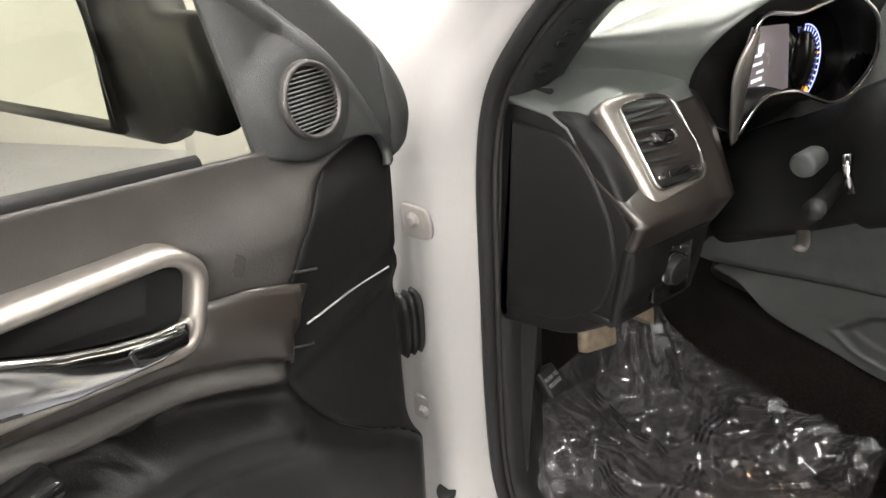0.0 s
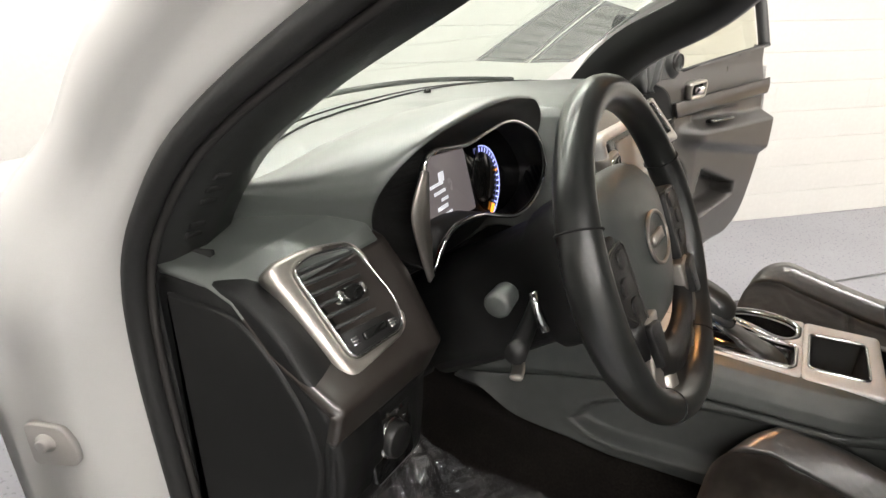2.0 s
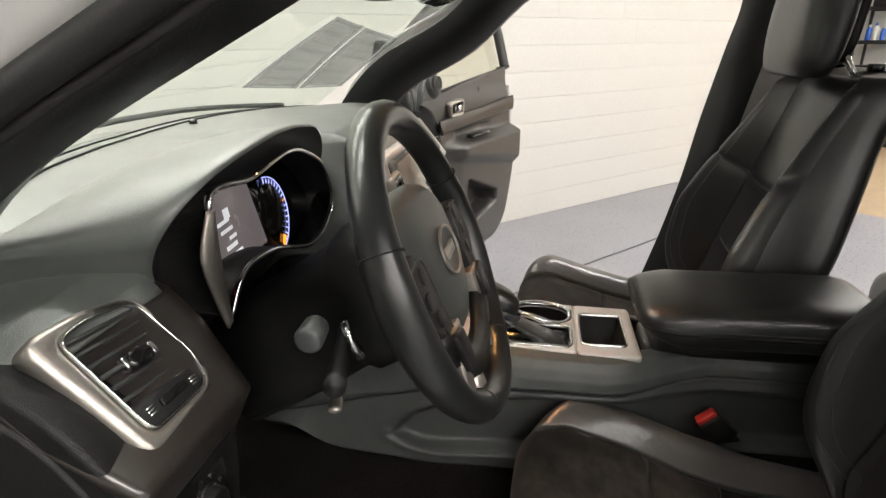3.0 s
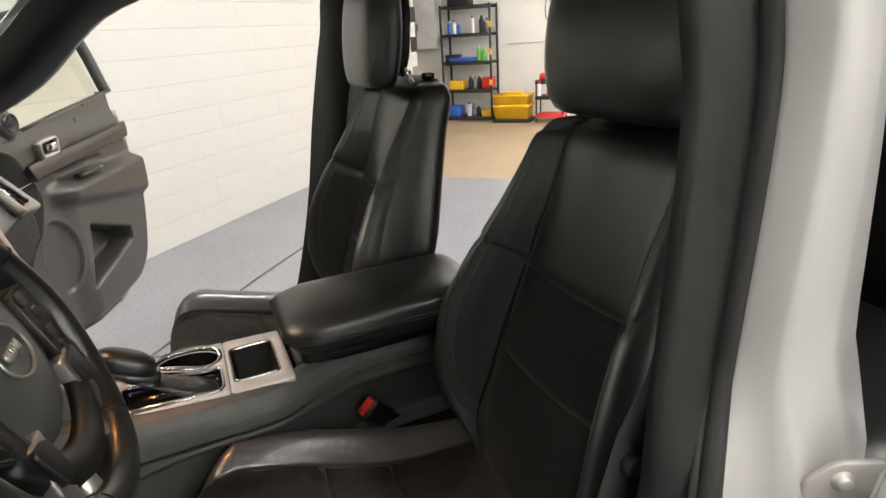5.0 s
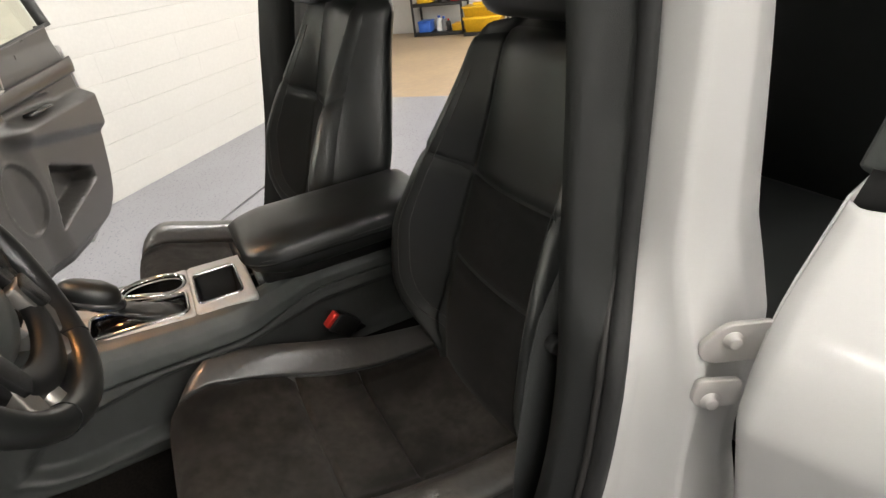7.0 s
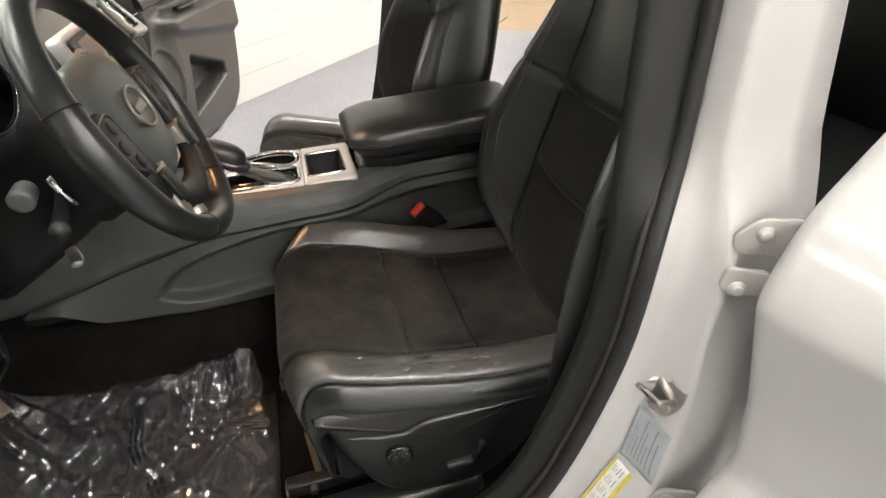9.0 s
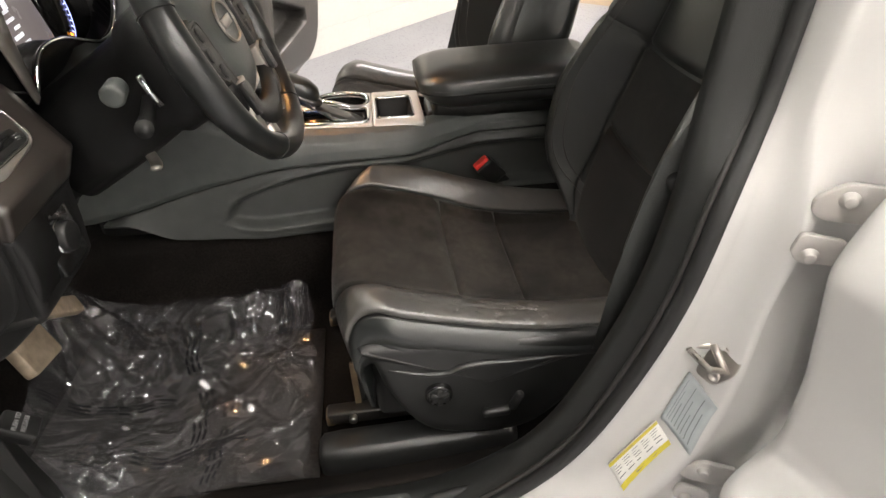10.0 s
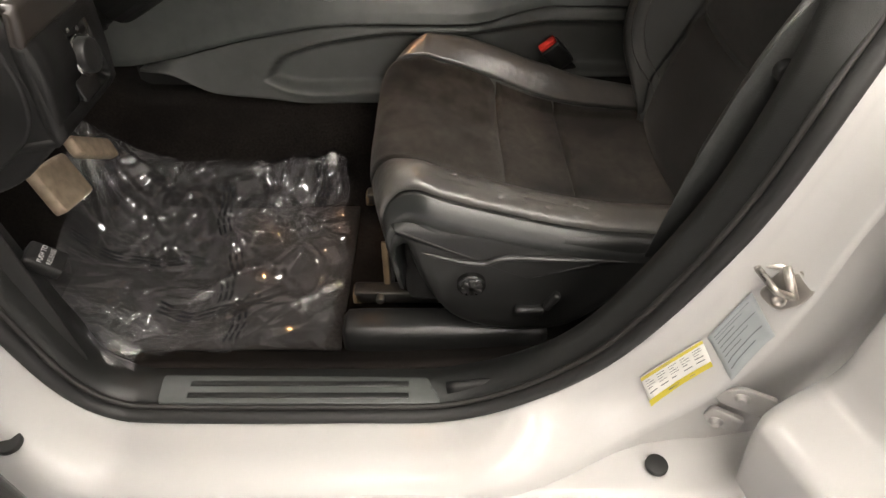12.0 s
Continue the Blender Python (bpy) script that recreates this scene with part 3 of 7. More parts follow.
def seat(side, worn, dy, dz, back_dy, hr_dy, hr_dz=0.0, hr_w=1.0, hr_d=1.0):
    lab = "black leather front seat with dark suede inserts and headrest"
    st = thing("driver_seat" if side < 0 else "passenger_seat", lab + (", worn bolster" if worn else ", passenger side"), "car seat", Matrix.Translation((side * 0.352, dy, dz)))
    off = Vector((0, back_dy, 0))
    edges = {-1: OUT_EDGE, 1: IN_EDGE} if side < 0 else {-1: IN_EDGE, 1: OUT_EDGE}

    def cp(u, v):
        p = cush_point(-side * u, v)
        return Vector((-side * p.x, p.y, p.z))

    def bf(u, z):
        return back_front(u, z) + off
    us = [-math.cos(math.pi * i / 36) * 0.5 + (-1 + 2 * i / 36) * 0.5 for i in range(37)]
    rings = []
    for j in range(31):
        z = 0.66 + (TOP_Z - 0.66) * (1 - (1 - j / 30) ** 1.5)
        rings.append([bf(u, z) for u in us] + [back_rear(u, z) + off for u in us[::-1][1:-1]])
    part("backrest_shell", loft(rings), leather, st, "black leather backrest shell")

    def seam_z(a, z0):
        return z0 + 0.075 * max(0.0, a - 0.64) / 0.36

    def bolster(s, lo, hi):
        def f(q, v):
            z = lo + (hi - lo) * v
            a0 = seat_in(z) + 0.005
            a = a0 + (0.97 - a0) * q
            zl = seam_z(a, lo) if lo > 1 else lo
            zh = seam_z(a, hi) if hi < 1.2 else hi
            return bf(s * a, zl + (zh - zl) * v)
        return f
    for s in (-1, 1):
        part("back_bolster_lower", panel(bolster(s, 0.70, 1.066), 0, 1, 0, 1, 22, 34, -0.004 * s, 0.07), leather, st, "black leather side bolster")
        part("back_bolster_upper", panel(bolster(s, 1.066, TOP_Z - 0.02), 0, 1, 0, 1, 22, 24, -0.004 * s, 0.07), leather, st, "black leather shoulder bolster")
        for a in (0.83, 0.865):
            part("stitch_line", seam(bf, [(s * a, 0.72 + (TOP_Z - 0.80) * k / 60) for k in range(61)], 0.0010, 0.0048, (0, 1, 0.3)), stitchmat, st, "fine grey stitching")

    def insert(lo, hi):
        return lambda u, v: bf((2 * u - 1) * (seat_in(lo + (hi - lo) * v) - 0.005), lo + (hi - lo) * v)
    part("back_insert_upper", panel(insert(1.066, TOP_Z - 0.012), 0, 1, 0, 1, 24, 22, -0.007, 0.05), leather, st, "black leather upper insert")
    part("back_insert_middle", panel(insert(0.90, 1.066), 0, 1, 0, 1, 24, 14, -0.009, 0.07), shadesuede, st, "dark suede middle insert, toned as shaded")
    part("back_insert_lower", panel(insert(0.68, 0.90), 0, 1, 0, 1, 24, 16, -0.009, 0.07), shadesuede, st, "dark suede lower insert, toned as shaded")
    # cushion
    for v0, v1, nm in ((0.0, 0.30, "cushion_insert_rear"), (0.30, 0.47, "cushion_insert_middle"), (0.47, 0.985, "cushion_insert_front")):
        def soft(u, v, v0=v0, v1=v1):
            p = cp(u, v)
            if nm == "cushion_insert_front":
                p.z += 0.004 * noise.noise(Vector((p.x * 16, p.y * 22, side))) + 0.003 * max(0, 1 - 3 * abs(noise.noise(Vector((p.x * 9, p.y * 26, side + 4)))))
            return p
        part(nm, panel(soft, -edges[-1] + 0.005, edges[1] - 0.005, v0, v1, 40, 30, 0.009, 0.05), suede, st, "dark brown black suede seat insert")
    for s in (-1, 1):
        f = creased(cp, 0.0013) if worn and s < 0 else cp
        part("cushion_bolster", panel(f, s * edges[s], s * 0.925, 0.02, 0.99, 30, 130 if worn else 40, 0.007 * s, 0.07), wornsheen, st, "black leather cushion bolster" + (", creased and worn" if worn and s < 0 else ""))
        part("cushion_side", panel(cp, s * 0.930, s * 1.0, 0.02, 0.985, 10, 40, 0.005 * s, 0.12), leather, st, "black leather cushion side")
    body = []
    for j in range(25):
        v = j / 24
        p0, p1 = cp(-1, v), cp(1, v)
        low = min(p0.z - 0.02, 0.69)
        row = [cp(-1 + 2 * i / 16, v) - Vector((0, 0, 0.004)) for i in range(17)]
        low = max(0.58, low)
        body.append(row + [Vector((p1.x - 0.002, p1.y - 0.002, (low + p1.z) / 2)), Vector((p1.x - 0.006, p1.y - 0.006, low)), Vector((p0.x + 0.006, p0.y - 0.006, low)), Vector((p0.x + 0.002, p0.y - 0.002, (low + p0.z) / 2))])
    part("cushion_core", loft(body), leather, st, "black leather cushion sides")
    # headrest
    hr = []
    for j in range(17):
        t = j / 16 * math.pi
        zz = -math.cos(t)
        r = math.sin(t) ** 0.5
        hr.append([Vector((q.x, -0.712 + hr_dy + back_dy - 0.012 * zz + q.y * (1 + 0.10 * (q.x / 0.166) ** 2), 1.452 + hr_dz + 0.116 * zz)) for q in ellipse(0.166 * hr_w * (0.62 + 0.38 * r), 0.070 * hr_d * (0.30 + 0.70 * r), 36, 3.4)])
    head = part("headrest", loft(hr), leather, st, "padded black leather headrest")
    for s in (-1, 1):
        part("stitch_line", tube([Vector((s * hr_w * (0.130 - 0.012 * abs(k)), -0.712 + hr_dy + back_dy - 0.012 * k + 0.0655 * hr_d * math.sqrt(max(0.0, 1 - 0.34 * k ** 4)) * (1 - 0.23), 1.452 + hr_dz + 0.108 * k)) for k in [-1 + 2 * i / 20 for i in range(21)]], 0.0018, 6), stitchmat, head, "pale stitched seam")
    rear = [[Vector((q.x, -0.712 - 0.083 * hr_d + hr_dy + back_dy - 0.01 * zz + q.y, 1.445 + hr_dz + 0.085 * zz)) for q in ellipse(0.115 * hr_w * (0.5 + 0.5 * r), 0.030 * hr_d * (0.4 + 0.6 * r), 20, 3)] for zz, r in ((-1, 0.1), (-0.9, 0.7), (-0.5, 1), (0.5, 1), (0.9, 0.8), (1, 0.2))]
    part("headrest_back", loft(rear), blackplastic, st, "black headrest back shell")
    for s in (-1, 1):
        part("headrest_post", tube([(s * 0.075, -0.745 + back_dy, 1.25), (s * 0.075, -0.735 + back_dy + hr_dy, 1.40)], 0.007), chrome, st, "chrome headrest post")
        part("post_collar", cyl(0.016, 0.014, 16, m=Matrix.Translation((s * 0.075, -0.742 + back_dy, TOP_Z + 0.002)), bevel=0.003), gloss, st)
    # side cover
    outer = side
    prof = [Vector((p.x, p.y)) for p in spline([(-0.030, 0.740, 0), (-0.048, 0.70, 0), (-0.070, 0.622, 0), (-0.118, 0.536, 0), (-0.19, 0.500, 0), (-0.30, 0.496, 0), (-0.375, 0.55, 0), (-0.44, 0.65, 0), (-0.475, 0.70, 0), (-0.46, 0.712, 0), (-0.34, 0.722, 0), (-0.15, 0.738, 0)], 60, True)]

    def bulge(p, k):
        return Vector((outer * (0.200 + 0.048 * k), p[0], p[1]))
    cen = Vector((-0.24, 0.635))
    rings = [[bulge(p, 0) for p in prof], [bulge(p, 0.7) for p in prof], [bulge(p, 0.92) for p in inset(prof, 0.005)], [bulge(p, 1.0) for p in inset(prof, 0.014)]]
    for k in range(1, 9):
        rings.append([bulge(p.lerp(cen, k / 8.2), 1.0 + 0.04 * k / 8) for p in inset(prof, 0.014)])
    part("side_cover", loft(rings), seatplastic, st, "black plastic seat side cover")
    part("side_ridge", tube(spline([(outer * 0.246, -0.070, 0.690), (outer * 0.249, -0.13, 0.674), (outer * 0.250, -0.17, 0.672), (outer * 0.250, -0.205, 0.684), (outer * 0.249, -0.31, 0.679), (outer * 0.245, -0.41, 0.670)], 30), lambda t: 0.0075 * math.sin(math.pi * min(0.97, max(0.03, t))) ** 0.4, 10, flat=0.7), seatplastic, st, "raised moulding line")
    knob = part("lumbar_knob", cyl(0.0235, 0.02, 28, m=Matrix.Translation((outer * 0.250, -0.151, 0.625)) @ Matrix.Rotation(radians(90), 4, "Y"), bevel=0.003), gloss, st, "round black lumbar knob")
    part("knob_cross", joined([rbox(0.006, 0.012, 0.036, 0.003, at=(outer * 0.262, -0.151, 0.625), m=Matrix.Rotation(radians(60 * k), 4, "X")) for k in range(3)]), blackplastic, knob)
    part("seat_switch", rbox(0.016, 0.050, 0.016, 0.005, at=(outer * 0.254, -0.252, 0.562)), blackplastic, st, "black seat adjuster switch")
    part("recline_switch", rbox(0.016, 0.014, 0.040, 0.005, at=(outer * 0.254, -0.287, 0.585), m=Matrix.Rotation(radians(25), 4, "X")), blackplastic, st)
    # base and rails
    for s in (-1, 1):
        part("rail", rbox(0.030, 0.56, 0.03, 0.004, at=(s * 0.145, -0.22, 0.480)), darksteel, st, "steel seat rail")
        part("rail_tip", rbox(0.030, 0.016, 0.026, 0.003, at=(s * 0.145, 0.055, 0.476)), bronze, st, "bronze coloured rail end")
        part("rail_bolt", cyl(0.008, 0.014, 10, m=Matrix.Translation((s * 0.166, 0.010, 0.485)) @ Matrix.Rotation(radians(90), 4, "Y"), bevel=0.002), steel, st)
        rc = [[Vector((s * (0.215 + q.x), y, 0.445 + q.y)) for q in ellipse(0.034 * k, 0.046 * k, 20, 4)] for y, k in ((0.075, 0.7), (0.065, 0.95), (0.03, 1.0), (-0.15, 1.02), (-0.28, 0.95), (-0.30, 0.6))]
        part("rail_cover", loft(rc), seatplastic, st, "black plastic rail cover")
    part("front_bracket", rbox(0.30, 0.010, 0.12, 0.003, at=(0.02, -0.01, 0.545)), blackplastic, st)
    part("bracket_edge", rbox(0.006, 0.012, 0.12, 0.002, at=(-0.135, -0.002, 0.545)), bronze, st, "tan bracket edge")
    # Dark block fills the shaded space under the cushion.
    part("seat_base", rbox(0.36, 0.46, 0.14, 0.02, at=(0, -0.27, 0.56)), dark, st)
    return st


def panel(f, u0, u1, v0, v1, nu, nv, lift=0.006, edge=0.12):
    return puff(lambda u, v: f(u0 + (u1 - u0) * u, v0 + (v1 - v0) * v), nu, nv, lift, edge)


stitchmat = mat("grey_thread", (0.10, 0.10, 0.097), 0.7, vary=0.4, scale=700)
bronze = mat("bronze_plated_steel", (0.22, 0.16, 0.10), 0.45, metal=0.6, vary=0.2)
driver = seat(-1, True, 0, 0, 0, 0)
passenger = seat(1, False, 0.015, 0.040, 0.075, 0.078, -0.022, 0.80, 0.66)
# seat belt buckle
bk = thing("seat_belt_buckle", "black seat belt buckle with a red release button", "buckle", Matrix.Translation((-0.089, -0.322, 0.79)) @ Matrix.Rotation(radians(-42), 4, "X") @ Matrix.Rotation(radians(-15), 4, "Y") @ Matrix.Diagonal((0.8, 0.8, 0.8, 1)))
part("buckle_body", rbox(0.030, 0.055, 0.085, 0.006, at=(0, 0, -0.048)), blackplastic, bk)
part("release_button", rbox(0.020, 0.046, 0.014, 0.003, at=(0, 0, 0.0)), redplastic, bk, "red release button")
part("stalk_strap", rbox(0.012, 0.035, 0.12, 0.004, at=(0, 0, -0.14)), dark, bk)
# rear bench
rb = thing("bench_seat", "dark leather bench seat behind the front seats", "car seat")
part("bench_cushion", rbox(1.34, 0.56, 0.34, 0.06, 4, at=(0, -1.22, 0.66)), leather, rb)
part("bench_back", rbox(1.34, 0.16, 0.75, 0.06, 4, at=(0, -1.58, 1.08), m=Matrix.Rotation(radians(-20), 4, "X")), leather, rb)
for x in (-0.36, 0.0, 0.36):
    part("bench_headrest", rbox(0.26, 0.11, 0.20, 0.04, 4, at=(x, -1.74, 1.50), m=Matrix.Rotation(radians(-12), 4, "X")), leather, rb)
# ---- dashboard ----
def dash_top(x):
    return key([(-0.76, 1.200), (-0.66, 1.222), (-0.585, 1.241), (-0.53, 1.266), (-0.47, 1.290), (-0.36, 1.300), (-0.25, 1.300), (-0.17, 1.298), (0, 1.300), (0.4, 1.285), (0.76, 1.22)], x)


def dash_lip(x):
    return key([(-0.76, 0.40), (-0.64, 0.375), (-0.56, 0.34), (-0.50, 0.298), (-0.47, 0.285), (-0.24, 0.285), (-0.15, 0.285), (0.13, 0.285), (0.24, 0.34), (0.76, 0.40)], x)


def base_y(x):
    return 0.775 - 0.28 * x * x


def dash_point(u, v):
    x = -0.735 + 1.47 * u
    ly, tz = dash_lip(x), dash_top(x)
    by = base_y(x)
    e = sstep(-0.54, -0.60, x)
    P = [(by, 1.275 - 0.08 * abs(x) ** 2), (by - 0.1, 0.5 * (1.285 + tz) - 0.05 * x * x), (ly + 0.10, tz + 0.004), (ly + 0.03, tz), (ly - 0.006 * e, tz - 0.012),
         (ly - 0.03 - 0.020 * e, tz - 0.06 + 0.004 * e), (min(ly - 0.06, 0.305) - 0.034 * e, 1.115), (0.295 - 0.012 * e, 1.07), (0.300 - 0.014 * e, 1.02), (0.325 - 0.036 * e, 0.975), (0.42, 0.950)]
    k = sstep(-0.580, -0.545, x) * sstep(-0.16, -0.21, x)
    back = [(2, 0.06, -0.01), (3, 0.12, -0.012), (4, 0.14, -0.01), (5, 0.16, 0.0), (6, 0.17, 0.0), (7, 0.11, 0.0), (8, 0.06, 0.0), (9, 0.03, 0.0)]
    for i, dy, dz in back:
        P[i] = (P[i][0] + dy * k, P[i][1] + dz * k)
    t = v * (len(P) - 1)
    k = min(int(t), len(P) - 2)
    f = t - k
    return Vector((x, P[k][0] + (P[k + 1][0] - P[k][0]) * f, P[k][1] + (P[k + 1][1] - P[k][1]) * f))


dash = thing("dashboard", "grey black moulded dashboard with silver vents and lit gauges", "dashboard")


def dash_split(u):
    """Where the soft pad ends: at the lip before the driver, lower past the cluster."""
    return 0.43 + 0.19 * sstep(-0.50, -0.40, -0.735 + 1.47 * u)


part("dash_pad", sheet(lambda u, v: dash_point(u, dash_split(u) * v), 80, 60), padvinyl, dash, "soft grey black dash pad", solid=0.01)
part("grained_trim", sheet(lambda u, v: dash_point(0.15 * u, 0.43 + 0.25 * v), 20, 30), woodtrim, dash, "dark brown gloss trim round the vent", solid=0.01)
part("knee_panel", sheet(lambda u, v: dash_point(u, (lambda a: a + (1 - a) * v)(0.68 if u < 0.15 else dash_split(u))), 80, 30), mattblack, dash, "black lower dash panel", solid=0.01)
# end cap facing the door opening
capo = [(0.505, 1.205), (0.385, 1.205), (0.335, 1.172), (0.290, 1.115), (0.272, 1.05), (0.29, 0.98), (0.36, 0.92), (0.505, 0.865)]
cap = part("end_cap", plate(Plane((-0.722, 0, 0), (0, -1, 0), (0, 0, 1)), [(-a, b) for a, b in rounded(capo, 0.03)], -0.05, 0.012, 0.006), mattblack, dash, "black plastic dash end cap")
part("cap_panel", plate(Plane((-0.722, 0, 0), (0, -1, 0), (0, 0, 1)), [(-a, b) for a, b in inset(rounded(capo, 0.03), 0.022)], 0.0, 0.016, 0.004), mattblack, cap)

VP = Plane((-0.655, 0.3285, 1.176), (0.985, -0.172, 0), (0.109, 0.625, 0.772))


def air_vent(pl, outer, inner, n_slats, parent, name="air_vent"):
    vt = part(name, bezel(pl, outer, 0.02, -0.02, 0.004, 0.004, inner), satin, parent, "satin silver vent surround")
    part("vent_box", loft_floor([[pl(p.x, p.y, 0.0) for p in inset(inner, -0.001)], [pl(p.x, p.y, -0.05) for p in inset(inner, 0.004)]]), dark, vt)
    part("inner_rim", bezel(pl, inner, 0.002, -0.005, 0.0065, 0.0010), chrome, vt, "bright chrome inner rim")
    ys = [p.y for p in inner]
    lo, hi = min(ys), max(ys)
    for i in range(n_slats):
        y = lo + (hi - lo) * (0.27 + 0.70 * (i + 0.5) / n_slats)
        xs = []
        m = len(inner)
        for k in range(m):
            a, b = inner[k - 1], inner[k]
            if (a.y - y) * (b.y - y) < 0:
                xs.append(a.x + (b.x - a.x) * (y - a.y) / (b.y - a.y))
        if len(xs) < 2:
            continue
        x0, x1 = min(xs), max(xs)
        ring = []
        for x in (x0, (x0 + x1) / 2, x1):
            ring.append([pl(x, y - 0.0026, 0.000), pl(x, y + 0.0012, 0.0005), pl(x, y + 0.0010, -0.020), pl(x, y - 0.0014, -0.020)])
        part("slat", loft(ring), sideplastic, vt, bevel=0.001)
    return vt


vent = air_vent(VP, rounded([(-0.062, 0.057), (-0.012, 0.062), (0.042, 0.054), (0.056, -0.020), (0.050, -0.054), (-0.036, -0.074)], 0.016, 6), rounded([(-0.038, 0.047), (-0.008, 0.053), (0.038, 0.048), (0.053, -0.020), (0.046, -0.050), (-0.024, -0.056)], 0.013, 6), 6, dash)
tab = part("vent_tab", plate(VP, ellipse(0.013, 0.009, 20, 2.5, 0.010, 0.003), -0.004, 0.008, 0.003), gloss, vent, "black vent tab")
for s in (-1, 1):
    part("tab_edge", plate(VP, rounded([(0.010 + s * 0.014 - 0.003, 0.010), (0.010 + s * 0.014 + 0.003, 0.010), (0.010 + s * 0.014 + 0.003, -0.002), (0.010 + s * 0.014 - 0.003, -0.002)][::-1], 0.002), -0.002, 0.007, 0.002), chrome, tab, "chrome tab edge")
part("vent_base", plate(VP, rounded([(-0.026, -0.028), (0.050, -0.028), (0.043, -0.048), (-0.023, -0.053)], 0.006), -0.02, 0.002, 0.001), blackplastic, vent)
part("thumbwheel", plate(VP, rounded([(-0.002, -0.036), (0.028, -0.034), (0.028, -0.042), (-0.002, -0.044)], 0.003), -0.01, 0.0055, 0.001), gloss, vent, "ribbed vent thumbwheel")
for s in (-1, 1):
    for k in range(3):
        part("vent_mark", plate(VP, [(0.013 + s * 0.024 - 0.004, -0.036 - 0.003 * k), (0.013 + s * 0.024 + 0.004, -0.036 - 0.003 * k), (0.013 + s * 0.024 + 0.004, -0.0375 - 0.003 * k), (0.013 + s * 0.024 - 0.004, -0.0375 - 0.003 * k)][::-1], 0.001, 0.0025, 0.0002), chrome, vent)
# headlamp switch
HP = Plane((-0.655, 0.287, 1.034), (1, 0, 0), (0, 0.10, 0.99))
sw = part("headlamp_switch", plate(HP, rounded([(-0.032, 0.036), (0.04, 0.036), (0.035, -0.04), (-0.03, -0.04)], 0.008), -0.01, 0.006), gloss, dash, "gloss black headlamp switch panel")
part("switch_knob", cyl(0.019, 0.014, 24, 0.018, m=Matrix.Translation(HP(0, 0, 0.012)) @ Matrix.Rotation(radians(90), 4, "X"), bevel=0.002), blackplastic, sw, "round black headlamp knob")
for k in range(7):
    a = radians(200 - 36 * k)
    part("switch_mark", plate(HP, [Vector((0.027 * math.cos(a) + q * 0.0022 + w * 0.0012, 0.027 * math.sin(a) + r * 0.0022)) for q, r, w in ((-1, -1, 0), (1, -1, 0), (1, 1, 0), (-1, 1, 0))], 0.005, 0.0066, 0.0002), chrome, sw, "white switch mark")
part("knob_ring", loft([[HP(p.x, p.y, 0.006) for p in ellipse(0.0215, 0.0215)], [HP(p.x, p.y, 0.010) for p in ellipse(0.0205, 0.0205)]]), chrome, sw)

# ---- gauge binnacle ----
GP = Plane((-0.395, 0.345, 1.230), (1, 0, 0), (0, 0.10, 0.995))
RIM = spline([(-0.568, 0.291, 1.285), (-0.553, 0.290, 1.304), (-0.487, 0.290, 1.299), (-0.435, 0.289, 1.306), (-0.385, 0.289, 1.310), (-0.335, 0.290, 1.300), (-0.265, 0.294, 1.268), (-0.212, 0.303, 1.212),
              (-0.236, 0.309, 1.170), (-0.295, 0.309, 1.163), (-0.350, 0.307, 1.177), (-0.420, 0.304, 1.199), (-0.480, 0.304, 1.203), (-0.505, 0.306, 1.190), (-0.523, 0.309, 1.163), (-0.535, 0.308, 1.172), (-0.553, 0.300, 1.235)], 85, True)
LIP = spline([(-0.606, 0.318, 1.270), (-0.596, 0.295, 1.300), (-0.557, 0.277, 1.325), (-0.476, 0.268, 1.340), (-0.430, 0.267, 1.342), (-0.385, 0.269, 1.339), (-0.320, 0.277, 1.327), (-0.235, 0.306, 1.285),
              (-0.185, 0.345, 1.220), (-0.205, 0.372, 1.165), (-0.280, 0.382, 1.125), (-0.380, 0.384, 1.115), (-0.450, 0.380, 1.118), (-0.494, 0.376, 1.130), (-0.546, 0.367, 1.176), (-0.568, 0.357, 1.205), (-0.585, 0.347, 1.235)], 85, True)
CLUSTER = Vector((-0.400, 0.345, 1.225))


def hood_ring(k, back, drop, ease=0.0):
    """The hood's lip grown round its middle, pushed back into the dash and lowered; ease thins the growth over the top."""
    out = []
    for p in LIP:
        d = Vector((p.x - CLUSTER.x, 0, p.z - CLUSTER.z))
        t = sstep(0.02, 0.10, d.z)
        g = 1 + (k - 1) * (1 - ease * t)
        out.append(Vector((CLUSTER.x + d.x * g, p.y + back * (1 + 0.35 * t), CLUSTER.z + d.z * g - drop * t)))
    return out


bin_ = thing("gauge_cluster", "instrument cluster with a lit grey screen under a black hood", "gauge cluster")
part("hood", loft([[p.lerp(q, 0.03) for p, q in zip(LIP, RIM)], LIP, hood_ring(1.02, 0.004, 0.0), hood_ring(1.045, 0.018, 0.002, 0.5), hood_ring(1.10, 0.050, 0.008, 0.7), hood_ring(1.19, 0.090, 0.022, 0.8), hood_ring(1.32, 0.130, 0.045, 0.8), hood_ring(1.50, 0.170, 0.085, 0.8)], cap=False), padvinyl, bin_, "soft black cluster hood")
# Black liner carries the shade under the hood's lip in its colour.
part("hood_liner", loft([[p.lerp(q, 0.02) for p, q in zip(LIP, RIM)], [p.lerp(q, 0.45) + Vector((0, 0.020, 0)) for p, q in zip(LIP, RIM)], [p.lerp(q, 0.97) + Vector((0, 0.004, 0)) for p, q in zip(LIP, RIM)], [Vector((p.x, 0.352, p.z)) for p in RIM]], cap=False), blackplastic, bin_, "inner hood wall, darkened as if in shade")
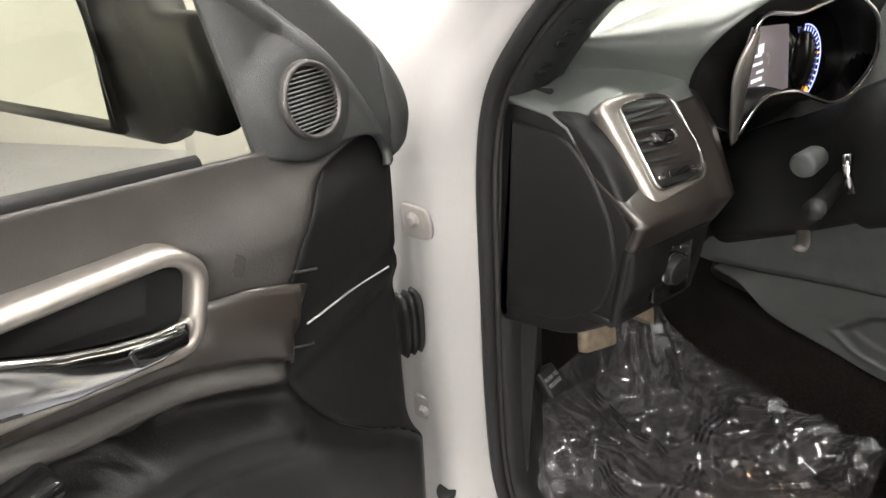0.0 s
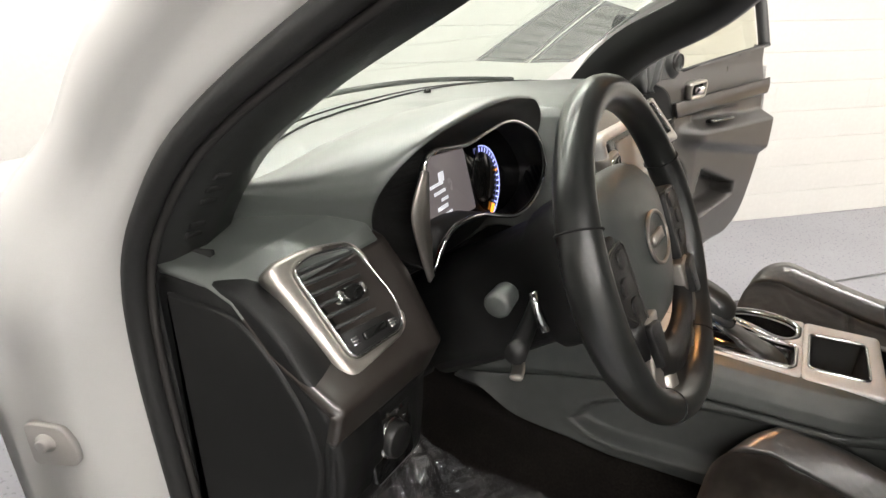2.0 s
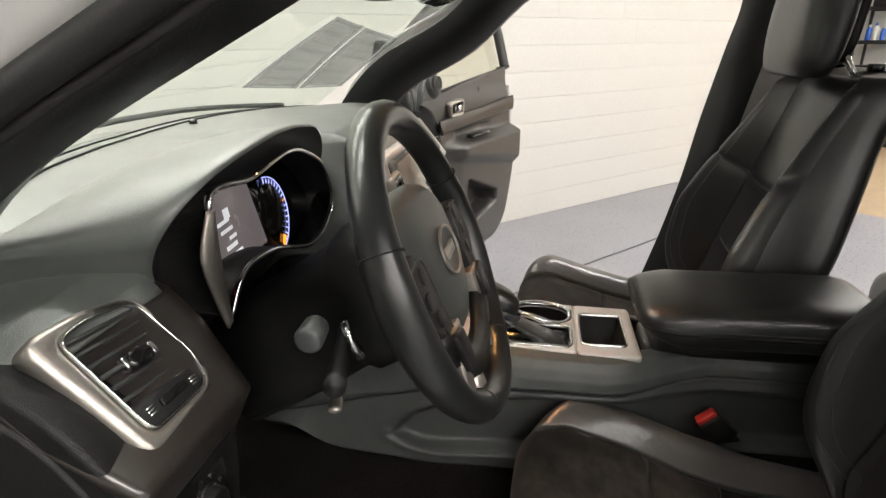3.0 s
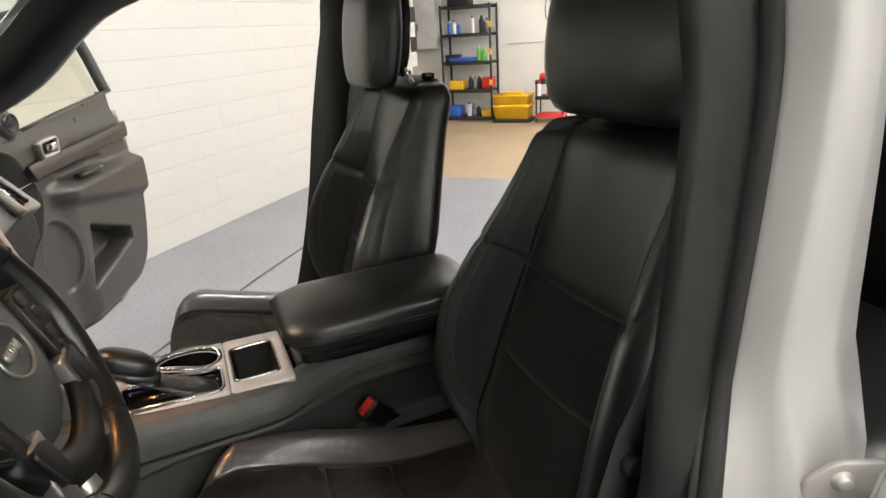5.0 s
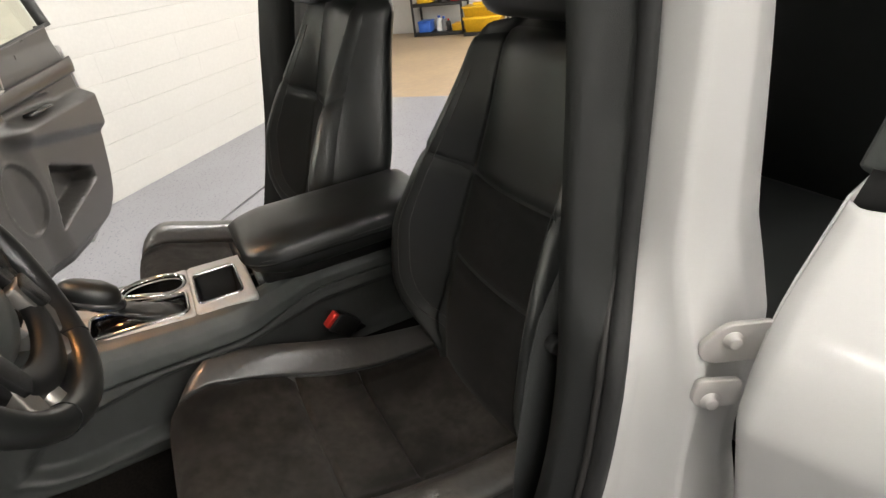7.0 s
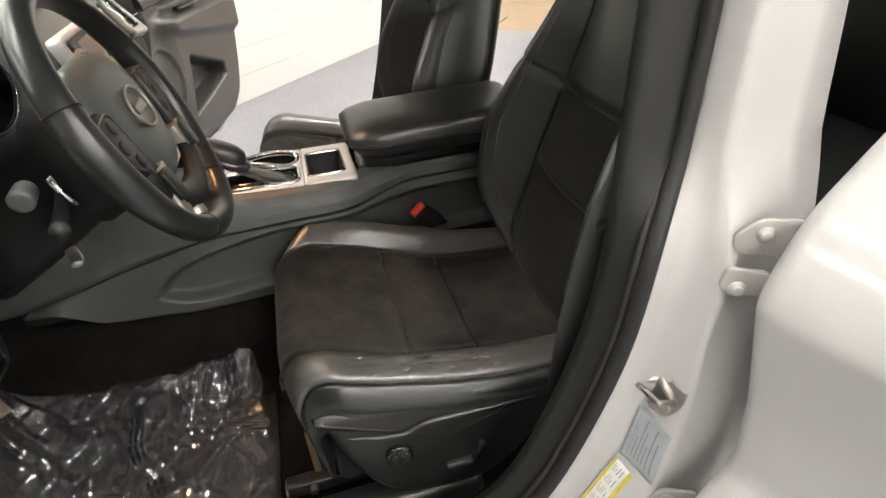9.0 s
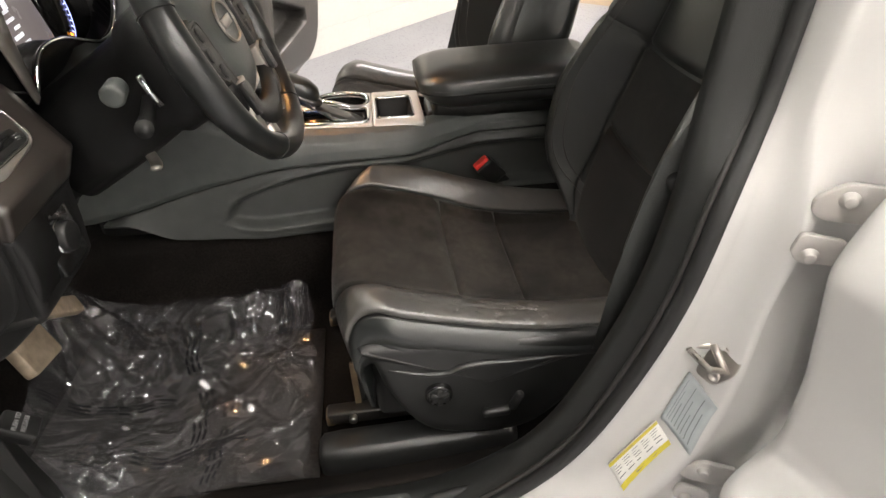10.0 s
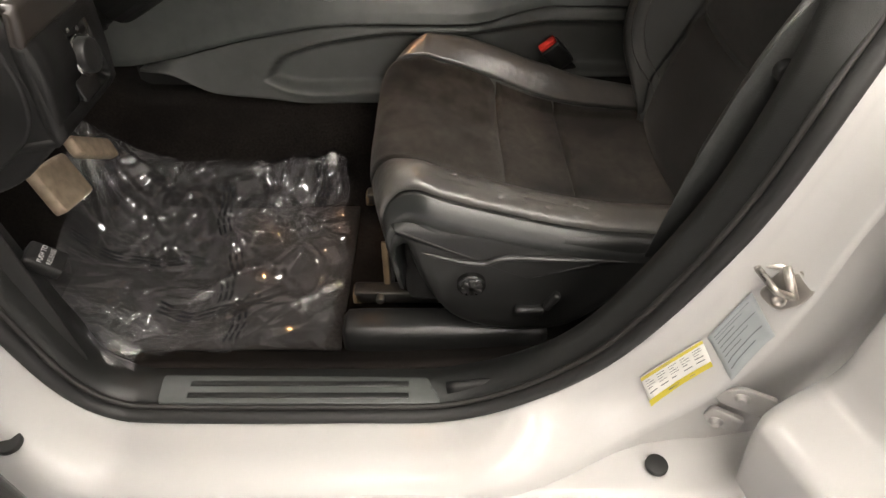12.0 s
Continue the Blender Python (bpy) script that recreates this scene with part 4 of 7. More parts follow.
part("cluster_face", loft([[Vector((p.x, 0.352 + 0.1 * (p.z - 1.23), p.z)) for p in RIM], [Vector((p.x, 0.348 + 0.1 * (p.z - 1.23), p.z)) for p in RIM]]), gloss, bin_, "gloss black cluster face")
part("chrome_rim", tube(RIM, 0.0030, 8, closed=True), chrome, bin_, "chrome cluster rim")
WALL_IN = spline([(-0.567, 0.289, 1.288), (-0.553, 0.298, 1.235), (-0.535, 0.306, 1.175), (-0.526, 0.310, 1.158)], 20)
WALL_OUT = spline([(-0.580, 0.286, 1.291), (-0.590, 0.292, 1.250), (-0.563, 0.303, 1.200), (-0.531, 0.313, 1.150)], 20)
part("silver_wall", loft([WALL_IN, WALL_OUT], closed=False, cap=False), satin, bin_, "satin silver side wall", solid=0.004)
screenmat = mat("lit_grey_screen", (0.1, 0.09, 0.09), 0.25, vary=0.05, emit=(0.30, 0.26, 0.26), power=0.32)
inkmat = mat("lit_white_marks", (0.8, 0.8, 0.8), 0.5, emit=(0.9, 0.92, 1), power=0.5)
violet = mat("lit_violet_marks", (0.3, 0.3, 0.8), 0.5, emit=(0.40, 0.45, 1.0), power=1.6)
amber = mat("lit_amber_pointer", (0.9, 0.3, 0.02), 0.5, emit=(1.0, 0.35, 0.03), power=1.5)
part("screen", plate(GP, rounded([(-0.103, -0.046), (0.032, -0.043), (0.010, 0.042), (-0.078, 0.046)], 0.004), -0.003, 0.0000, 0.0006), screenmat, bin_, "lit grey display")
part("gauge_dial", loft([[GP(0.098 + p.x, -0.006 + p.y, -0.003) for p in ellipse(0.066, 0.058)], [GP(0.098 + p.x, -0.006 + p.y, -0.0015) for p in ellipse(0.064, 0.056)]]), gloss, bin_, "dark round dial")


def bar_on(pl, x, y, w, h, c, turn, material, parent, name):
    ca, sa = math.cos(radians(turn)), math.sin(radians(turn))
    pts = [Vector((x + ca * a - sa * b, y + sa * a + ca * b)) for a, b in ((-w / 2, -h / 2), (w / 2, -h / 2), (w / 2, h / 2), (-w / 2, h / 2))]
    return part(name, loft([[pl(p.x, p.y, c) for p in pts], [pl(p.x, p.y, c + 0.0004) for p in pts]]), material, parent, flat=True)


for x, y, w, h in ((-0.062, 0.010, 0.030, 0.004), (-0.050, 0.018, 0.012, 0.012), (-0.056, 0.000, 0.026, 0.004), (-0.046, -0.010, 0.016, 0.004), (-0.052, -0.020, 0.024, 0.005), (-0.040, -0.030, 0.018, 0.004)):
    bar_on(GP, x, y, w, h, 0.0006, 4, inkmat, bin_, "display_line")
part("warning_lamp", loft([[GP(-0.118 + p.x, -0.044 + p.y, c) for p in ellipse(0.003, 0.004, 12)] for c in (-0.001, 0.0006)]), mat("lit_red_lamp", (0.8, 0.05, 0.03), 0.4, emit=(1.0, 0.06, 0.03), power=1.2), bin_, "small lit red warning lamp")
for i in range(17):
    a = radians(88 - 145 * i / 16)
    bar_on(GP, 0.050 + 0.050 * math.cos(a), -0.018 + 0.050 * math.sin(a), 0.006, 0.0016, 0.0002, math.degrees(a), amber if i in (8, 16) else violet, bin_, "gauge_tick")
part("gauge_arc", tube([GP(0.050 + 0.055 * math.cos(radians(90 - 148 * k / 30)), -0.018 + 0.055 * math.sin(radians(90 - 148 * k / 30)), 0.0004) for k in range(31)], 0.0006, 6), violet, bin_, "lit violet gauge arc")
bar_on(GP, 0.078, -0.056, 0.014, 0.009, 0.0006, 60, amber, bin_, "gauge_pointer")

# ---- column and wheel ----
TAU = radians(22.25)
WC = Vector((-0.4055, 0.1075, 1.1915))
WP = Plane(WC, (1, 0, 0), (0, math.sin(TAU), math.cos(TAU)))
col = thing("steering_column", "black plastic steering column shroud with stalks", "steering column")
rings = []
for c, a, b, sh in ((-0.028, 0.060, 0.060, 0.0), (-0.036, 0.078, 0.078, 0.0), (-0.055, 0.088, 0.086, -0.004), (-0.10, 0.088, 0.084, -0.012), (-0.115, 0.078, 0.074, -0.015), (-0.20, 0.085, 0.075, -0.03), (-0.28, 0.09, 0.075, -0.04)):
    rings.append([WP(p.x, p.y + sh, c) for p in ellipse(a, b, 28, 3)])
part("shroud", loft(rings), mattblack, col, "black column shroud")
stk = part("stalk_arm", tube(spline([WP(-0.07, -0.02, -0.11), WP(-0.13, -0.03, -0.10), WP(-0.19, -0.03, -0.085)], 8), lambda t: 0.008 + 0.003 * t, 12), blackplastic, col)
part("stalk_knob", cyl(0.0145, 0.030, 20, 0.0125, m=Matrix.Translation((-0.563, 0.205, 1.168)) @ Matrix.Rotation(radians(80), 4, "Y"), bevel=0.004), softplastic, stk, "dark grey stalk end")
part("tilt_lever", tube(spline([(-0.455, 0.235, 1.045), (-0.475, 0.222, 1.035), (-0.505, 0.212, 1.040)], 8), 0.008, 8, flat=0.5), satin, col, "bright column lever")

# Orange patches on the wheel are the warm lamp's reflection, not wear.
wheel = thing("steering_wheel", "black leather steering wheel with warm lamp reflections and silver spokes", "steering wheel")
wornleather = mat("worn_rim_leather", (0.017, 0.018, 0.0175), 0.28, vary=0.04, col2=(0.019, 0.019, 0.0185), mix=0.3, spec=0.6, rvary=0.0)
R = 0.1755
rim = []
for i in range(72):
    t = 2 * math.pi * i / 72
    fat = 0.0165 + 0.0025 * (math.cos(2 * t) ** 2) + 0.002 * sstep(0.6, 1, math.sin(-t))
    c, s = math.cos(t), math.sin(t)
    ring = []
    for j in range(16):
        q = 2 * math.pi * j / 16
        rr = R + fat * math.cos(q)
        ring.append(WP(rr * c, rr * s * 0.985, fat * 1.15 * math.sin(q)))
    rim.append(ring)
part("rim", loft(rim, loop=True), wornleather, wheel, "black leather rim worn at its edges")
for t in (158, 22, 300, 240):
    a = radians(t)
    part("rim_seam", tube([WP((R + 0.0185 * math.cos(q)) * math.cos(a), (R + 0.0185 * math.cos(q)) * math.sin(a) * 0.985, 0.0215 * math.sin(q)) for q in [2 * math.pi * k / 20 for k in range(20)]], 0.0012, 6, closed=True), dark, wheel)
hub = []
for c, k in ((-0.055, 0.80), (-0.034, 0.99), (-0.018, 1.02), (-0.006, 0.97), (0.004, 0.84), (0.010, 0.62), (0.013, 0.35)):
    hub.append([WP(p.x * k, p.y * k - 0.002, c) for p in [Vector((q.x * (1.04 + 0.20 * q.y / 0.08), q.y)) for q in ellipse(0.102, 0.092, 36, 2.5)]])
pad = part("airbag_pad", loft(hub), softplastic, wheel, "black airbag cover")
part("badge", loft([[WP(p.x, p.y + 0.006, 0.004) for p in ellipse(0.039, 0.030)], [WP(p.x, p.y + 0.006, 0.017) for p in ellipse(0.037, 0.028)], [WP(p.x, p.y + 0.006, 0.014) for p in ellipse(0.032, 0.023)]]), softplastic, pad, "oval badge")
part("badge_ring", tube([WP(p.x, p.y + 0.006, 0.0165) for p in ellipse(0.037, 0.028)], 0.002, 8, closed=True), satin, pad, "silver badge ring")
part("badge_relief", joined([loft([[WP(q * 0.006 + dx, 0.006 + dy, c) for dx, dy in ((-0.0022, -0.006), (0.0022, -0.006), (0.0022, 0.006), (-0.0022, 0.006))] for c in (0.013, 0.0175)]) for q in (-3, -2, -1, 0, 1, 2, 3)]), satin, pad, "plain silver relief")
for s in (-1, 1):
    sp = part("spoke", loft([[WP(s * x, y0, -0.016 - q), WP(s * x, y0, 0.008 - q), WP(s * x, y1, 0.008 - q), WP(s * x, y1, -0.016 - q)] for x, y0, y1, q in ((0.06, -0.045, 0.045, 0.008), (0.11, -0.030, 0.04, 0.004), (0.165, -0.022, 0.030, 0.0))]), blackplastic, wheel, "black side spoke", bevel=0.006)
    part("button_pod", plate(WP, rounded([(s * 0.092, 0.034), (s * 0.150, 0.030), (s * 0.155, -0.022), (s * 0.088, -0.070)][:: s], 0.012), -0.010, 0.010), blackplastic, sp, "black button pod")
    part("pod_ring", tube([WP(p.x, p.y, 0.010) for p in rounded([(s * 0.094, 0.036), (s * 0.146, 0.032), (s * 0.150, -0.020), (s * 0.088, -0.066)][:: s], 0.016)], 0.0014, 6, closed=True), darksteel, sp, "dark silver button surround")
    for k in range(3):
        part("wheel_button", plate(WP, ellipse(0.010, 0.009, 18, 3, s * (0.112 + 0.012 * (k % 2)), 0.020 - 0.024 * k), 0.006, 0.0122, 0.001), blackplastic, sp, "black wheel button")
    low = part("lower_spoke", loft([[WP(s * (x - w), y, c), WP(s * (x + w), y, c), WP(s * (x + w), y, c - 0.018), WP(s * (x - w), y, c - 0.018)] for x, y, w, c in ((0.085, -0.050, 0.020, 0.014), (0.092, -0.090, 0.018, 0.010), (0.100, -0.138, 0.016, 0.004))]), satin, wheel, "silver lower spoke", bevel=0.004)
    part("spoke_insert", plate(WP, rounded([(s * 0.078, -0.056), (s * 0.112, -0.050), (s * 0.106, -0.100), (s * 0.080, -0.094)][:: -s], 0.008), 0.006, 0.018, 0.002), blackplastic, low, "dark spoke inset")
    part("paddle", loft([[WP(s * x, y, -0.03 + q), WP(s * x + s * 0.008, y, -0.03 + q), WP(s * x + s * 0.008, y, -0.036 + q), WP(s * x, y, -0.036 + q)] for x, y, q in ((0.162, 0.020, -0.026), (0.164, 0.0, -0.027), (0.162, -0.020, -0.026))]), chrome, wheel, "bright shift paddle")

cres = []
for k in range(31):
    a = radians(200 + 140 * k / 30)
    w = 0.016 + 0.006 * math.sin(math.pi * k / 30)
    cres.append([WP((0.124 + q * w) * math.cos(a), (0.124 + q * w) * math.sin(a), c) for q, c in ((-1, -0.004), (-0.8, 0.008), (0, 0.012), (0.8, 0.008), (1, -0.004), (0, -0.012))])
part("lower_bridge", loft(cres), blackplastic, wheel, "black lower wheel bridge")
for s_ in (-1, 1):
    part("bridge_spoke", loft([[WP(s_ * x + q * 0.016, y, c) for q, c in ((-1, -0.008), (-0.8, 0.006), (0.8, 0.006), (1, -0.008))] for x, y in ((0.050, -0.115), (0.056, -0.14), (0.060, -0.165))]), satin, wheel, "silver lower rim spoke")

# ---- centre stack ----
SP = Plane((0.0, 0.222, 1.130), (1, 0, 0), (0, 0.29, 0.957))
stack = part("centre_stack", plate(SP, rounded([(-0.150, 0.125), (0.150, 0.125), (0.115, -0.17), (-0.115, -0.17)], 0.02), -0.09, 0.018, 0.006), gloss, dash, "gloss black centre stack")
part("stack_frame", bezel(SP, rounded([(-0.155, 0.128), (0.155, 0.128), (0.118, -0.172), (-0.118, -0.172)], 0.02), 0.014, -0.03, 0.022, 0.004), silverpaint, dash, "silver centre stack frame")
# Grey base paints in the pale reflection on the screen's glass.
part("touch_screen", plate(SP, rounded([(-0.085, 0.105), (0.085, 0.105), (0.085, -0.03), (-0.085, -0.03)], 0.005), 0.01, 0.021), mat("screen_glass", (0.17, 0.18, 0.18), 0.10, vary=0.03), stack, "grey reflecting touch screen")
air_vent(Plane((-0.108, 0.213, 1.178), (1, 0, 0), (0, 0.29, 0.957)), rounded([(-0.045, 0.05), (0.01, 0.055), (0.01, -0.05), (-0.03, -0.05)], 0.01, 4), rounded([(-0.036, 0.042), (0.004, 0.046), (0.004, -0.042), (-0.024, -0.042)], 0.008, 4), 5, dash, "centre_vent")
air_vent(Plane((0.64, 0.318, 1.17), (1, 0, 0), (0, 0.62, 0.78)), rounded([(-0.05, -0.06), (-0.024, 0.049), (0.073, 0.061), (0.07, -0.08)], 0.016, 5)[::-1], rounded([(-0.034, -0.049), (-0.010, 0.045), (0.038, 0.047), (0.034, -0.052)], 0.012, 5)[::-1], 5, dash, "passenger_vent")
# sensor on the dash top
part("sun_sensor", cyl(0.008, 0.008, 16, 0.006, m=Matrix.Translation((-0.062, 0.609, 1.300))), gloss, dash)

# seam lines across the dash top
for a, b in ((0.175, 0.0), (0.115, 0.004)):
    pts = []
    for k in range(31):
        x = -0.56 + 1.12 * k / 30
        y = base_y(x) - a * 0.62 - 0.02
        u = (x + 0.735) / 1.47
        best = min((dash_point(u, q / 600) for q in range(50, 240)), key=lambda p_: abs(p_.y - y))
        pts.append(Vector((x, best.y, best.z + 0.0015)))
    part("top_seam", tube(spline(pts, 60), 0.0016, 6), blackplastic, dash, "fine moulded line")
part("wiper_edge", tube(spline([(-0.55, 0.715, 1.268), (-0.2, 0.79, 1.29), (0.2, 0.79, 1.29), (0.55, 0.715, 1.268)], 30), 0.012, 8, flat=0.5), rubber, dash, "black rubber edge under the windscreen")
# ---- centre console ----
con = thing("centre_console", "black centre console with silver top plate and padded armrest", "console")


def con_top(y):
    return key([(-0.60, 0.905), (-0.19, 0.902), (0.05, 0.910), (0.20, 0.950), (0.33, 1.00), (0.6, 1.0)], y)


def con_w(y):
    return key([(-0.62, 0.050), (-0.34, 0.052), (-0.24, 0.085), (-0.14, 0.120), (0.0, 0.122), (0.36, 0.145), (0.60, 0.16)], y)


def con_seam(y):
    return key([(-0.62, 0.86), (-0.30, 0.86), (-0.177, 0.848), (0.09, 0.846), (0.258, 0.824), (0.43, 0.785), (0.50, 0.772)], y)


def con_low(y):
    return key([(-0.62, 0.66), (0.0, 0.688), (0.156, 0.690), (0.247, 0.703), (0.348, 0.718), (0.44, 0.766), (0.48, 0.775)], y)


for s in (-1, 1):
    def up(u, v, s=s):
        y = -0.62 + 1.20 * u
        t, b, w = con_top(y), con_seam(y) - 0.001, con_w(y)
        k = v * 5
        P = [Vector((w + 0.014, b)), Vector((w + 0.010, b + 0.35 * (t - b))), Vector((w + 0.004, t - 0.022)), Vector((w - 0.006, t - 0.006)), Vector((w - 0.020, t)), Vector((w - 0.034, t + 0.001))]
        i = min(int(k), 4)
        p = P[i].lerp(P[i + 1], k - i)
        return Vector((s * p.x, y, p.y))
    part("upper_side", sheet(up, 48, 25), softplastic, con, "grey black console upper side", solid=0.006)

    def low(u, v, s=s):
        y = -0.62 + 1.10 * u
        b, t = con_low(y), con_seam(y) - 0.004
        z = b + (t - b) * v
        x = con_w(y) + 0.010 + 0.022 * (1 - v) ** 0.8
        # oblong pocket pressed into the side
        h = key([(-0.30, 0.832), (-0.037, 0.832), (0.094, 0.819), (0.208, 0.789), (0.245, 0.745)], y)
        l = key([(-0.30, 0.72), (0.0, 0.715), (0.153, 0.712), (0.21, 0.722), (0.245, 0.742)], y)
        d = min(h - z, z - l, (0.247 - y) * 0.7)
        x -= 0.022 * sstep(0.0, 0.016, d)
        x += 0.004 * sstep(-0.014, -0.003, d) * sstep(0.004, 0.0, d)
        return Vector((s * x, y, z))
    part("lower_side", sheet(low, 110, 30), consoleplastic, con, "black console side with a pressed pocket", solid=0.006)
part("core", joined([rbox(0.20, 0.70, 0.42, 0.02, at=(0, 0.19, 0.62)), rbox(0.085, 0.50, 0.42, 0.02, at=(0, -0.38, 0.62))]), dark, con)
part("rear_deck", rbox(0.09, 0.42, 0.03, 0.006, at=(0, -0.42, 0.892)), softplastic, con)
part("front_deck", rbox(0.22, 0.26, 0.03, 0.006, at=(0, 0.31, 0.985)), softplastic, con)
TPL = Plane((0, 0, 0.9055), (1, 0, 0), (0, 1, 0.03))
BIN = rounded([(-0.066, -0.176), (0.056, -0.176), (0.050, -0.098), (-0.070, -0.098)], 0.010, 6)
part("bin_frame", bezel(TPL, rounded([(-0.100, -0.200), (0.100, -0.200), (0.098, -0.088), (-0.100, -0.088)], 0.010, 6), 0.02, -0.006, 0.006, 0.003, BIN), silverpaint, con, "satin silver plate round the bin")
part("bin_rim", bezel(TPL, inset(BIN, -0.004), 0.004, 0.0, 0.010, 0.0018, BIN), chrome, con, "bright bin rim")
part("bin_tray", loft_floor([[TPL(p.x, p.y, 0.004) for p in BIN], [TPL(p.x, p.y, -0.055) for p in inset(BIN, 0.006)], [TPL(p.x, p.y, -0.060) for p in inset(BIN, 0.010)]]), blackplastic, con, "deep black square bin")
CUP = ellipse(0.036, 0.054, 28, 2.2, 0.044, -0.022)
CUP = CUP[16:] + CUP[:16]
part("cup_plate", bezel(TPL, rounded([(0.004, -0.087), (0.098, -0.087), (0.092, 0.050), (0.004, 0.050)], 0.004, 6), 0.02, -0.006, 0.0055, 0.002, CUP), silverpaint, con, "satin silver plate round the cup holder")
part("cup_holder", loft_floor([[TPL(p.x, p.y, 0.004) for p in CUP], [TPL(p.x, p.y, -0.060) for p in inset(CUP, 0.006)]]), gloss, con, "deep black cup holder")
part("cup_ring", tube([TPL(p.x, p.y, 0.010 + 0.008 * math.sin((p.y + 0.03) * 40) * (p.x < 0.05)) for p in inset(CUP, -0.004)], 0.0055, 10, closed=True), chrome, con, "wavy chrome cup holder rim")
GATE = rounded([(-0.088, -0.076), (-0.010, -0.076), (-0.010, 0.085), (-0.088, 0.085)], 0.014, 6)
part("gate_plate", bezel(TPL, rounded([(-0.100, -0.087), (0.003, -0.087), (0.003, 0.20), (-0.090, 0.20)], 0.008, 6), 0.012, -0.006, 0.0055, 0.002, GATE), silverpaint, con, "satin silver plate round the shifter")
part("front_plate", plate(TPL, rounded([(0.004, 0.051), (0.092, 0.051), (0.086, 0.20), (0.004, 0.20)], 0.006), -0.006, 0.0055), silverpaint, con, "satin silver plate")
part("gate_rim", bezel(TPL, inset(GATE, -0.005), 0.006, 0.0, 0.012, 0.002), chrome, con, "chrome shifter surround")
part("gate_floor", loft_floor([[TPL(p.x, p.y, 0.003) for p in GATE], [TPL(p.x, p.y, -0.012) for p in inset(GATE, 0.003)]]), gloss, con)
bluelit = mat("lit_blue_marks", (0.1, 0.2, 0.6), 0.4, emit=(0.15, 0.40, 1.0), power=1.6)
for k in range(4):
    part("gear_mark", rbox(0.008, 0.007, 0.002, 0.0005, at=tuple(TPL(-0.076 + 0.011 * (k % 2), 0.040 + 0.014 * k, -0.008))), bluelit, con, "lit blue gear mark")
bt = []
for k in range(13):
    t = k / 12
    c = Vector((-0.049, -0.030 + 0.085 * t + 0.02 * t * t, 0.908 + 0.055 * t))
    w, l = 0.034 - 0.018 * t, 0.040 - 0.022 * t
    f = 1 + 0.09 * math.sin(k * 2.2)
    bt.append([Vector((c.x + p.x * f, c.y + p.y * f, c.z + 0.35 * p.y + 0.003 * noise.noise(Vector((p.x * 80, p.y * 80, k))))) for p in ellipse(w, l, 24, 2.6)])
part("shift_boot", loft(bt), leather, con, "black leather shift boot with folds")
kn = [[Vector((-0.049 + p.x, y + p.y, z + 0.5 * p.y)) for p in ellipse(a, b, 24, 2.6)] for z, y, a, b in ((0.945, 0.052, 0.013, 0.016), (0.958, 0.058, 0.019, 0.026), (0.972, 0.060, 0.024, 0.038), (0.986, 0.060, 0.026, 0.042), (0.997, 0.059, 0.024, 0.040), (1.005, 0.058, 0.016, 0.028))]
sh = part("shifter", loft(kn), leather, con, "black leather gear shifter")
part("shifter_insert", loft([[Vector((-0.049 + p.x * 1.04, 0.056 + p.y * 1.04, z + 0.5 * p.y)) for p in ellipse(0.022 + 0.004 * (z > 0.96), 0.034 + 0.005 * (z > 0.96), 24, 2.6)] for z in (0.956, 0.964, 0.972)]), mat("dark_grey_gloss", (0.06, 0.06, 0.062), 0.15, coat=0.5), sh, "dark grey gloss band")
# armrest
arm = thing("armrest", "padded black leather armrest lid on the console", "armrest")
ar = []
for j in range(25):
    s = j / 24
    y = -0.192 - 0.40 * s
    e = min(1, (s / 0.16) ** 0.5 if s < 0.16 else 1) * min(1, ((1 - s) / 0.06) ** 0.5 if s > 0.94 else 1)
    zc = 0.964 + 0.004 * s
    ar.append([Vector((-0.002 + p.x, y, zc + p.y + 0.010 * (1 - e))) for p in ellipse(0.114 * (0.74 + 0.26 * e), 0.044 * (0.35 + 0.65 * e), 32, 3.4)])
part("armrest_pad", loft(ar), leather, arm, "padded black leather lid")
part("armrest_seam", tube(spline([(-0.020, -0.189, 0.966), (-0.085, -0.196, 0.964), (-0.111, -0.235, 0.962), (-0.116, -0.32, 0.962), (-0.116, -0.56, 0.964)], 24), 0.0022, 6), dark, arm)
part("stitch_line", tube(spline([(-0.020, -0.190, 0.972), (-0.083, -0.197, 0.970), (-0.110, -0.236, 0.970), (-0.1150, -0.32, 0.970), (-0.1150, -0.56, 0.972)], 24), 0.0012, 6), stitchmat, arm, "grey stitching")
part("armrest_base", rbox(0.13, 0.38, 0.05, 0.012, at=(0, -0.41, 0.915)), blackplastic, arm)
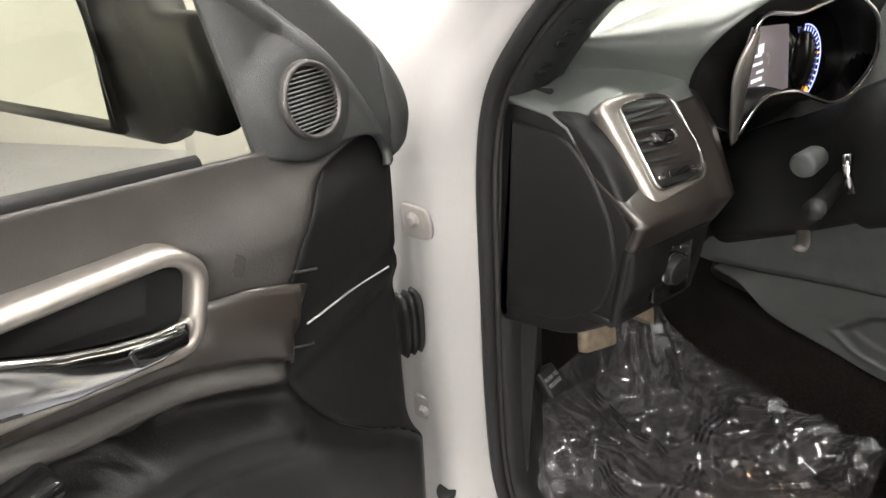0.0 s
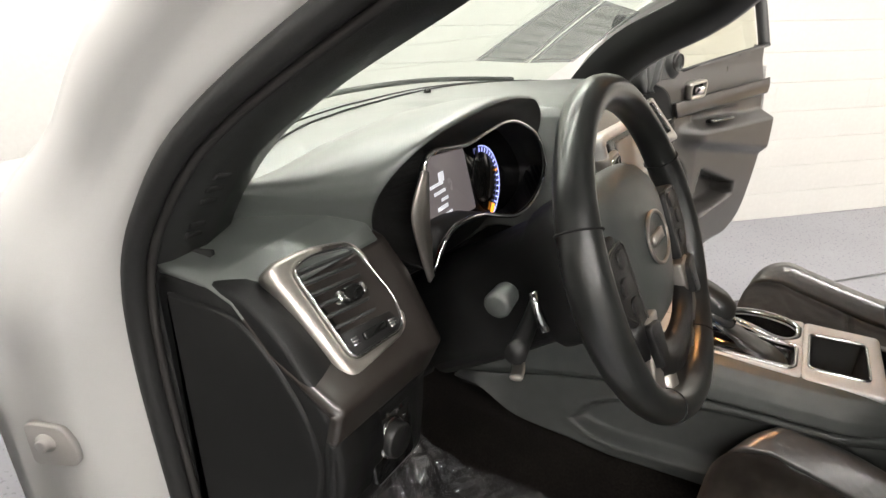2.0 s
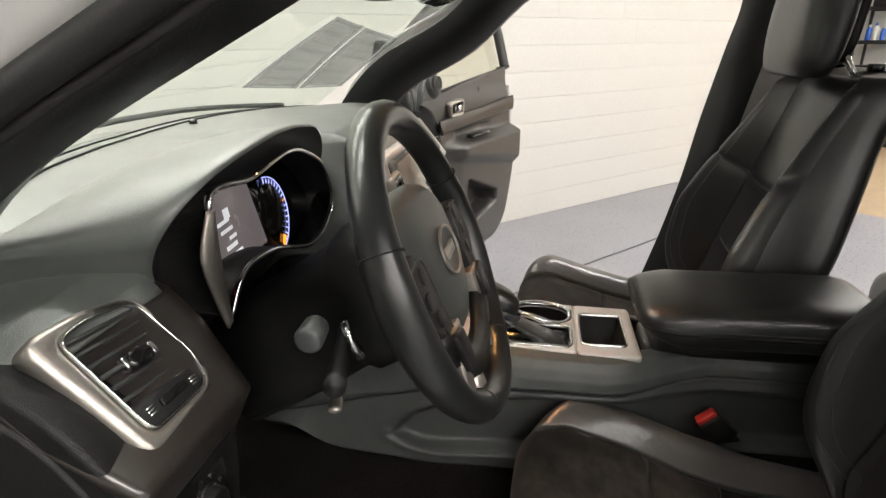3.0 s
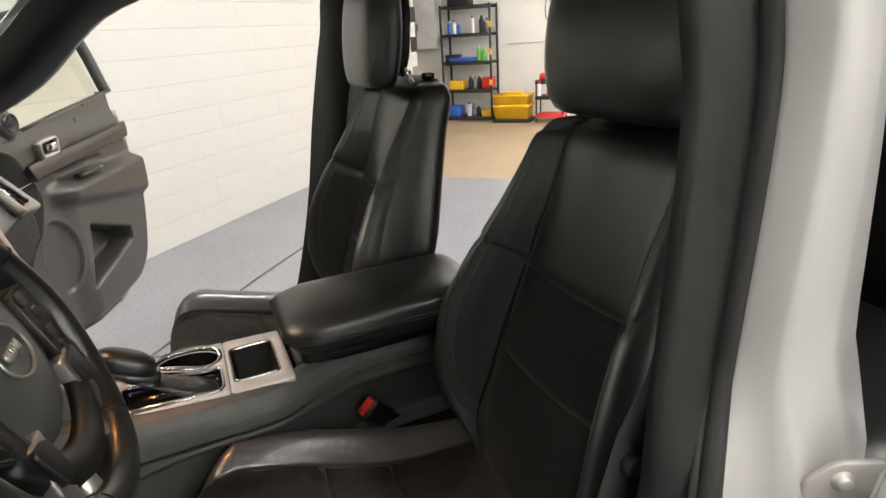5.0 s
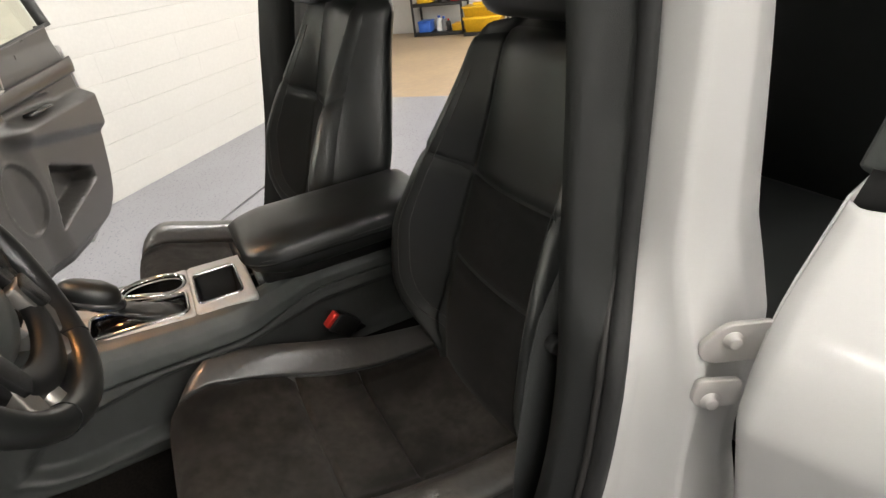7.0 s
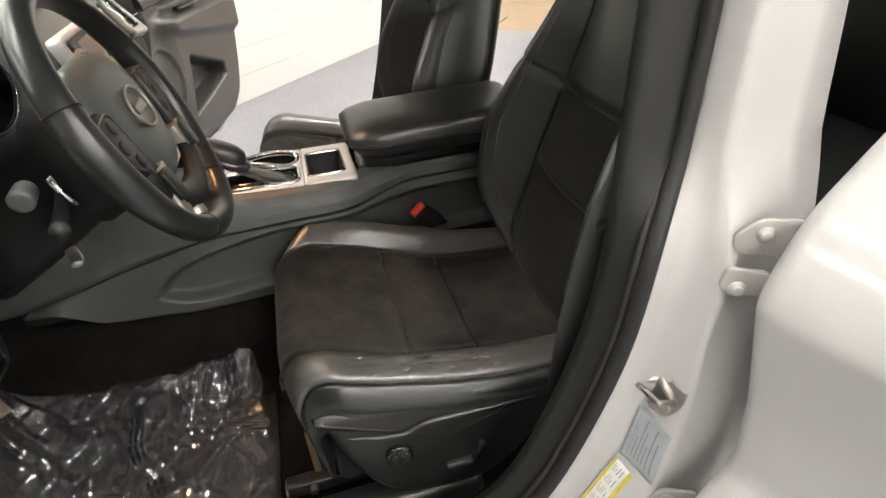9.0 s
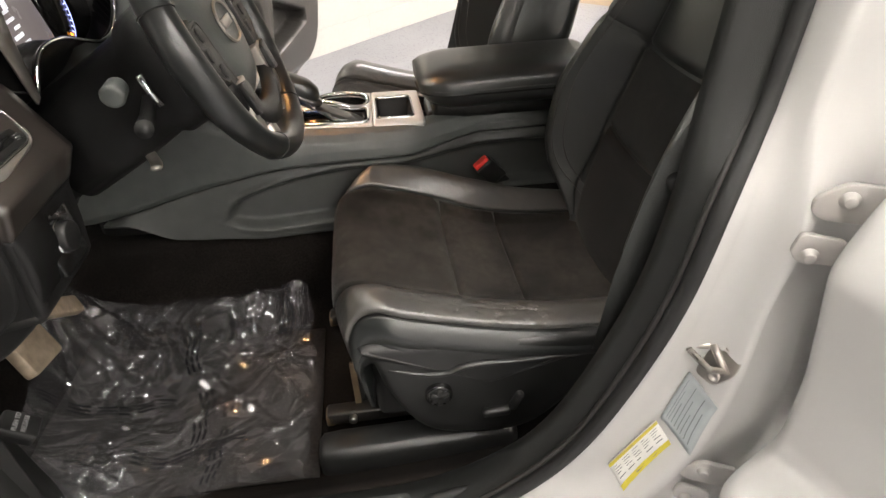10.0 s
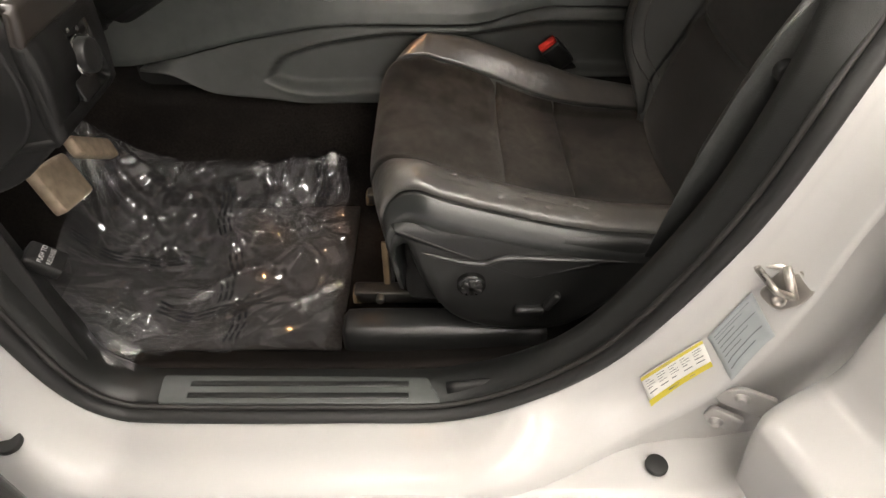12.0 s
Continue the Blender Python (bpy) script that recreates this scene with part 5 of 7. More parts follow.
# ---- front doors ----
def front_door(side, hinge, degrees):
    """Built closed round its hinge: x inwards, y ahead, z up; then swung open."""
    m = Matrix.Translation((hinge[0], hinge[1], 0)) @ Matrix.Rotation(radians(degrees), 4, "Z") @ Matrix.Diagonal((-side, 1, 1, 1))
    d = thing("driver_door" if side < 0 else "passenger_door", "open front door with grey black trim panel and silver handle" + ("" if side < 0 else ", far side of the cabin"), "car door")
    W, L = 0.10, (0.86 if side < 0 else 0.82)
    far = side > 0

    def D(u, z, w=0.0):
        return m @ Vector((W + w, -0.160 - u, z))

    def belt(u):
        return 1.240 + 0.10 * u

    def band_top(u):
        if far:
            return 1.150 + 0.06 * u
        return key([(0.12, 1.152), (0.148, 1.165), (0.176, 1.173), (0.20, 1.175), (0.30, 1.190), (0.50, 1.215), (0.86, 1.240)], u)

    def band_bot(u):
        if far:
            return 1.098 + 0.05 * u
        return key([(0.14, 1.092), (0.153, 1.099), (0.185, 1.115), (0.207, 1.124), (0.227, 1.131), (0.257, 1.140), (0.291, 1.147), (0.332, 1.158), (0.50, 1.185), (0.86, 1.200)], u)

    def edge(z):
        if far:
            return key([(0.42, 0.04), (0.836, -0.01), (0.964, 0.11), (1.045, 0.143), (1.10, 0.128), (1.143, 0.106), (1.183, 0.082), (1.203, 0.058), (1.217, 0.030), (1.228, -0.002), (1.245, -0.016)], z)
        return key([(0.42, -0.03), (0.82, -0.035), (0.88, 0.005), (0.926, 0.058), (0.997, 0.116), (1.052, 0.141), (1.092, 0.147), (1.115, 0.146), (1.142, 0.138), (1.159, 0.122), (1.183, 0.106), (1.203, 0.088), (1.222, 0.062), (1.231, 0.030), (1.238, -0.004), (1.245, -0.016)], z)

    def tail(z):
        """Rear end of the trim."""
        if far:
            return key([(0.555, 0.44), (0.60, 0.62), (0.66, 0.715), (0.78, 0.775), (0.90, 0.81), (1.04, 0.82), (1.28, 0.78)], z)
        return L - 0.10 * sstep(0.85, 0.5, z)

    HOLE = [(0.212, 1.226), (0.193, 1.203), (0.212, 1.144), (0.345, 1.172), (0.43, 1.195), (0.425, 1.245), (0.308, 1.233)]

    def in_hole(u, z):
        """Depth inside the outline of the handle bezel."""
        return min(((z - z0) * (u1 - u0) - (u - u0) * (z1 - z0)) / math.hypot(u1 - u0, z1 - z0) for (u0, z0), (u1, z1) in zip(HOLE, HOLE[1:] + HOLE[:1]))

    def shape(u, z):
        """How far the trim stands out into the cabin."""
        if far:
            zb = 1.0 - 0.17 * (u - 0.25)
            w = (0.058 * sstep(1.080, 1.040, z) - 0.030 * sstep(zb + 0.022, zb - 0.022, z)) * sstep(0.15, 0.27, u)
            w -= 0.022 * sstep(0.60, 0.56, z) + 0.010 * sstep(1.19, 1.27, z) + 0.05 * sstep(0.035, 0.0, tail(z) - u) ** 2
            w -= 0.018 * sstep(0.0, 0.010, min(z - 1.072, 1.112 - z)) * sstep(0.24, 0.28, u) * sstep(0.60, 0.5, u)
            d = min((0.905 - 0.36 * (u - 0.32) - z) * 0.94, (z - 0.69 - 0.20 * (u - 0.30)) * 0.95, (u - 0.262 - 0.32 * (z - 0.72)) * 0.95, 0.60 - u)
            w -= 0.085 * sstep(0.0, 0.016, d)
            q = math.hypot((u - 0.150) / 0.085, (z - 0.84) / 0.125)
            return w + 0.003 * sstep(1.10, 1.04, q) - 0.008 * sstep(1.0, 0.95, q)
        b = band_bot(max(u, 0.14))
        w = 0.020 * sstep(0.24, 0.13, u) * sstep(1.245, 1.19, z) + 0.006 * sstep(b - 0.01, b + 0.01, z)
        # rolled top of the arm rest, its hollow face, and the ledge under it
        back_in = sstep(0.13, 0.17, u)
        w += 0.020 * sstep(b - 0.001, b - 0.012, z) * back_in
        w -= 0.042 * sstep(b - 0.014, b - 0.050, z) * back_in
        w += 0.042 * sstep(b - 0.058, b - 0.070, z) * back_in
        w -= 0.030 * sstep(b - 0.085, b - 0.14, z) * back_in
        w += 0.018 * sstep(b - 0.21, b - 0.27, z) * sstep(0.2, 0.4, u)
        w -= 0.045 * sstep(0.60, 0.46, z)
        w -= 0.012 * sstep(1.19, 1.27, z)
        d = min(u - 0.585, 0.775 - u, 0.905 - z, (z - 0.70 - 1.35 * max(0, u - 0.65)) * 0.6)
        w -= 0.050 * sstep(0.0, 0.018, d)
        q = math.hypot((u - 0.44) / 0.095, (z - 0.77) / 0.125)
        w += 0.003 * sstep(1.10, 1.04, q) - 0.007 * sstep(1.0, 0.95, q)
        w -= 0.055 * sstep(0.004, 0.010, in_hole(u, z))
        w -= 0.05 * sstep(L - 0.05, L, u) ** 2 + 0.012 * sstep(0.03, 0.0, u - edge(z)) ** 2
        return w

    def surf(a, v):
        u0 = 0.0
        low = 0.555 if far else 0.46
        z = low + v * (belt(a * L) - low)
        e = edge(z)
        u = e + a * (tail(z) - e)
        return D(u, z, shape(u, z))
    if far:
        part("trim_panel", sheet(surf, 110, 120), doorvinyl, d, "grey black moulded door trim", solid=0.006)
    else:
        def half(a, v, upper):
            zs = band_bot(max(0.14, a * L)) - 0.006
            lo, hi = (zs, belt(a * L)) if upper else (0.46, zs)
            z = lo + v * (hi - lo)
            e = edge(z)
            u = e + a * (tail(z) - e)
            return D(u, z, shape(u, z))
        part("trim_panel", sheet(lambda a, v: half(a, v, True), 90, 40), doorvinyl, d, "grey black vinyl upper door trim", solid=0.006)
        part("lower_panel", sheet(lambda a, v: half(a, v, False), 90, 80), lowervinyl, d, "black moulded lower door trim", solid=0.006)

    def on_return(u, z, w=0.0):
        e = edge(z)
        a = min(1.0, max(0.0, (e - u) / (e + 0.036)))
        return D(u, z, shape(e, z) - 0.004 - 0.026 * a ** 1.2 + w)

    def ret(a, v):
        z = 0.46 + v * (1.243 - 0.46)
        e = edge(z)
        return on_return(e + (-0.035 - e) * a, z)
    part("front_return", sheet(ret, 14, 80), returnblack, d, "black plastic door end return", solid=0.004)
    # Seams drawn as pale tubes, their edge highlights put into the colour.
    for (ua, za), (ub, zb), r in (((0.116, 1.103), (-0.016, 1.086), 0.0010), ((0.126, 1.160), (0.097, 1.148), 0.0011), ((0.140, 1.092), (0.114, 1.082), 0.0010)):
        part("return_seam", tube([on_return(ua + (ub - ua) * k / 6, za + (zb - za) * k / 6, 0.0055) for k in range(7)], r, 6), silverpaint if ub < 0 else softplastic, d, "seam line, pale as its edge highlight")
    # outer skin and edges
    part("outer_skin", sheet(lambda u, v: m @ Vector((-0.035 - 0.03 * math.sin(math.pi * v), -0.02 - ((tail(0.55 + 0.70 * v) + 0.21) if far else 1.0) * u, (0.50 if far else 0.42) + (0.75 if far else 0.755) * v)), 20, 24), paint, d, "pearl white outer skin", solid=0.004)
    part("front_edge", sheet(lambda u, v: m @ Vector((-0.035 + 0.08 * u, -0.03 - 0.10 * u * u, 0.45 + 0.83 * v)), 8, 10), blackplastic, d, "black door edge", solid=0.004)
    part("edge_seal", tube(spline([m @ Vector((0.035, -0.11, 0.46)), m @ Vector((0.035, -0.10, 0.9)), m @ Vector((0.03, -0.10, 1.22)), m @ Vector((0.02, -0.20, 1.36)), m @ Vector((0.0, -0.36, 1.50))], 30), 0.009, 8), rubber, d, "black rubber seal")
    part("rear_edge", sheet(lambda u, v: m @ Vector((-0.035 + 0.12 * u, (-1.0 if not far else -0.19 - tail(0.55 + 0.70 * v)), (0.53 if far else 0.45) + (0.71 if far else 0.80) * v)), 6, 24), paint, d, solid=0.004)
    # sail panel
    TWU, TWZ = (0.093, 1.289) if far else (0.071, 1.281)
    def ridge(z):
        return key([(1.20, -0.022), (1.228, -0.009), (1.28, 0.017), (1.317, 0.052), (1.354, 0.095), (1.377, 0.13), (1.50, 0.30)], z)

    def seam2(z):
        return key([(1.20, -0.036), (1.245, -0.039), (1.291, -0.039), (1.35, 0.01), (1.382, 0.053), (1.50, 0.19)], z)

    def sail(a, v):
        u0 = -0.05 + 0.17 * a
        lo = 1.20 + 0.037 * sstep(-0.010, 0.030, u0) + 0.010 * sstep(0.08, 0.12, u0)
        z = lo + (1.50 - lo) * v
        f = key([(1.196, -0.046), (1.215, -0.080), (1.243, -0.086), (1.29, -0.066), (1.331, -0.024), (1.365, 0.020), (1.45, 0.115), (1.50, 0.165)], z)
        r = max(0.118 + 0.07 * (z - 1.236), f + 0.015)
        u = f + (r - f) * a
        w = -0.004 - 0.19 * max(0.0, z - 1.236) - 0.030 * sstep(0.03, 0.0, u - f) ** 1.5 - 0.008 * sstep(0.9, 1.0, a)
        w -= 0.010 * sstep(ridge(z) + 0.008, ridge(z) - 0.010, u) - 0.004 * math.exp(-((u - ridge(z) - 0.004) / 0.009) ** 2)
        w -= 0.005 * math.exp(-((u - seam2(z)) / 0.004) ** 2)
        q = math.hypot((u - TWU) / 0.041, (z - TWZ) / 0.041)
        w += (0.016 if far else 0.008) * (1 - sstep(0.70, 1.25, q))
        return D(u, z, w)
    part("sail_panel", sheet(sail, 100, 80), sideplastic, d, "black sail panel at the mirror", solid=0.008)
    inw = (m.to_3x3() @ Vector((1, 0, 0))).normalized()
    back = (m.to_3x3() @ Vector((0, -1, 0))).normalized()
    axis_u = back if side < 0 else -back
    TW = Plane(D(TWU, TWZ, 0.0115 if far else 0.004), axis_u, tuple(Vector((0, 0, 1)) - (0.0 if far else 0.17) * inw))
    if TW.n.dot(inw) < 0:
        TW.n = -TW.n
    tw = part("tweeter", loft([[TW(p.x, p.y, c) for p in ellipse(r, r, 36)] for r, c in ((0.031, -0.006), (0.0295, 0.004), (0.0275, 0.006), (0.0262, 0.005), (0.025, 0.0))]), doorvinyl, d, "round tweeter surround")
    part("grille", loft([[TW(p.x, p.y, c) for p in ellipse(r, r, 36)] for r, c in ((0.0255, 0.0), (0.018, 0.001), (0.008, 0.0015))]), dark, tw, "dark tweeter cone")
    part("grille", joined([loft([[TW(sx * q, yy + dy, c) for dy, c in ((-0.0006, 0.002), (0.0006, 0.002), (0.0006, 0.0035), (-0.0006, 0.0035))] for q in (-1, 1)]) for yy, sx in [(k * 0.0031, math.sqrt(0.0252 ** 2 - (k * 0.0031) ** 2)) for k in range(-7, 8)]]), softplastic, tw, "fine ribbed grille")
    # window frame and pane
    fr = [D(0.02, 1.40, -0.085), D(0.12, 1.475, -0.09), D(0.32, 1.56, -0.10), D(0.56, 1.595, -0.11), D(0.78, 1.56, -0.10), D(0.83, 1.31, -0.045)]
    part("window_frame", tube(spline(fr, 36), 0.020, 10, flat=1.5, up=tuple(back)), blackplastic, d, "black window frame")
    part("window_pane", loft([[D(u, 1.22, -0.045), D(u, t, -0.045 - 0.3 * (t - 1.25))] for u, t in ((0.02, 1.36), (0.16, 1.47), (0.36, 1.57), (0.6, 1.59), (0.82, 1.54))], closed=False, cap=False), sideglass, d, "faintly tinted window pane").visible_shadow = False
    part("belt_strip", tube([D(0.165, 1.257, -0.014), D(0.4, 1.282, -0.02), D(0.83, 1.322, -0.03)], 0.007, 8), rubber, d)
    # handle in its bezel
    HPn = Plane(D(0, 0, 0.012), axis_u, (0, 0, 1))
    if HPn.n.dot(inw) < 0:
        HPn.n = -HPn.n
    sg = 1 if side < 0 else -1
    ho = HOLE
    if far:
        ho = [(0.180, 1.205), (0.185, 1.160), (0.285, 1.165), (0.293, 1.215), (0.280, 1.225), (0.20, 1.220), (0.182, 1.212)]
    ho = rounded([(sg * x, y) for x, y in ho], 0.022 if not far else 0.010, 6)
    hb = part("handle_bezel", bezel(HPn, ho, 0.0115, -0.016, 0.010, 0.004), satin, d, "satin silver handle bezel")
    part("handle_cup", loft_floor([[HPn(p.x, p.y, 0.002) for p in inset(ho, 0.010)], [HPn(p.x, p.y, -0.035) for p in inset(ho, 0.018)]]), returnblack, hb, "dark handle recess")
    pull = ((0.226, 1.168, -0.012), (0.25, 1.166, 0.0), (0.30, 1.176, 0.004), (0.36, 1.192, 0.004), (0.415, 1.206, -0.01)) if not far else ((0.236, 1.190, -0.014), (0.25, 1.190, -0.004), (0.265, 1.192, -0.002), (0.275, 1.193, -0.004), (0.280, 1.194, -0.01))
    if far:
        sect = [(sg * x, y, c, 0.012) for x, y, c in pull]
    else:
        sect = [(0.217, 1.170, -0.004, 0.005), (0.226, 1.169, 0.002, 0.009), (0.245, 1.171, 0.004, 0.011), (0.268, 1.176, 0.004, 0.013), (0.295, 1.184, 0.004, 0.016), (0.33, 1.198, 0.002, 0.020), (0.415, 1.216, -0.008, 0.020)]
    ph = part("pull_handle", loft([[HPn(x, y + q.y, c + 0.006 + q.x) for q in ellipse(0.007, h, 20, 3.0)] for x, y, c, h in sect]), chrome, hb, "chrome pull handle")
    if not far:
        part("finger_inset", plate(HPn, rounded([(0.226, 1.163), (0.262, 1.167), (0.264, 1.182), (0.226, 1.175)], 0.005, 5), 0.012, 0.0185), gloss, ph, "dark gloss inset in the lever")
    def band(a, v):
        u = 0.11 + (L - 0.13) * a
        z = band_bot(u) * (1 - v) + band_top(u) * v
        u = max(u, edge(z) + 0.001)
        return D(u, z, (0.006 + 0.020 * sstep(0.24, 0.13, u) - 0.055 * sstep(0.004, 0.010, in_hole(u, z)) if not far else 0.006) + 0.002 + 0.004 * math.sin(math.pi * v))
    part("trim_band", sheet(band, 90, 8), woodtrim, d, "dark brown grained trim band", solid=0.004)
    # arm rest switch panel, pocket, speaker
    part("switch_panel", rbox(0.03, 0.16, 0.012, 0.004), gloss, d, "gloss black switch panel").matrix_world = m @ Matrix.Translation((W + 0.03, -0.160 - 0.40, 1.075 if far else band_bot(0.40) - 0.035))
    # outside mirror
    fold = 0.58 if far else 1.0
    mi = part("mirror_housing", loft([[m @ Vector((W + w, -0.160 - u + q.x, z0 + q.y)) for q in ellipse(a, b, 24, 3.2)] for w, u, z0, a, b in ((-0.10, 0.075, 1.29, 0.026, 0.050), (-0.15, 0.075, 1.29, 0.024, 0.050), (-0.165, 0.085, 1.325, 0.035, 0.100), (-0.22, 0.08, 1.33, 0.045, 0.108), (-0.40 * fold, 0.095, 1.335, 0.040, 0.10), (-0.43 * fold, 0.10, 1.335, 0.025, 0.08))]), blackplastic, d, "black outside mirror housing")
    MG = [m @ Vector((W + w, -0.160 - u, z)) for w, u, z in ((-0.168, 0.128, 1.252), (-0.168, 0.128, 1.412), (-0.415 * fold, 0.150, 1.412), (-0.415 * fold, 0.150, 1.252))]
    cen = sum(MG, Vector()) / 4
    part("mirror_glass", loft([[p + back * 0.004 for p in MG], [p + back * 0.007 for p in MG]]), mat("mirror_silver", (0.75, 0.78, 0.72), 0.03, metal=1.0, vary=0.0, rvary=0.0), mi, "mirror glass", flat=True)
    part("mirror_rim", tube([p + back * 0.004 for p in MG], 0.008, 8, closed=True), blackplastic, mi)
    return d


HX, HY = -0.863, 0.547
front_door(-1, (HX, HY), -68)
front_door(1, (0.863, HY), 70)


def hinge(x, y, z, side, tilt, parent, flip=1, rear=False):
    """Flat leaf bolted to the pillar, with its knuckle and bolt heads."""
    m = Matrix.Translation((x, y, z)) @ Matrix.Rotation(radians(tilt), 4, "Z")
    pl = Plane(m @ Vector((0, 0, 0)), m.to_3x3() @ Vector((0, -side, 0)), (0, 0, 1))
    pl.n = m.to_3x3() @ Vector((side, 0, 0))
    leaf = ((-0.024, -0.022), (0.024, -0.022), (0.026, 0.000), (0.016, 0.024), (-0.024, 0.028))
    if rear:
        leaf = ((-0.026, -0.026), (0.045, -0.026), (0.045, 0.028), (-0.012, 0.029), (-0.042, 0.004), (-0.042, -0.016)) if flip > 0 else ((-0.022, -0.026), (0.034, -0.020), (0.034, 0.018), (-0.016, 0.020), (-0.028, 0.006))
    k = 0.86 if rear else 1.0
    lf = rounded([(a * side * k, b * flip * k) for a, b in leaf], 0.009, 5)
    hg = part("hinge", plate(pl, lf, -0.004, 0.003, 0.0015), bare, parent, "white painted hinge leaf")
    part("bolt", loft([[pl(p.x - 0.004 * side, p.y + 0.006 * flip, c) for p in ellipse(r, r, 18)] for r, c in ((0.0105, 0.002), (0.0105, 0.0045), (0.0068, 0.005), (0.0068, 0.010), (0.0055, 0.0108))]), bare, hg, "hinge bolt head")
    return hg


for side in (-1, 1):
    for z, f in ((1.04, 1), (0.70, -1)):
        hinge(side * 0.838, 0.556, z, side, -side * 25, car, f)
for y, z, f in ((-0.588, 1.062, 1), (-0.566, 1.004, -1), (-0.536, 0.592, 1), (-0.520, 0.540, -1)):
    hinge(-0.797, y, z, -1, -25, car, f, True)
for i in range(3):
    part("door_check_boot", loft([[Vector((-0.846 - 0.012 * i - dx, 0.552 + q.x, 0.885 + q.y)) for q in ellipse(a, b, 20, 3)] for dx, a, b in ((0.0, 0.018, 0.050), (0.005, 0.022, 0.056), (0.010, 0.018, 0.050))]), rubber, car, "black ribbed rubber boot over the door check")

# ---- rear door on the driver side, swung open ----
rd = thing("rear_door", "open pearl white rear door with a dark window", "car door")
RD_ALONG, RD_OUT = Vector((-0.951, -0.309, 0)), Vector((-0.309, 0.951, 0))


def rd_front(z):
    """Front edge of the skin, seen from above."""
    return Vector((-0.830, key([(0.28, -0.575), (0.70, -0.568), (1.00, -0.556), (1.06, -0.566), (1.10, -0.580), (1.15, -0.614), (1.20, -0.652), (1.30, -0.72)], z), z))


def RD(u, z, depth=0.0):
    """u along the door, z up, depth towards the cabin side."""
    w = key([(0.28, -0.022), (0.40, 0.010), (0.50, 0.036), (0.60, 0.062), (0.632, 0.066), (0.650, 0.056), (0.690, -0.016), (0.72, -0.026), (0.80, -0.026), (0.90, -0.011), (0.985, 0.009), (0.997, 0.0118), (1.005, 0.0120), (1.016, 0.0105), (1.08, -0.003), (1.20, -0.034)], z - 0.02 * u)
    e = 0.022 * max(0.0, 1 - u / 0.022) ** 2.2
    return rd_front(z) + RD_ALONG * u + RD_OUT * (w - e - depth)


part("outer_skin", sheet(lambda u, v: RD(u ** 1.6 * 1.02, 0.28 + (0.915 + 0.05 * u ** 1.6) * v), 60, 150), paint, rd, "pearl white outer skin", solid=0.004)
part("front_edge", sheet(lambda u, v: RD(0.006 * u, 0.29 + 0.90 * v, 0.022 + 0.10 * u), 8, 40), paint, rd, "white folded front edge", solid=0.004)
part("inner_panel", sheet(lambda u, v: RD(0.01 + 0.98 * u, 0.33 + 0.84 * v, 0.125 + 0.03 * math.sin(math.pi * v)), 10, 10), blackplastic, rd, "black inner trim", solid=0.005)
part("belt_moulding", loft([[RD(u, 1.190 + 0.048 * u, 0.006), RD(u, 1.226 + 0.048 * u, 0.014), RD(u, 1.232 + 0.048 * u, 0.030), RD(u, 1.190 + 0.048 * u, 0.040)] for u in [0.004 + 1.0 * k / 12 for k in range(13)]]), rubber, rd, "black belt moulding")
part("window_pane", loft([[RD(u, 1.22, 0.024), RD(u + 0.02, 1.40, 0.055), RD(u + 0.06, 1.60, 0.10)] for u in (0.03, 0.4, 0.9)], closed=False, cap=False), gloss, rd, "dark tinted window pane", solid=0.004)
part("window_pillar", tube([RD(0.012, 1.215, 0.03), RD(0.012, 1.32, 0.05), RD(0.03, 1.45, 0.075), RD(0.06, 1.60, 0.11)], 0.018, 10, flat=1.5, up=(0, 1, 0)), softplastic, rd, "grey black window pillar")
part("latch_gap_seal", tube([RD(0.02, 0.40, 0.10), RD(0.02, 0.75, 0.095), RD(0.02, 1.10, 0.095)], 0.010, 8), rubber, rd, "black door seal")
# ---- courtesy lamp in the roof console ----
oc = thing("overhead_console", "beige overhead console with a lit warm courtesy lamp", "lamp", Matrix.Translation((0, 0.10, 1.610)))
part("housing", rbox(0.24, 0.16, 0.04, 0.015, 3, at=(0, 0, 0.02)), mat("beige_plastic", (0.5, 0.48, 0.44), 0.5), oc)
warm = mat("warm_lamp_lens", (1, 0.6, 0.3), 0.4, emit=(1.0, 0.46, 0.16), power=200.0)
for s in (-1, 1):
    part("lens", rbox(0.045, 0.030, 0.010, 0.004, at=(s * 0.055, 0, -0.003)), warm, oc, "lit warm lens")

# Unseen cups, added to keep the warm spill off the seat backs.
for s in (-1, 1):
    part("spill_shade", joined([rbox(0.004, 0.058, 0.036, 0.001, at=(s * 0.055 + q * 0.032, 0, -0.018)) for q in (-1, 1)] + [rbox(0.068, 0.004, 0.036, 0.001, at=(s * 0.055, q * 0.027, -0.018)) for q in (-1, 1)]), dark, oc, "unseen dark shade added to narrow the lens's beam")

# ---- rear view mirror ----
rv = thing("rear_view_mirror", "black rear view mirror under the windscreen header", "mirror")
part("shell", loft([[Vector((-0.005 + q.x, 0.165 + 0.42 * q.x + dy, 1.524 + q.y)) for q in ellipse(a, b, 28, 3)] for dy, a, b in ((0.03, 0.08, 0.015), (0.02, 0.115, 0.032), (0.0, 0.125, 0.038), (-0.006, 0.12, 0.034))]), gloss, rv, "gloss black mirror shell")
part("mirror_glass", loft([[Vector((-0.005 + q.x, 0.165 + 0.42 * q.x + dy, 1.524 + q.y)) for q in ellipse(0.113, 0.029, 28, 3)] for dy in (-0.0055, -0.0075)]), chrome, rv, "mirror glass")
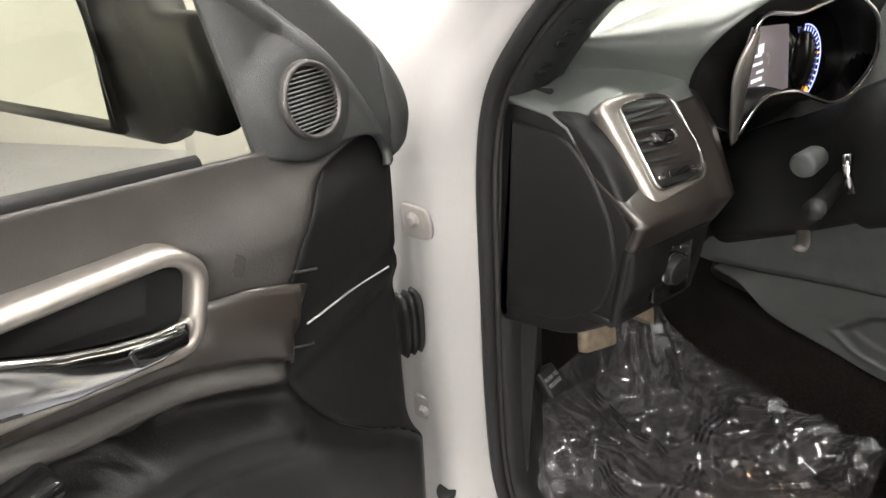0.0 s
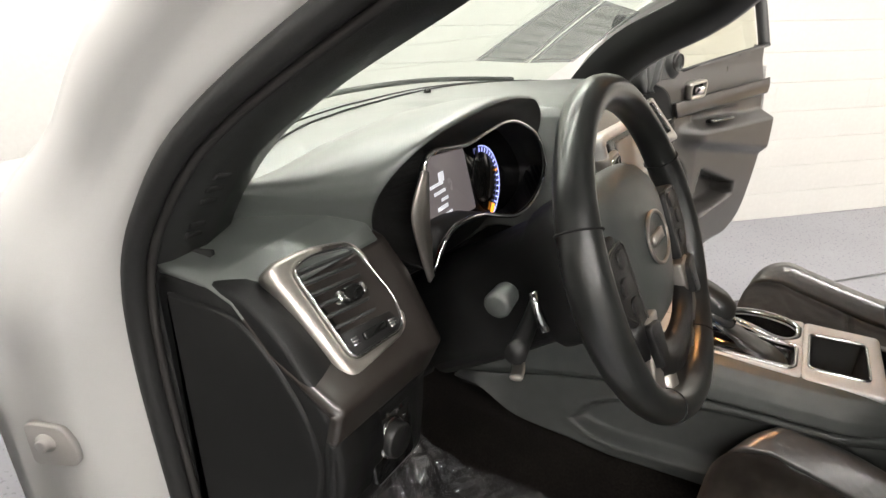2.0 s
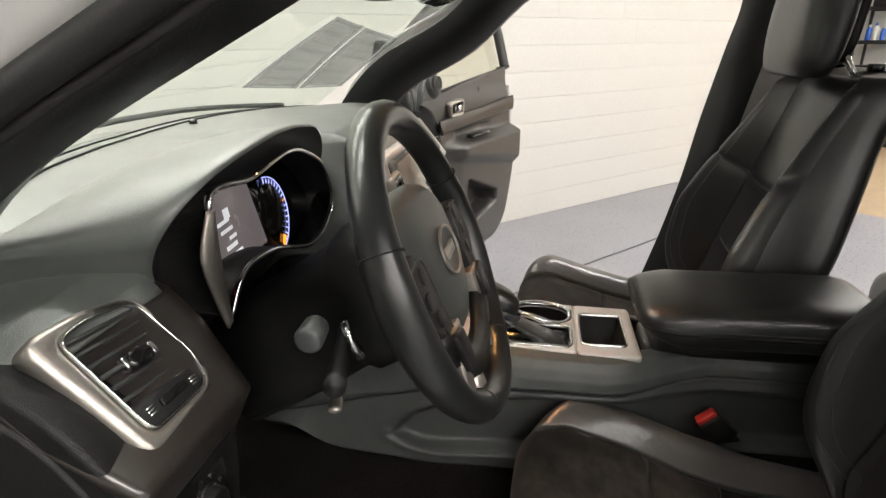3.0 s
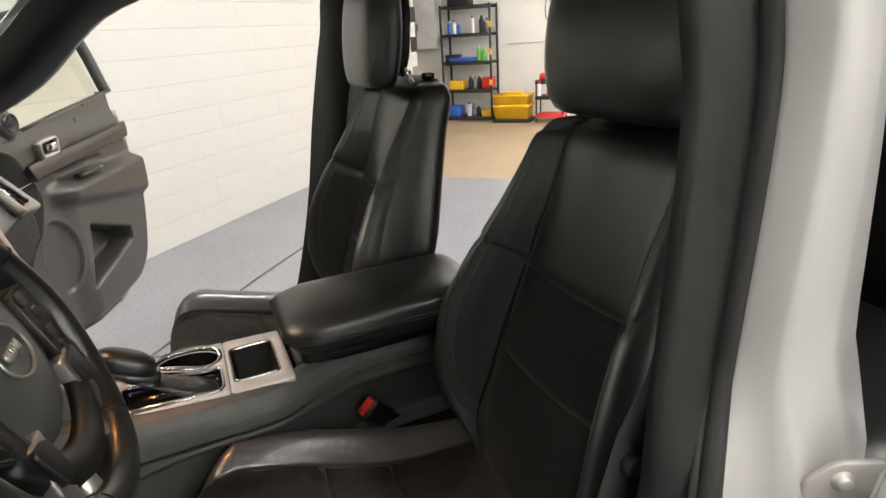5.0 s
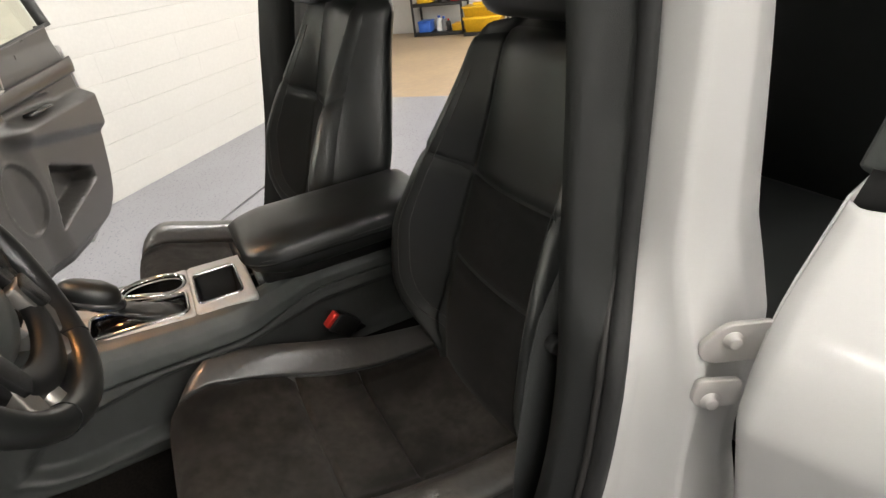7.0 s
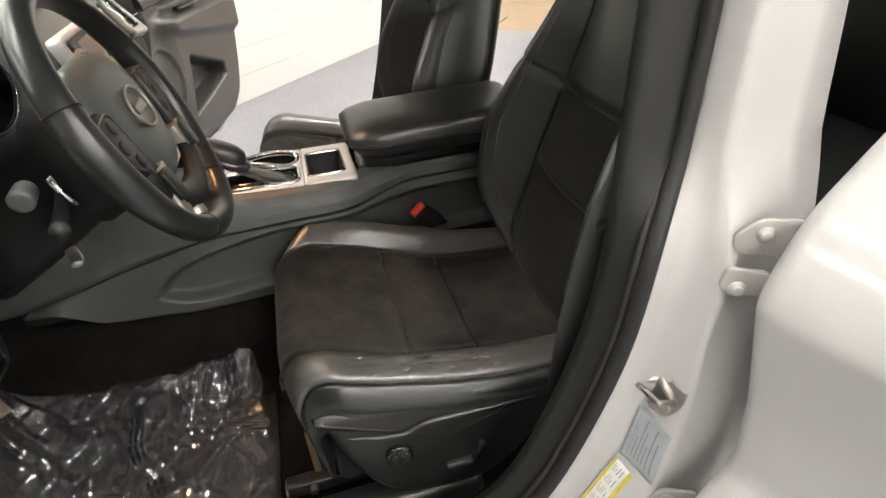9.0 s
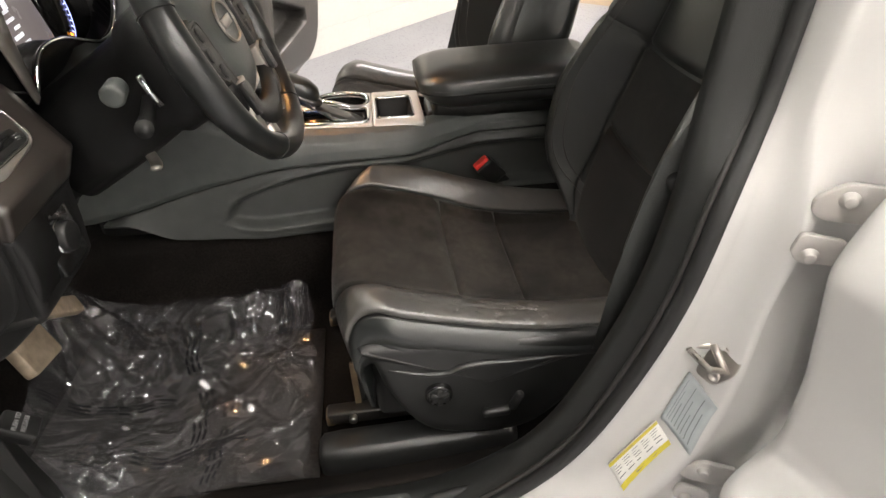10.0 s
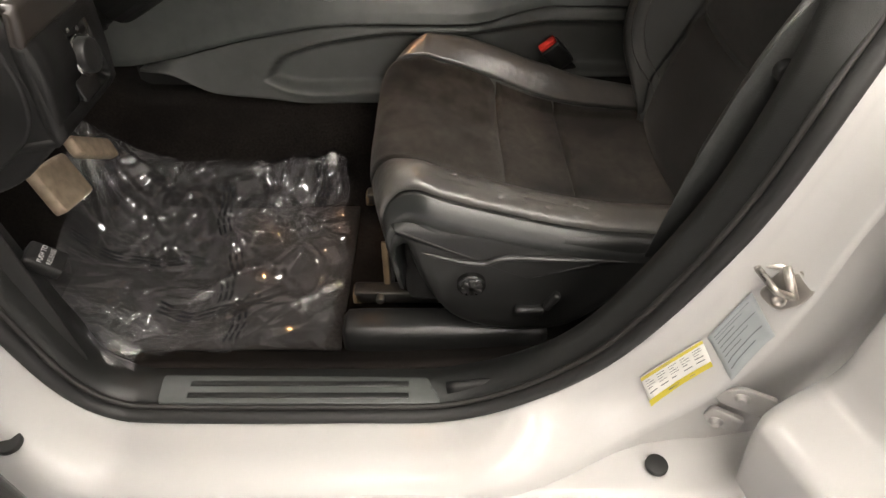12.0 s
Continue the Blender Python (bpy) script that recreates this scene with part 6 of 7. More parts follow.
part("sensor_housing", loft([[Vector((q.x, 0.275 + q.y, z)) for q in ellipse(a, b, 24, 2.6)] for z, a, b in ((1.497, 0.030, 0.022), (1.503, 0.042, 0.034), (1.530, 0.048, 0.042), (1.560, 0.048, 0.044))]), blackplastic, rv, "black sensor housing")
part("stem", tube([(0.0, 0.19, 1.530), (0.0, 0.26, 1.535)], 0.012, 10), blackplastic, rv)

# ---- window sticker on the windscreen ----
def screen_point(x, v):
    return Vector((x, 0.80 - 0.12 * (2 * x / 1.36 / (1 - 0.1 * v)) ** 2 - 0.66 * v, 1.24 + 0.38 * v + 0.03 * math.sin(math.pi * v)))


papermat = glass("thin_grey_paper", (0.74, 0.74, 0.75), 0.0, 0.5)
SHEETS = (((0.185, 0.225), (0.445, 0.18), (0.37, 0.525), (0.185, 0.567)), ((0.455, 0.18), (0.66, 0.16), (0.61, 0.46), (0.38, 0.52)))
printmat = glass("faint_print", (0.86, 0.86, 0.87), 0.0, 0.5)
for A, B, C, D_ in SHEETS:
    stk_ = thing("window_sticker", "grey paper price sheet behind the windscreen glass", "sticker", group="window stickers")

    def on(u, v, k=0.006, q=(A, B, C, D_)):
        lo, hi = Vector(q[0]).lerp(Vector(q[1]), u), Vector(q[3]).lerp(Vector(q[2]), u)
        p = lo.lerp(hi, v)
        return screen_point(p.x, p.y) + Vector((0, -k, -k * 0.7))
    part("paper", sheet(on, 8, 10), papermat, stk_, solid=0.0008)
    for k in range(6):
        part("printed_line", sheet(lambda u, v, k=k: on(0.12 + (0.76 - 0.1 * (k % 3)) * u, 0.14 + 0.13 * k + (0.05 if k % 2 else 0.025) * v, 0.009), 4, 1), printmat, stk_)

# ---- pedals ----
pdl = thing("brake_pedal", "worn brown brake pedal pad on a steel arm", "pedal")
BP = Plane((-0.488, 0.512, 0.732), (0.94, 0.1, -0.30), (0.22, 0.40, 0.88))
part("pad", plate(BP, rounded([(-0.052, -0.038), (0.052, -0.038), (0.050, 0.038), (-0.050, 0.038)], 0.010), -0.008, 0.010, 0.004), pedalmat, pdl, "worn tan pedal pad")
part("arm", tube([BP(0, 0.02, -0.008), BP(0.01, 0.12, -0.04), BP(0.02, 0.25, -0.08)], 0.010, 8), dark, pdl)
acc = thing("accelerator_pedal", "worn tan accelerator pedal", "pedal")
AP = Plane((-0.345, 0.535, 0.70), (0.80, 0.1, -0.55), (0.35, 0.45, 0.82))
part("pad", plate(AP, rounded([(-0.070, -0.014), (0.075, -0.020), (0.078, 0.018), (-0.070, 0.022)], 0.010), -0.008, 0.010, 0.004), pedalmat, acc, "worn tan pad")
part("arm", tube([AP(0, 0.0, -0.008), AP(0.0, 0.1, -0.03), AP(0.0, 0.2, -0.06)], 0.009, 8), dark, acc)
prk = thing("parking_brake_pedal", "black parking brake pedal marked push to release", "pedal")
KP = Plane((-0.648, 0.468, 0.722), (0.95, 0.25, -0.1), (-0.2, 0.62, 0.75))
KP.n = -KP.n if KP.n.y > 0 else KP.n
part("pad", plate(KP, rounded([(-0.022, -0.028), (0.022, -0.028), (0.022, 0.024), (-0.022, 0.024)], 0.005), -0.01, 0.008, 0.003), rubber, prk)
whiteink = mat("white_print", (0.75, 0.75, 0.75), 0.6, vary=0.02)
for txt, dy in (("PUSH TO", 0.005), ("RELEASE", -0.007)):
    cu = bpy.data.curves.new("lettering", "FONT")
    cu.body, cu.size, cu.align_x, cu.align_y = txt, 0.0095, "CENTER", "CENTER"
    tmp = bpy.data.objects.new("lettering", cu)
    me = bpy.data.meshes.new_from_object(tmp)
    bpy.data.objects.remove(tmp)
    for v in me.vertices:
        v.co = KP(v.co.x, v.co.y + dy, 0.0086)
    part("lettering", me, whiteink, prk, "white lettering", flat=True)
part("arm", tube([KP(0, 0, -0.01), KP(0, 0.08, -0.05)], 0.009, 8), dark, prk)

# ---- scuff plate and sill covers ----
sc = thing("scuff_plate", "ribbed black sill scuff plate", "scuff plate")
part("plate", plate(Plane((0, 0, 0.4795), (1, 0, 0), (0, 1, 0)), rounded([(-0.738, -0.105), (-0.688, -0.082), (-0.684, 0.36), (-0.738, 0.355)][::-1], 0.010), -0.006, 0.004, 0.002), softplastic, sc)
for k in range(2):
    part("rib", rbox(0.010, 0.36, 0.003, 0.0014, at=(-0.724 + 0.022 * k, 0.13, 0.484)), blackplastic, sc)
cv2 = thing("sill_end_cover", "black plastic sill end cover", "trim cover")
part("cover", tube(spline([(-0.712, -0.115, 0.478), (-0.710, -0.22, 0.505), (-0.705, -0.32, 0.585), (-0.70, -0.40, 0.72)], 16), 0.022, 10, flat=0.5, up=(1, 0, 0)), blackplastic, cv2)

# ---- floor mat and plastic bag ----
fm = thing("floor_mat", "dark grey carpet floor mat under the plastic", "floor mat")
part("mat", sheet(lambda u, v: Vector((-0.60 + 0.44 * u, 0.08 + 0.52 * v, floor_z(-0.40, 0.08 + 0.52 * v) + 0.012 + 0.004 * math.sin(9 * u + 5 * v))), 16, 16), mat("dark_mat", (0.020, 0.018, 0.017), 0.9, vary=0.3, scale=150, bump=0.5, spec=0.1), fm, solid=0.006)
film = bpy.data.materials.new("clear_plastic_film")
film.use_nodes = True
nt = film.node_tree
nt.nodes.remove(nt.nodes["Principled BSDF"])
tr, gl, df, m1, m2, fr_ = (nt.nodes.new("ShaderNode" + k) for k in ("BsdfTransparent", "BsdfGlossy", "BsdfDiffuse", "MixShader", "MixShader", "LayerWeight"))
tr.inputs[0].default_value = (0.93, 0.93, 0.95, 1)
df.inputs[0].default_value = (0.50, 0.50, 0.53, 1)
gl.inputs["Roughness"].default_value = 0.05
pw_, ad_ = nt.nodes.new("ShaderNodeMath"), nt.nodes.new("ShaderNodeMath")
pw_.operation, ad_.operation = "POWER", "MULTIPLY_ADD"
pw_.inputs[1].default_value, ad_.inputs[1].default_value, ad_.inputs[2].default_value = 3.0, 0.8, 0.085
nt.links.new(fr_.outputs["Facing"], pw_.inputs[0])
nt.links.new(pw_.outputs[0], ad_.inputs[0])
m1.inputs[0].default_value = 0.050
nt.links.new(tr.outputs[0], m1.inputs[1])
nt.links.new(df.outputs[0], m1.inputs[2])
nt.links.new(ad_.outputs[0], m2.inputs[0])
nt.links.new(m1.outputs[0], m2.inputs[1])
nt.links.new(gl.outputs[0], m2.inputs[2])
nt.links.new(m2.outputs[0], nt.nodes["Material Output"].inputs[0])


rnd = random.Random(11)
FOLDS = []
for k in range(38):
    cx, cy, a, l = rnd.random(), rnd.random(), rnd.gauss(-1.0, 0.45), 0.06 + 0.16 * rnd.random()
    if k >= 30:
        cx, cy, a = 0.66 + 0.32 * rnd.random(), 0.20 + 0.65 * rnd.random(), rnd.gauss(-0.7, 0.5)
    elif k % 4 == 0:
        cx, cy, a = 0.72 + 0.28 * rnd.random(), 0.02 + 0.28 * rnd.random(), rnd.gauss(-0.5, 0.4)
    w_ = 0.010 + 0.016 * rnd.random()
    FOLDS.append((cx - l * math.cos(a), cy - l * math.sin(a), cx + l * math.cos(a), cy + l * math.sin(a), w_ * 0.5 * (0.25 + 0.45 * rnd.random()), w_))
FOLDS += [(0.20, 0.10, 0.90, 0.62, 0.0050, 0.022), (0.35, 0.04, 0.80, 0.30, 0.0045, 0.018), (0.62, 0.10, 0.98, 0.40, 0.0050, 0.020), (0.25, 0.92, 0.40, 0.55, 0.0045, 0.020), (0.45, 0.96, 0.52, 0.70, 0.0040, 0.018), (0.99, 0.97, 0.70, 0.70, 0.014, 0.030), (0.97, 0.88, 0.80, 0.60, 0.012, 0.024), (0.95, 0.98, 0.60, 0.88, 0.011, 0.026), (0.88, 0.95, 0.72, 0.80, 0.010, 0.018), (0.18, 0.72, 0.64, 0.06, 0.007, 0.012), (0.58, 0.30, 0.96, 0.03, 0.008, 0.013), (0.10, 0.22, 0.42, 0.06, 0.006, 0.012), (0.55, 0.86, 0.85, 0.62, 0.006, 0.012)]


CREASES = [(rnd.uniform(0, math.pi), rnd.uniform(3.0, 8.0), rnd.random(), rnd.uniform(0.0020, 0.0045)) for k in range(7)]


def crumple(u, v):
    """Flat facets that meet in sharp creases."""
    a, b = u + 0.05 * noise.noise(Vector((u * 2.5, v * 2.5, 7))), v + 0.05 * noise.noise(Vector((u * 2.5, v * 2.5, 9)))
    z = 0.0
    for ang, n, ph, h in CREASES:
        k = (a * math.cos(ang) + b * math.sin(ang)) * n * 0.5 + ph
        z += h * (4 * abs(k - math.floor(k) - 0.5) - 1)
    return z


def bag_point(u, v, lift=0.0):
    """u from the sill to the tunnel, v from the seat to the pedals."""
    x = -0.612 + (0.49 - 0.10 * v) * u + 0.010 * math.sin(9 * v) + 0.006 * math.sin(31 * v + 4 * u)
    y = 0.095 + 0.54 * v + 0.008 * math.sin(9 * u + 1) + 0.006 * math.sin(37 * u) * (1 - v)
    z = floor_z(-0.40, y) + 0.022 + 0.10 * sstep(0.55, 1.0, u) ** 1.5 + 0.015 * u
    z += 0.030 * sstep(0.75, 1, u) * sstep(0.3, 0.0, v)
    z += 0.004 * noise.noise(Vector((x * 3, y * 3, 1))) + crumple(u, v) + 0.036 * sstep(0.72, 1.0, u) * sstep(0.55, 1.0, v)
    for (ax, ay, bx, by, h, w) in FOLDS:
        dx, dy = bx - ax, by - ay
        k = max(0.0, min(1.0, ((u - ax) * dx + (v - ay) * dy) / (dx * dx + dy * dy)))
        q = math.hypot(u - ax - k * dx, v - ay - k * dy) / w
        if q < 1:
            z += h * (1 - q) * (0.25 + 0.75 * math.sin(math.pi * (0.08 + 0.84 * k)))
    return Vector((x, y, z + lift))


bag = thing("plastic_floor_cover", "crumpled clear plastic sheet laid over the driver footwell", "plastic sheet")
part("film", sheet(bag_point, 320, 320), film, bag, "clear crumpled plastic film").visible_shadow = False
ink = mat("dark_grey_print", (0.010, 0.010, 0.012), 0.8, spec=0.1)
for u, v, du, dv in ((0.56, 0.40, -0.30, 0.0), (0.86, 0.44, -0.20, 0.0), (0.50, 0.98, 0.0, -0.46), (0.20, 0.62, 0.0, -0.40), (0.90, 0.08, -0.16, 0.0), (0.30, 0.30, -0.26, 0.0)):
    for row in range(3):
        for k in range(6):
            a0, a1 = k / 6, (k + 0.62 + 0.25 * ((k * 7 + row * 3) % 3) / 2) / 6
            sx, sy = (0.0, 0.020 * row) if du else (0.020 * row, 0.0)
            part("printed_bar", sheet(lambda p, q, u=u + sx, v=v + sy, du=du, dv=dv, a0=a0, a1=a1: bag_point(u + (du * (a0 + (a1 - a0) * p) if du else 0.008 * q), v + (dv * (a0 + (a1 - a0) * p) if dv else 0.008 * q), 0.0012), 3, 1), ink, bag)
# second scrap of film by the kick panel
scrap = thing("plastic_scrap", "crumpled clear plastic scrap by the kick panel", "plastic sheet")
part("film", sheet(lambda u, v: Vector((-0.69 + 0.12 * u, 0.40 + 0.14 * v, 0.50 + 0.08 * v + 0.02 * math.sin(5 * u) + 0.02 * noise.noise(Vector((u * 6, v * 6, 3))))), 30, 30), film, scrap).visible_shadow = False

# ---- kick panel ----
kp = thing("kick_panel", "black plastic kick panel beside the footwell", "trim panel")
part("panel", sheet(lambda u, v: Vector((-0.715 + 0.02 * math.sin(math.pi * v), 0.50 + 0.36 * u, 0.47 + 0.48 * v)), 10, 10), blackplastic, kp, solid=0.008)
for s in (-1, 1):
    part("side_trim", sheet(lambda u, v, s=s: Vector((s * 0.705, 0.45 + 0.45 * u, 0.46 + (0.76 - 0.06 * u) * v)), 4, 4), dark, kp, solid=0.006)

# ---- seat belt along the pillar ----
webmat = mat("grey_webbing", (0.040, 0.042, 0.041), 0.55, vary=0.25, scale=400, bump=0.4, bscale=1200)
sb = thing("seat_belt", "black seat belt webbing hanging along the pillar", "seat belt")
part("webbing", loft([[Vector((-0.655, a, z)), Vector((-0.655, b, z))] for a, b, z in ((-0.52, -0.57, 1.45), (-0.500, -0.548, 1.30), (-0.502, -0.535, 1.20), (-0.482, -0.520, 1.13), (-0.448, -0.503, 1.07), (-0.427, -0.484, 1.0), (-0.405, -0.455, 0.88), (-0.39, -0.43, 0.74))], closed=False, cap=False), webmat, sb, solid=0.0015)
part("anchor_bolt", cyl(0.012, 0.016, 16, m=Matrix.Translation((-0.662, -0.464, 1.03)) @ Matrix.Rotation(radians(90), 4, "Y"), bevel=0.003), dark, sb)

# ---- striker, labels and plugs on the pillar ----
BODY = BVHTree.FromPolygons([v.co for v in driver_frame.vertices], [tuple(p.vertices) for p in driver_frame.polygons])


def sill_z(x, y):
    """Top of the white sill at that place."""
    hit = BODY.ray_cast(Vector((x, y, 0.80)), Vector((0, 0, -1)))
    return hit[0].z if hit[0] else 0.46


def pillar_x(y, z):
    """Outermost face of the white pillar at that place."""
    hit = BODY.ray_cast(Vector((-1.5, y, z)), Vector((1, 0, 0)))
    return hit[0].x if hit[0] else -0.757


def decal(name, label, corners, material, lift=0.003, bars=()):
    t = thing(name, label, "label")
    A, B, C, D_ = [Vector((0, y, z)) for y, z in corners]

    def at(u, v, k=0.0):
        p = A.lerp(B, u).lerp(D_.lerp(C, u), v)
        return Vector((pillar_x(p.y, p.z) - lift - k, p.y, p.z))
    part("sheet", sheet(lambda u, v: at(u, v), 10, 8), material, t, solid=0.0006)
    for u0, u1, v0, v1, mt in bars:
        part("printed_bar", sheet(lambda u, v, a=u0, b=u1, c=v0, d=v1: at(a + (b - a) * u, c + (d - c) * v, 0.0012), 6, 2), mt, t)
    return t


sk = thing("door_striker", "steel door striker bolted to the pillar", "striker")
SKC = Vector((pillar_x(-0.522, 0.810), -0.522, 0.810))
SKP = Plane(SKC, (-0.80, -0.58, -0.10), (0.16, -0.38, 0.91))
base = part("base", plate(SKP, rounded([(-0.020, -0.036), (0.010, -0.040), (0.026, -0.014), (0.026, 0.012), (0.010, 0.036), (-0.016, 0.036)], 0.010), -0.008, 0.005, 0.002), steel, sk, "grey steel striker base")
tip_a, tip_b = SKC + Vector((0.024, 0.040, 0.008)), SKC + Vector((-0.020, 0.030, 0.005))
part("loop", tube(spline([SKP(-0.014, 0.012, 0.002), SKP(-0.014, 0.012, 0.002).lerp(tip_a, 0.5), SKP(-0.014, 0.012, 0.002).lerp(tip_a, 0.92), tip_a.lerp(tip_b, 0.12), tip_a.lerp(tip_b, 0.5), tip_a.lerp(tip_b, 0.88), SKP(0.014, -0.012, 0.002).lerp(tip_b, 0.92), SKP(0.014, -0.012, 0.002).lerp(tip_b, 0.5), SKP(0.014, -0.012, 0.002)], 40), 0.0046, 10), steel, sk, "steel striker loop")
part("cross_bar", tube([SKP(-0.016, 0.014, 0.006), SKP(0.016, -0.014, 0.006)], 0.0055, 10), steel, sk, "steel foot of the loop")
for q in (0.024, -0.026):
    part("screw", loft([[SKP(0.004 + p.x, q + p.y, c) for p in ellipse(r, r, 18)] for r, c in ((0.0085, 0.004), (0.0085, 0.0065), (0.005, 0.0075), (0.0035, 0.0055))]), steel, sk, "recessed screw head")


white = mat("white_paper", (0.72, 0.71, 0.69), 0.5, vary=0.03)
yellow = mat("yellow_print", (0.56, 0.47, 0.05), 0.5, vary=0.06)
greylab = mat("grey_label", (0.34, 0.37, 0.38), 0.45, vary=0.05)
inkgrey = mat("grey_print", (0.16, 0.17, 0.18), 0.6)
rowsb = [(0.0, 1.0, 0.0, 0.15, yellow), (0.0, 1.0, 0.85, 1.0, yellow)]
rowsb += [(0.05 + 0.19 * c, 0.05 + 0.19 * c + 0.13 * (1 if (c + r) % 3 else 0.6), 0.245 + 0.115 * r, 0.272 + 0.115 * r, inkgrey) for r in range(5) for c in range(5)]
rowsb += [(0.25, 0.75, 0.06, 0.11, inkgrey), (0.25, 0.75, 0.89, 0.94, inkgrey)]
decal("tyre_label", "white and yellow tyre pressure label on the pillar", ((-0.398, 0.585), (-0.459, 0.680), (-0.483, 0.640), (-0.424, 0.534)), white, 0.005, rowsb)
decal("certification_label", "grey certification label on the pillar", ((-0.466, 0.683), (-0.490, 0.778), (-0.524, 0.733), (-0.504, 0.634)), greylab, 0.004, [(0.1, 0.9 - 0.2 * (k % 3), 0.125 + 0.1 * k, 0.145 + 0.1 * k, inkgrey) for k in range(8)])
for y in (0.500, -0.436):
    pg = thing("sill_plug", "dark rubber drain plug in the white sill", "plug", Matrix.Translation((-0.832 if y < 0 else -0.842, y, 0.4615 if y < 0 else sill_z(-0.842, y))), group="sill plugs")
    part("disc", cyl(0.017, 0.010, 24, bevel=0.002), rubber, pg)
# ---- back of the garage ----
blackshelf = mat("black_shelf_plastic", (0.02, 0.02, 0.021), 0.5, vary=0.2)
COL = {}


def plain(name, col, rough=0.45):
    if name not in COL:
        COL[name] = mat(name, col, rough, vary=0.08)
    return COL[name]


sh_ = thing("storage_shelf", "black five tier plastic storage shelf against the white wall", "shelf", ROOM @ Matrix.Translation((8.85, -2.48, 0)))
TIERS = (0.03, 0.48, 0.93, 1.37, 1.80)
for z in TIERS:
    part("tier", joined([rbox(0.42, 0.86, 0.012, 0.003, at=(0.21, 0, z + 0.020)), rbox(0.02, 0.86, 0.05, 0.004, at=(0.01, 0, z)), rbox(0.02, 0.86, 0.05, 0.004, at=(0.41, 0, z))]), blackshelf, sh_, "black shelf tier")
for a in (0.012, 0.408):
    for b in (-0.42, 0.42):
        part("post", rbox(0.035, 0.035, 1.84, 0.006, at=(a, b, 0.92)), blackshelf, sh_, "black shelf post")
for z in (0.62, 1.10, 1.52):
    part("clip", rbox(0.012, 0.05, 0.09, 0.004, at=(-0.012, 0.42, z)), plain("yellow_plastic", (0.75, 0.45, 0.02)), sh_, "yellow clip on the post")


def bottle(e, s, z, r, h, col, cap, name="bottle", label="", neck=0.35):
    bt_ = thing(name, label or (col[0].replace("_", " ") + " bottle on the garage shelf"), "bottle", ROOM @ Matrix.Translation((e, s, z)))
    body_ = part("body", loft([[Vector((p.x, p.y, q)) for p in ellipse(k, k, 14)] for q, k in ((0, r * 0.95), (0.01, r), (h * 0.66, r), (h * 0.78, r * 0.8), (h * 0.84, r * neck), (h * 0.88, r * neck))]), plain(*col), bt_)
    part("cap", cyl(r * neck * 1.3, h * 0.14, 12, m=Matrix.Translation((0, 0, h * 0.93))), plain(*cap), bt_)
    return bt_


def box_(e, s, z, a, b, c, col, label, name="storage_box"):
    bx = thing(name, label, "box", ROOM @ Matrix.Translation((e, s, z)))
    part("body", rbox(a, b, c, 0.012, at=(0, 0, c / 2)), plain(*col), bx)
    part("lid", rbox(a + 0.015, b + 0.015, 0.03, 0.008, at=(0, 0, c)), plain(*col), bx)
    return bx


WHITE, BLUE, RED, GREEN, BLACK, YEL, GREY = ("white_plastic", (0.7, 0.7, 0.68)), ("blue_plastic", (0.03, 0.12, 0.5)), ("bright_red_plastic", (0.6, 0.02, 0.02)), ("green_plastic", (0.15, 0.5, 0.08)), ("black_plastic", (0.015, 0.015, 0.016)), ("yellow_plastic", (0.75, 0.45, 0.02)), ("grey_plastic", (0.2, 0.2, 0.21))
T = [z + 0.027 for z in TIERS]
for s, r, h, c, k in ((-2.80, 0.035, 0.20, BLUE, WHITE), (-2.72, 0.035, 0.22, WHITE, BLUE), (-2.63, 0.03, 0.18, BLUE, WHITE), (-2.40, 0.035, 0.27, WHITE, RED), (-2.24, 0.045, 0.26, BLACK, BLACK), (-2.15, 0.04, 0.22, GREY, BLACK)):
    bottle(9.0, s, T[3], r, h, c, k)
for s, r, h, c, k in ((-2.30, 0.035, 0.24, GREEN, WHITE), (-2.22, 0.035, 0.20, GREEN, GREEN), (-2.14, 0.03, 0.17, WHITE, RED)):
    bottle(9.0, s, T[2], r, h, c, k)
for s, r, h, c, k in ((-2.46, 0.04, 0.22, BLACK, RED), (-2.38, 0.035, 0.20, GREY, BLACK), (-2.31, 0.035, 0.24, BLACK, WHITE), (-2.24, 0.03, 0.18, RED, BLACK)):
    bottle(9.0, s, T[1], r, h, c, k)
for s, r, h, c, k in ((-2.50, 0.05, 0.24, WHITE, BLUE), (-2.42, 0.045, 0.22, GREY, BLUE), (-2.34, 0.04, 0.18, BLACK, RED)):
    bottle(9.0, s, T[0], r, h, c, k)
box_(9.02, -2.58, T[2], 0.30, 0.40, 0.045, BLUE, "flat blue cloth stack on the shelf", "cloth_stack")
box_(9.02, -2.76, T[2], 0.26, 0.20, 0.10, BLACK, "small black box on the shelf")
box_(9.02, -2.70, T[1], 0.26, 0.24, 0.13, YEL, "yellow and black tool case on the shelf", "tool_case")
box_(9.02, -2.15, T[1], 0.24, 0.16, 0.17, RED, "open red plastic bin on the shelf", "plastic_bin")
box_(9.02, -2.15, T[0], 0.26, 0.20, 0.09, YEL, "low yellow case on the bottom shelf", "tool_case")
box_(9.02, -2.74, T[0], 0.26, 0.20, 0.16, BLUE, "blue bag on the bottom shelf", "bag")
box_(9.02, -2.60, T[4], 0.30, 0.36, 0.20, BLACK, "black box on the top shelf")
yb = thing("yellow_tote", "two stacked yellow plastic totes on a dark base", "tote", ROOM @ Matrix.Translation((8.80, -1.67, 0)))
part("base", rbox(0.40, 0.62, 0.06, 0.01, at=(0, 0, 0.03)), plain(*BLACK), yb)
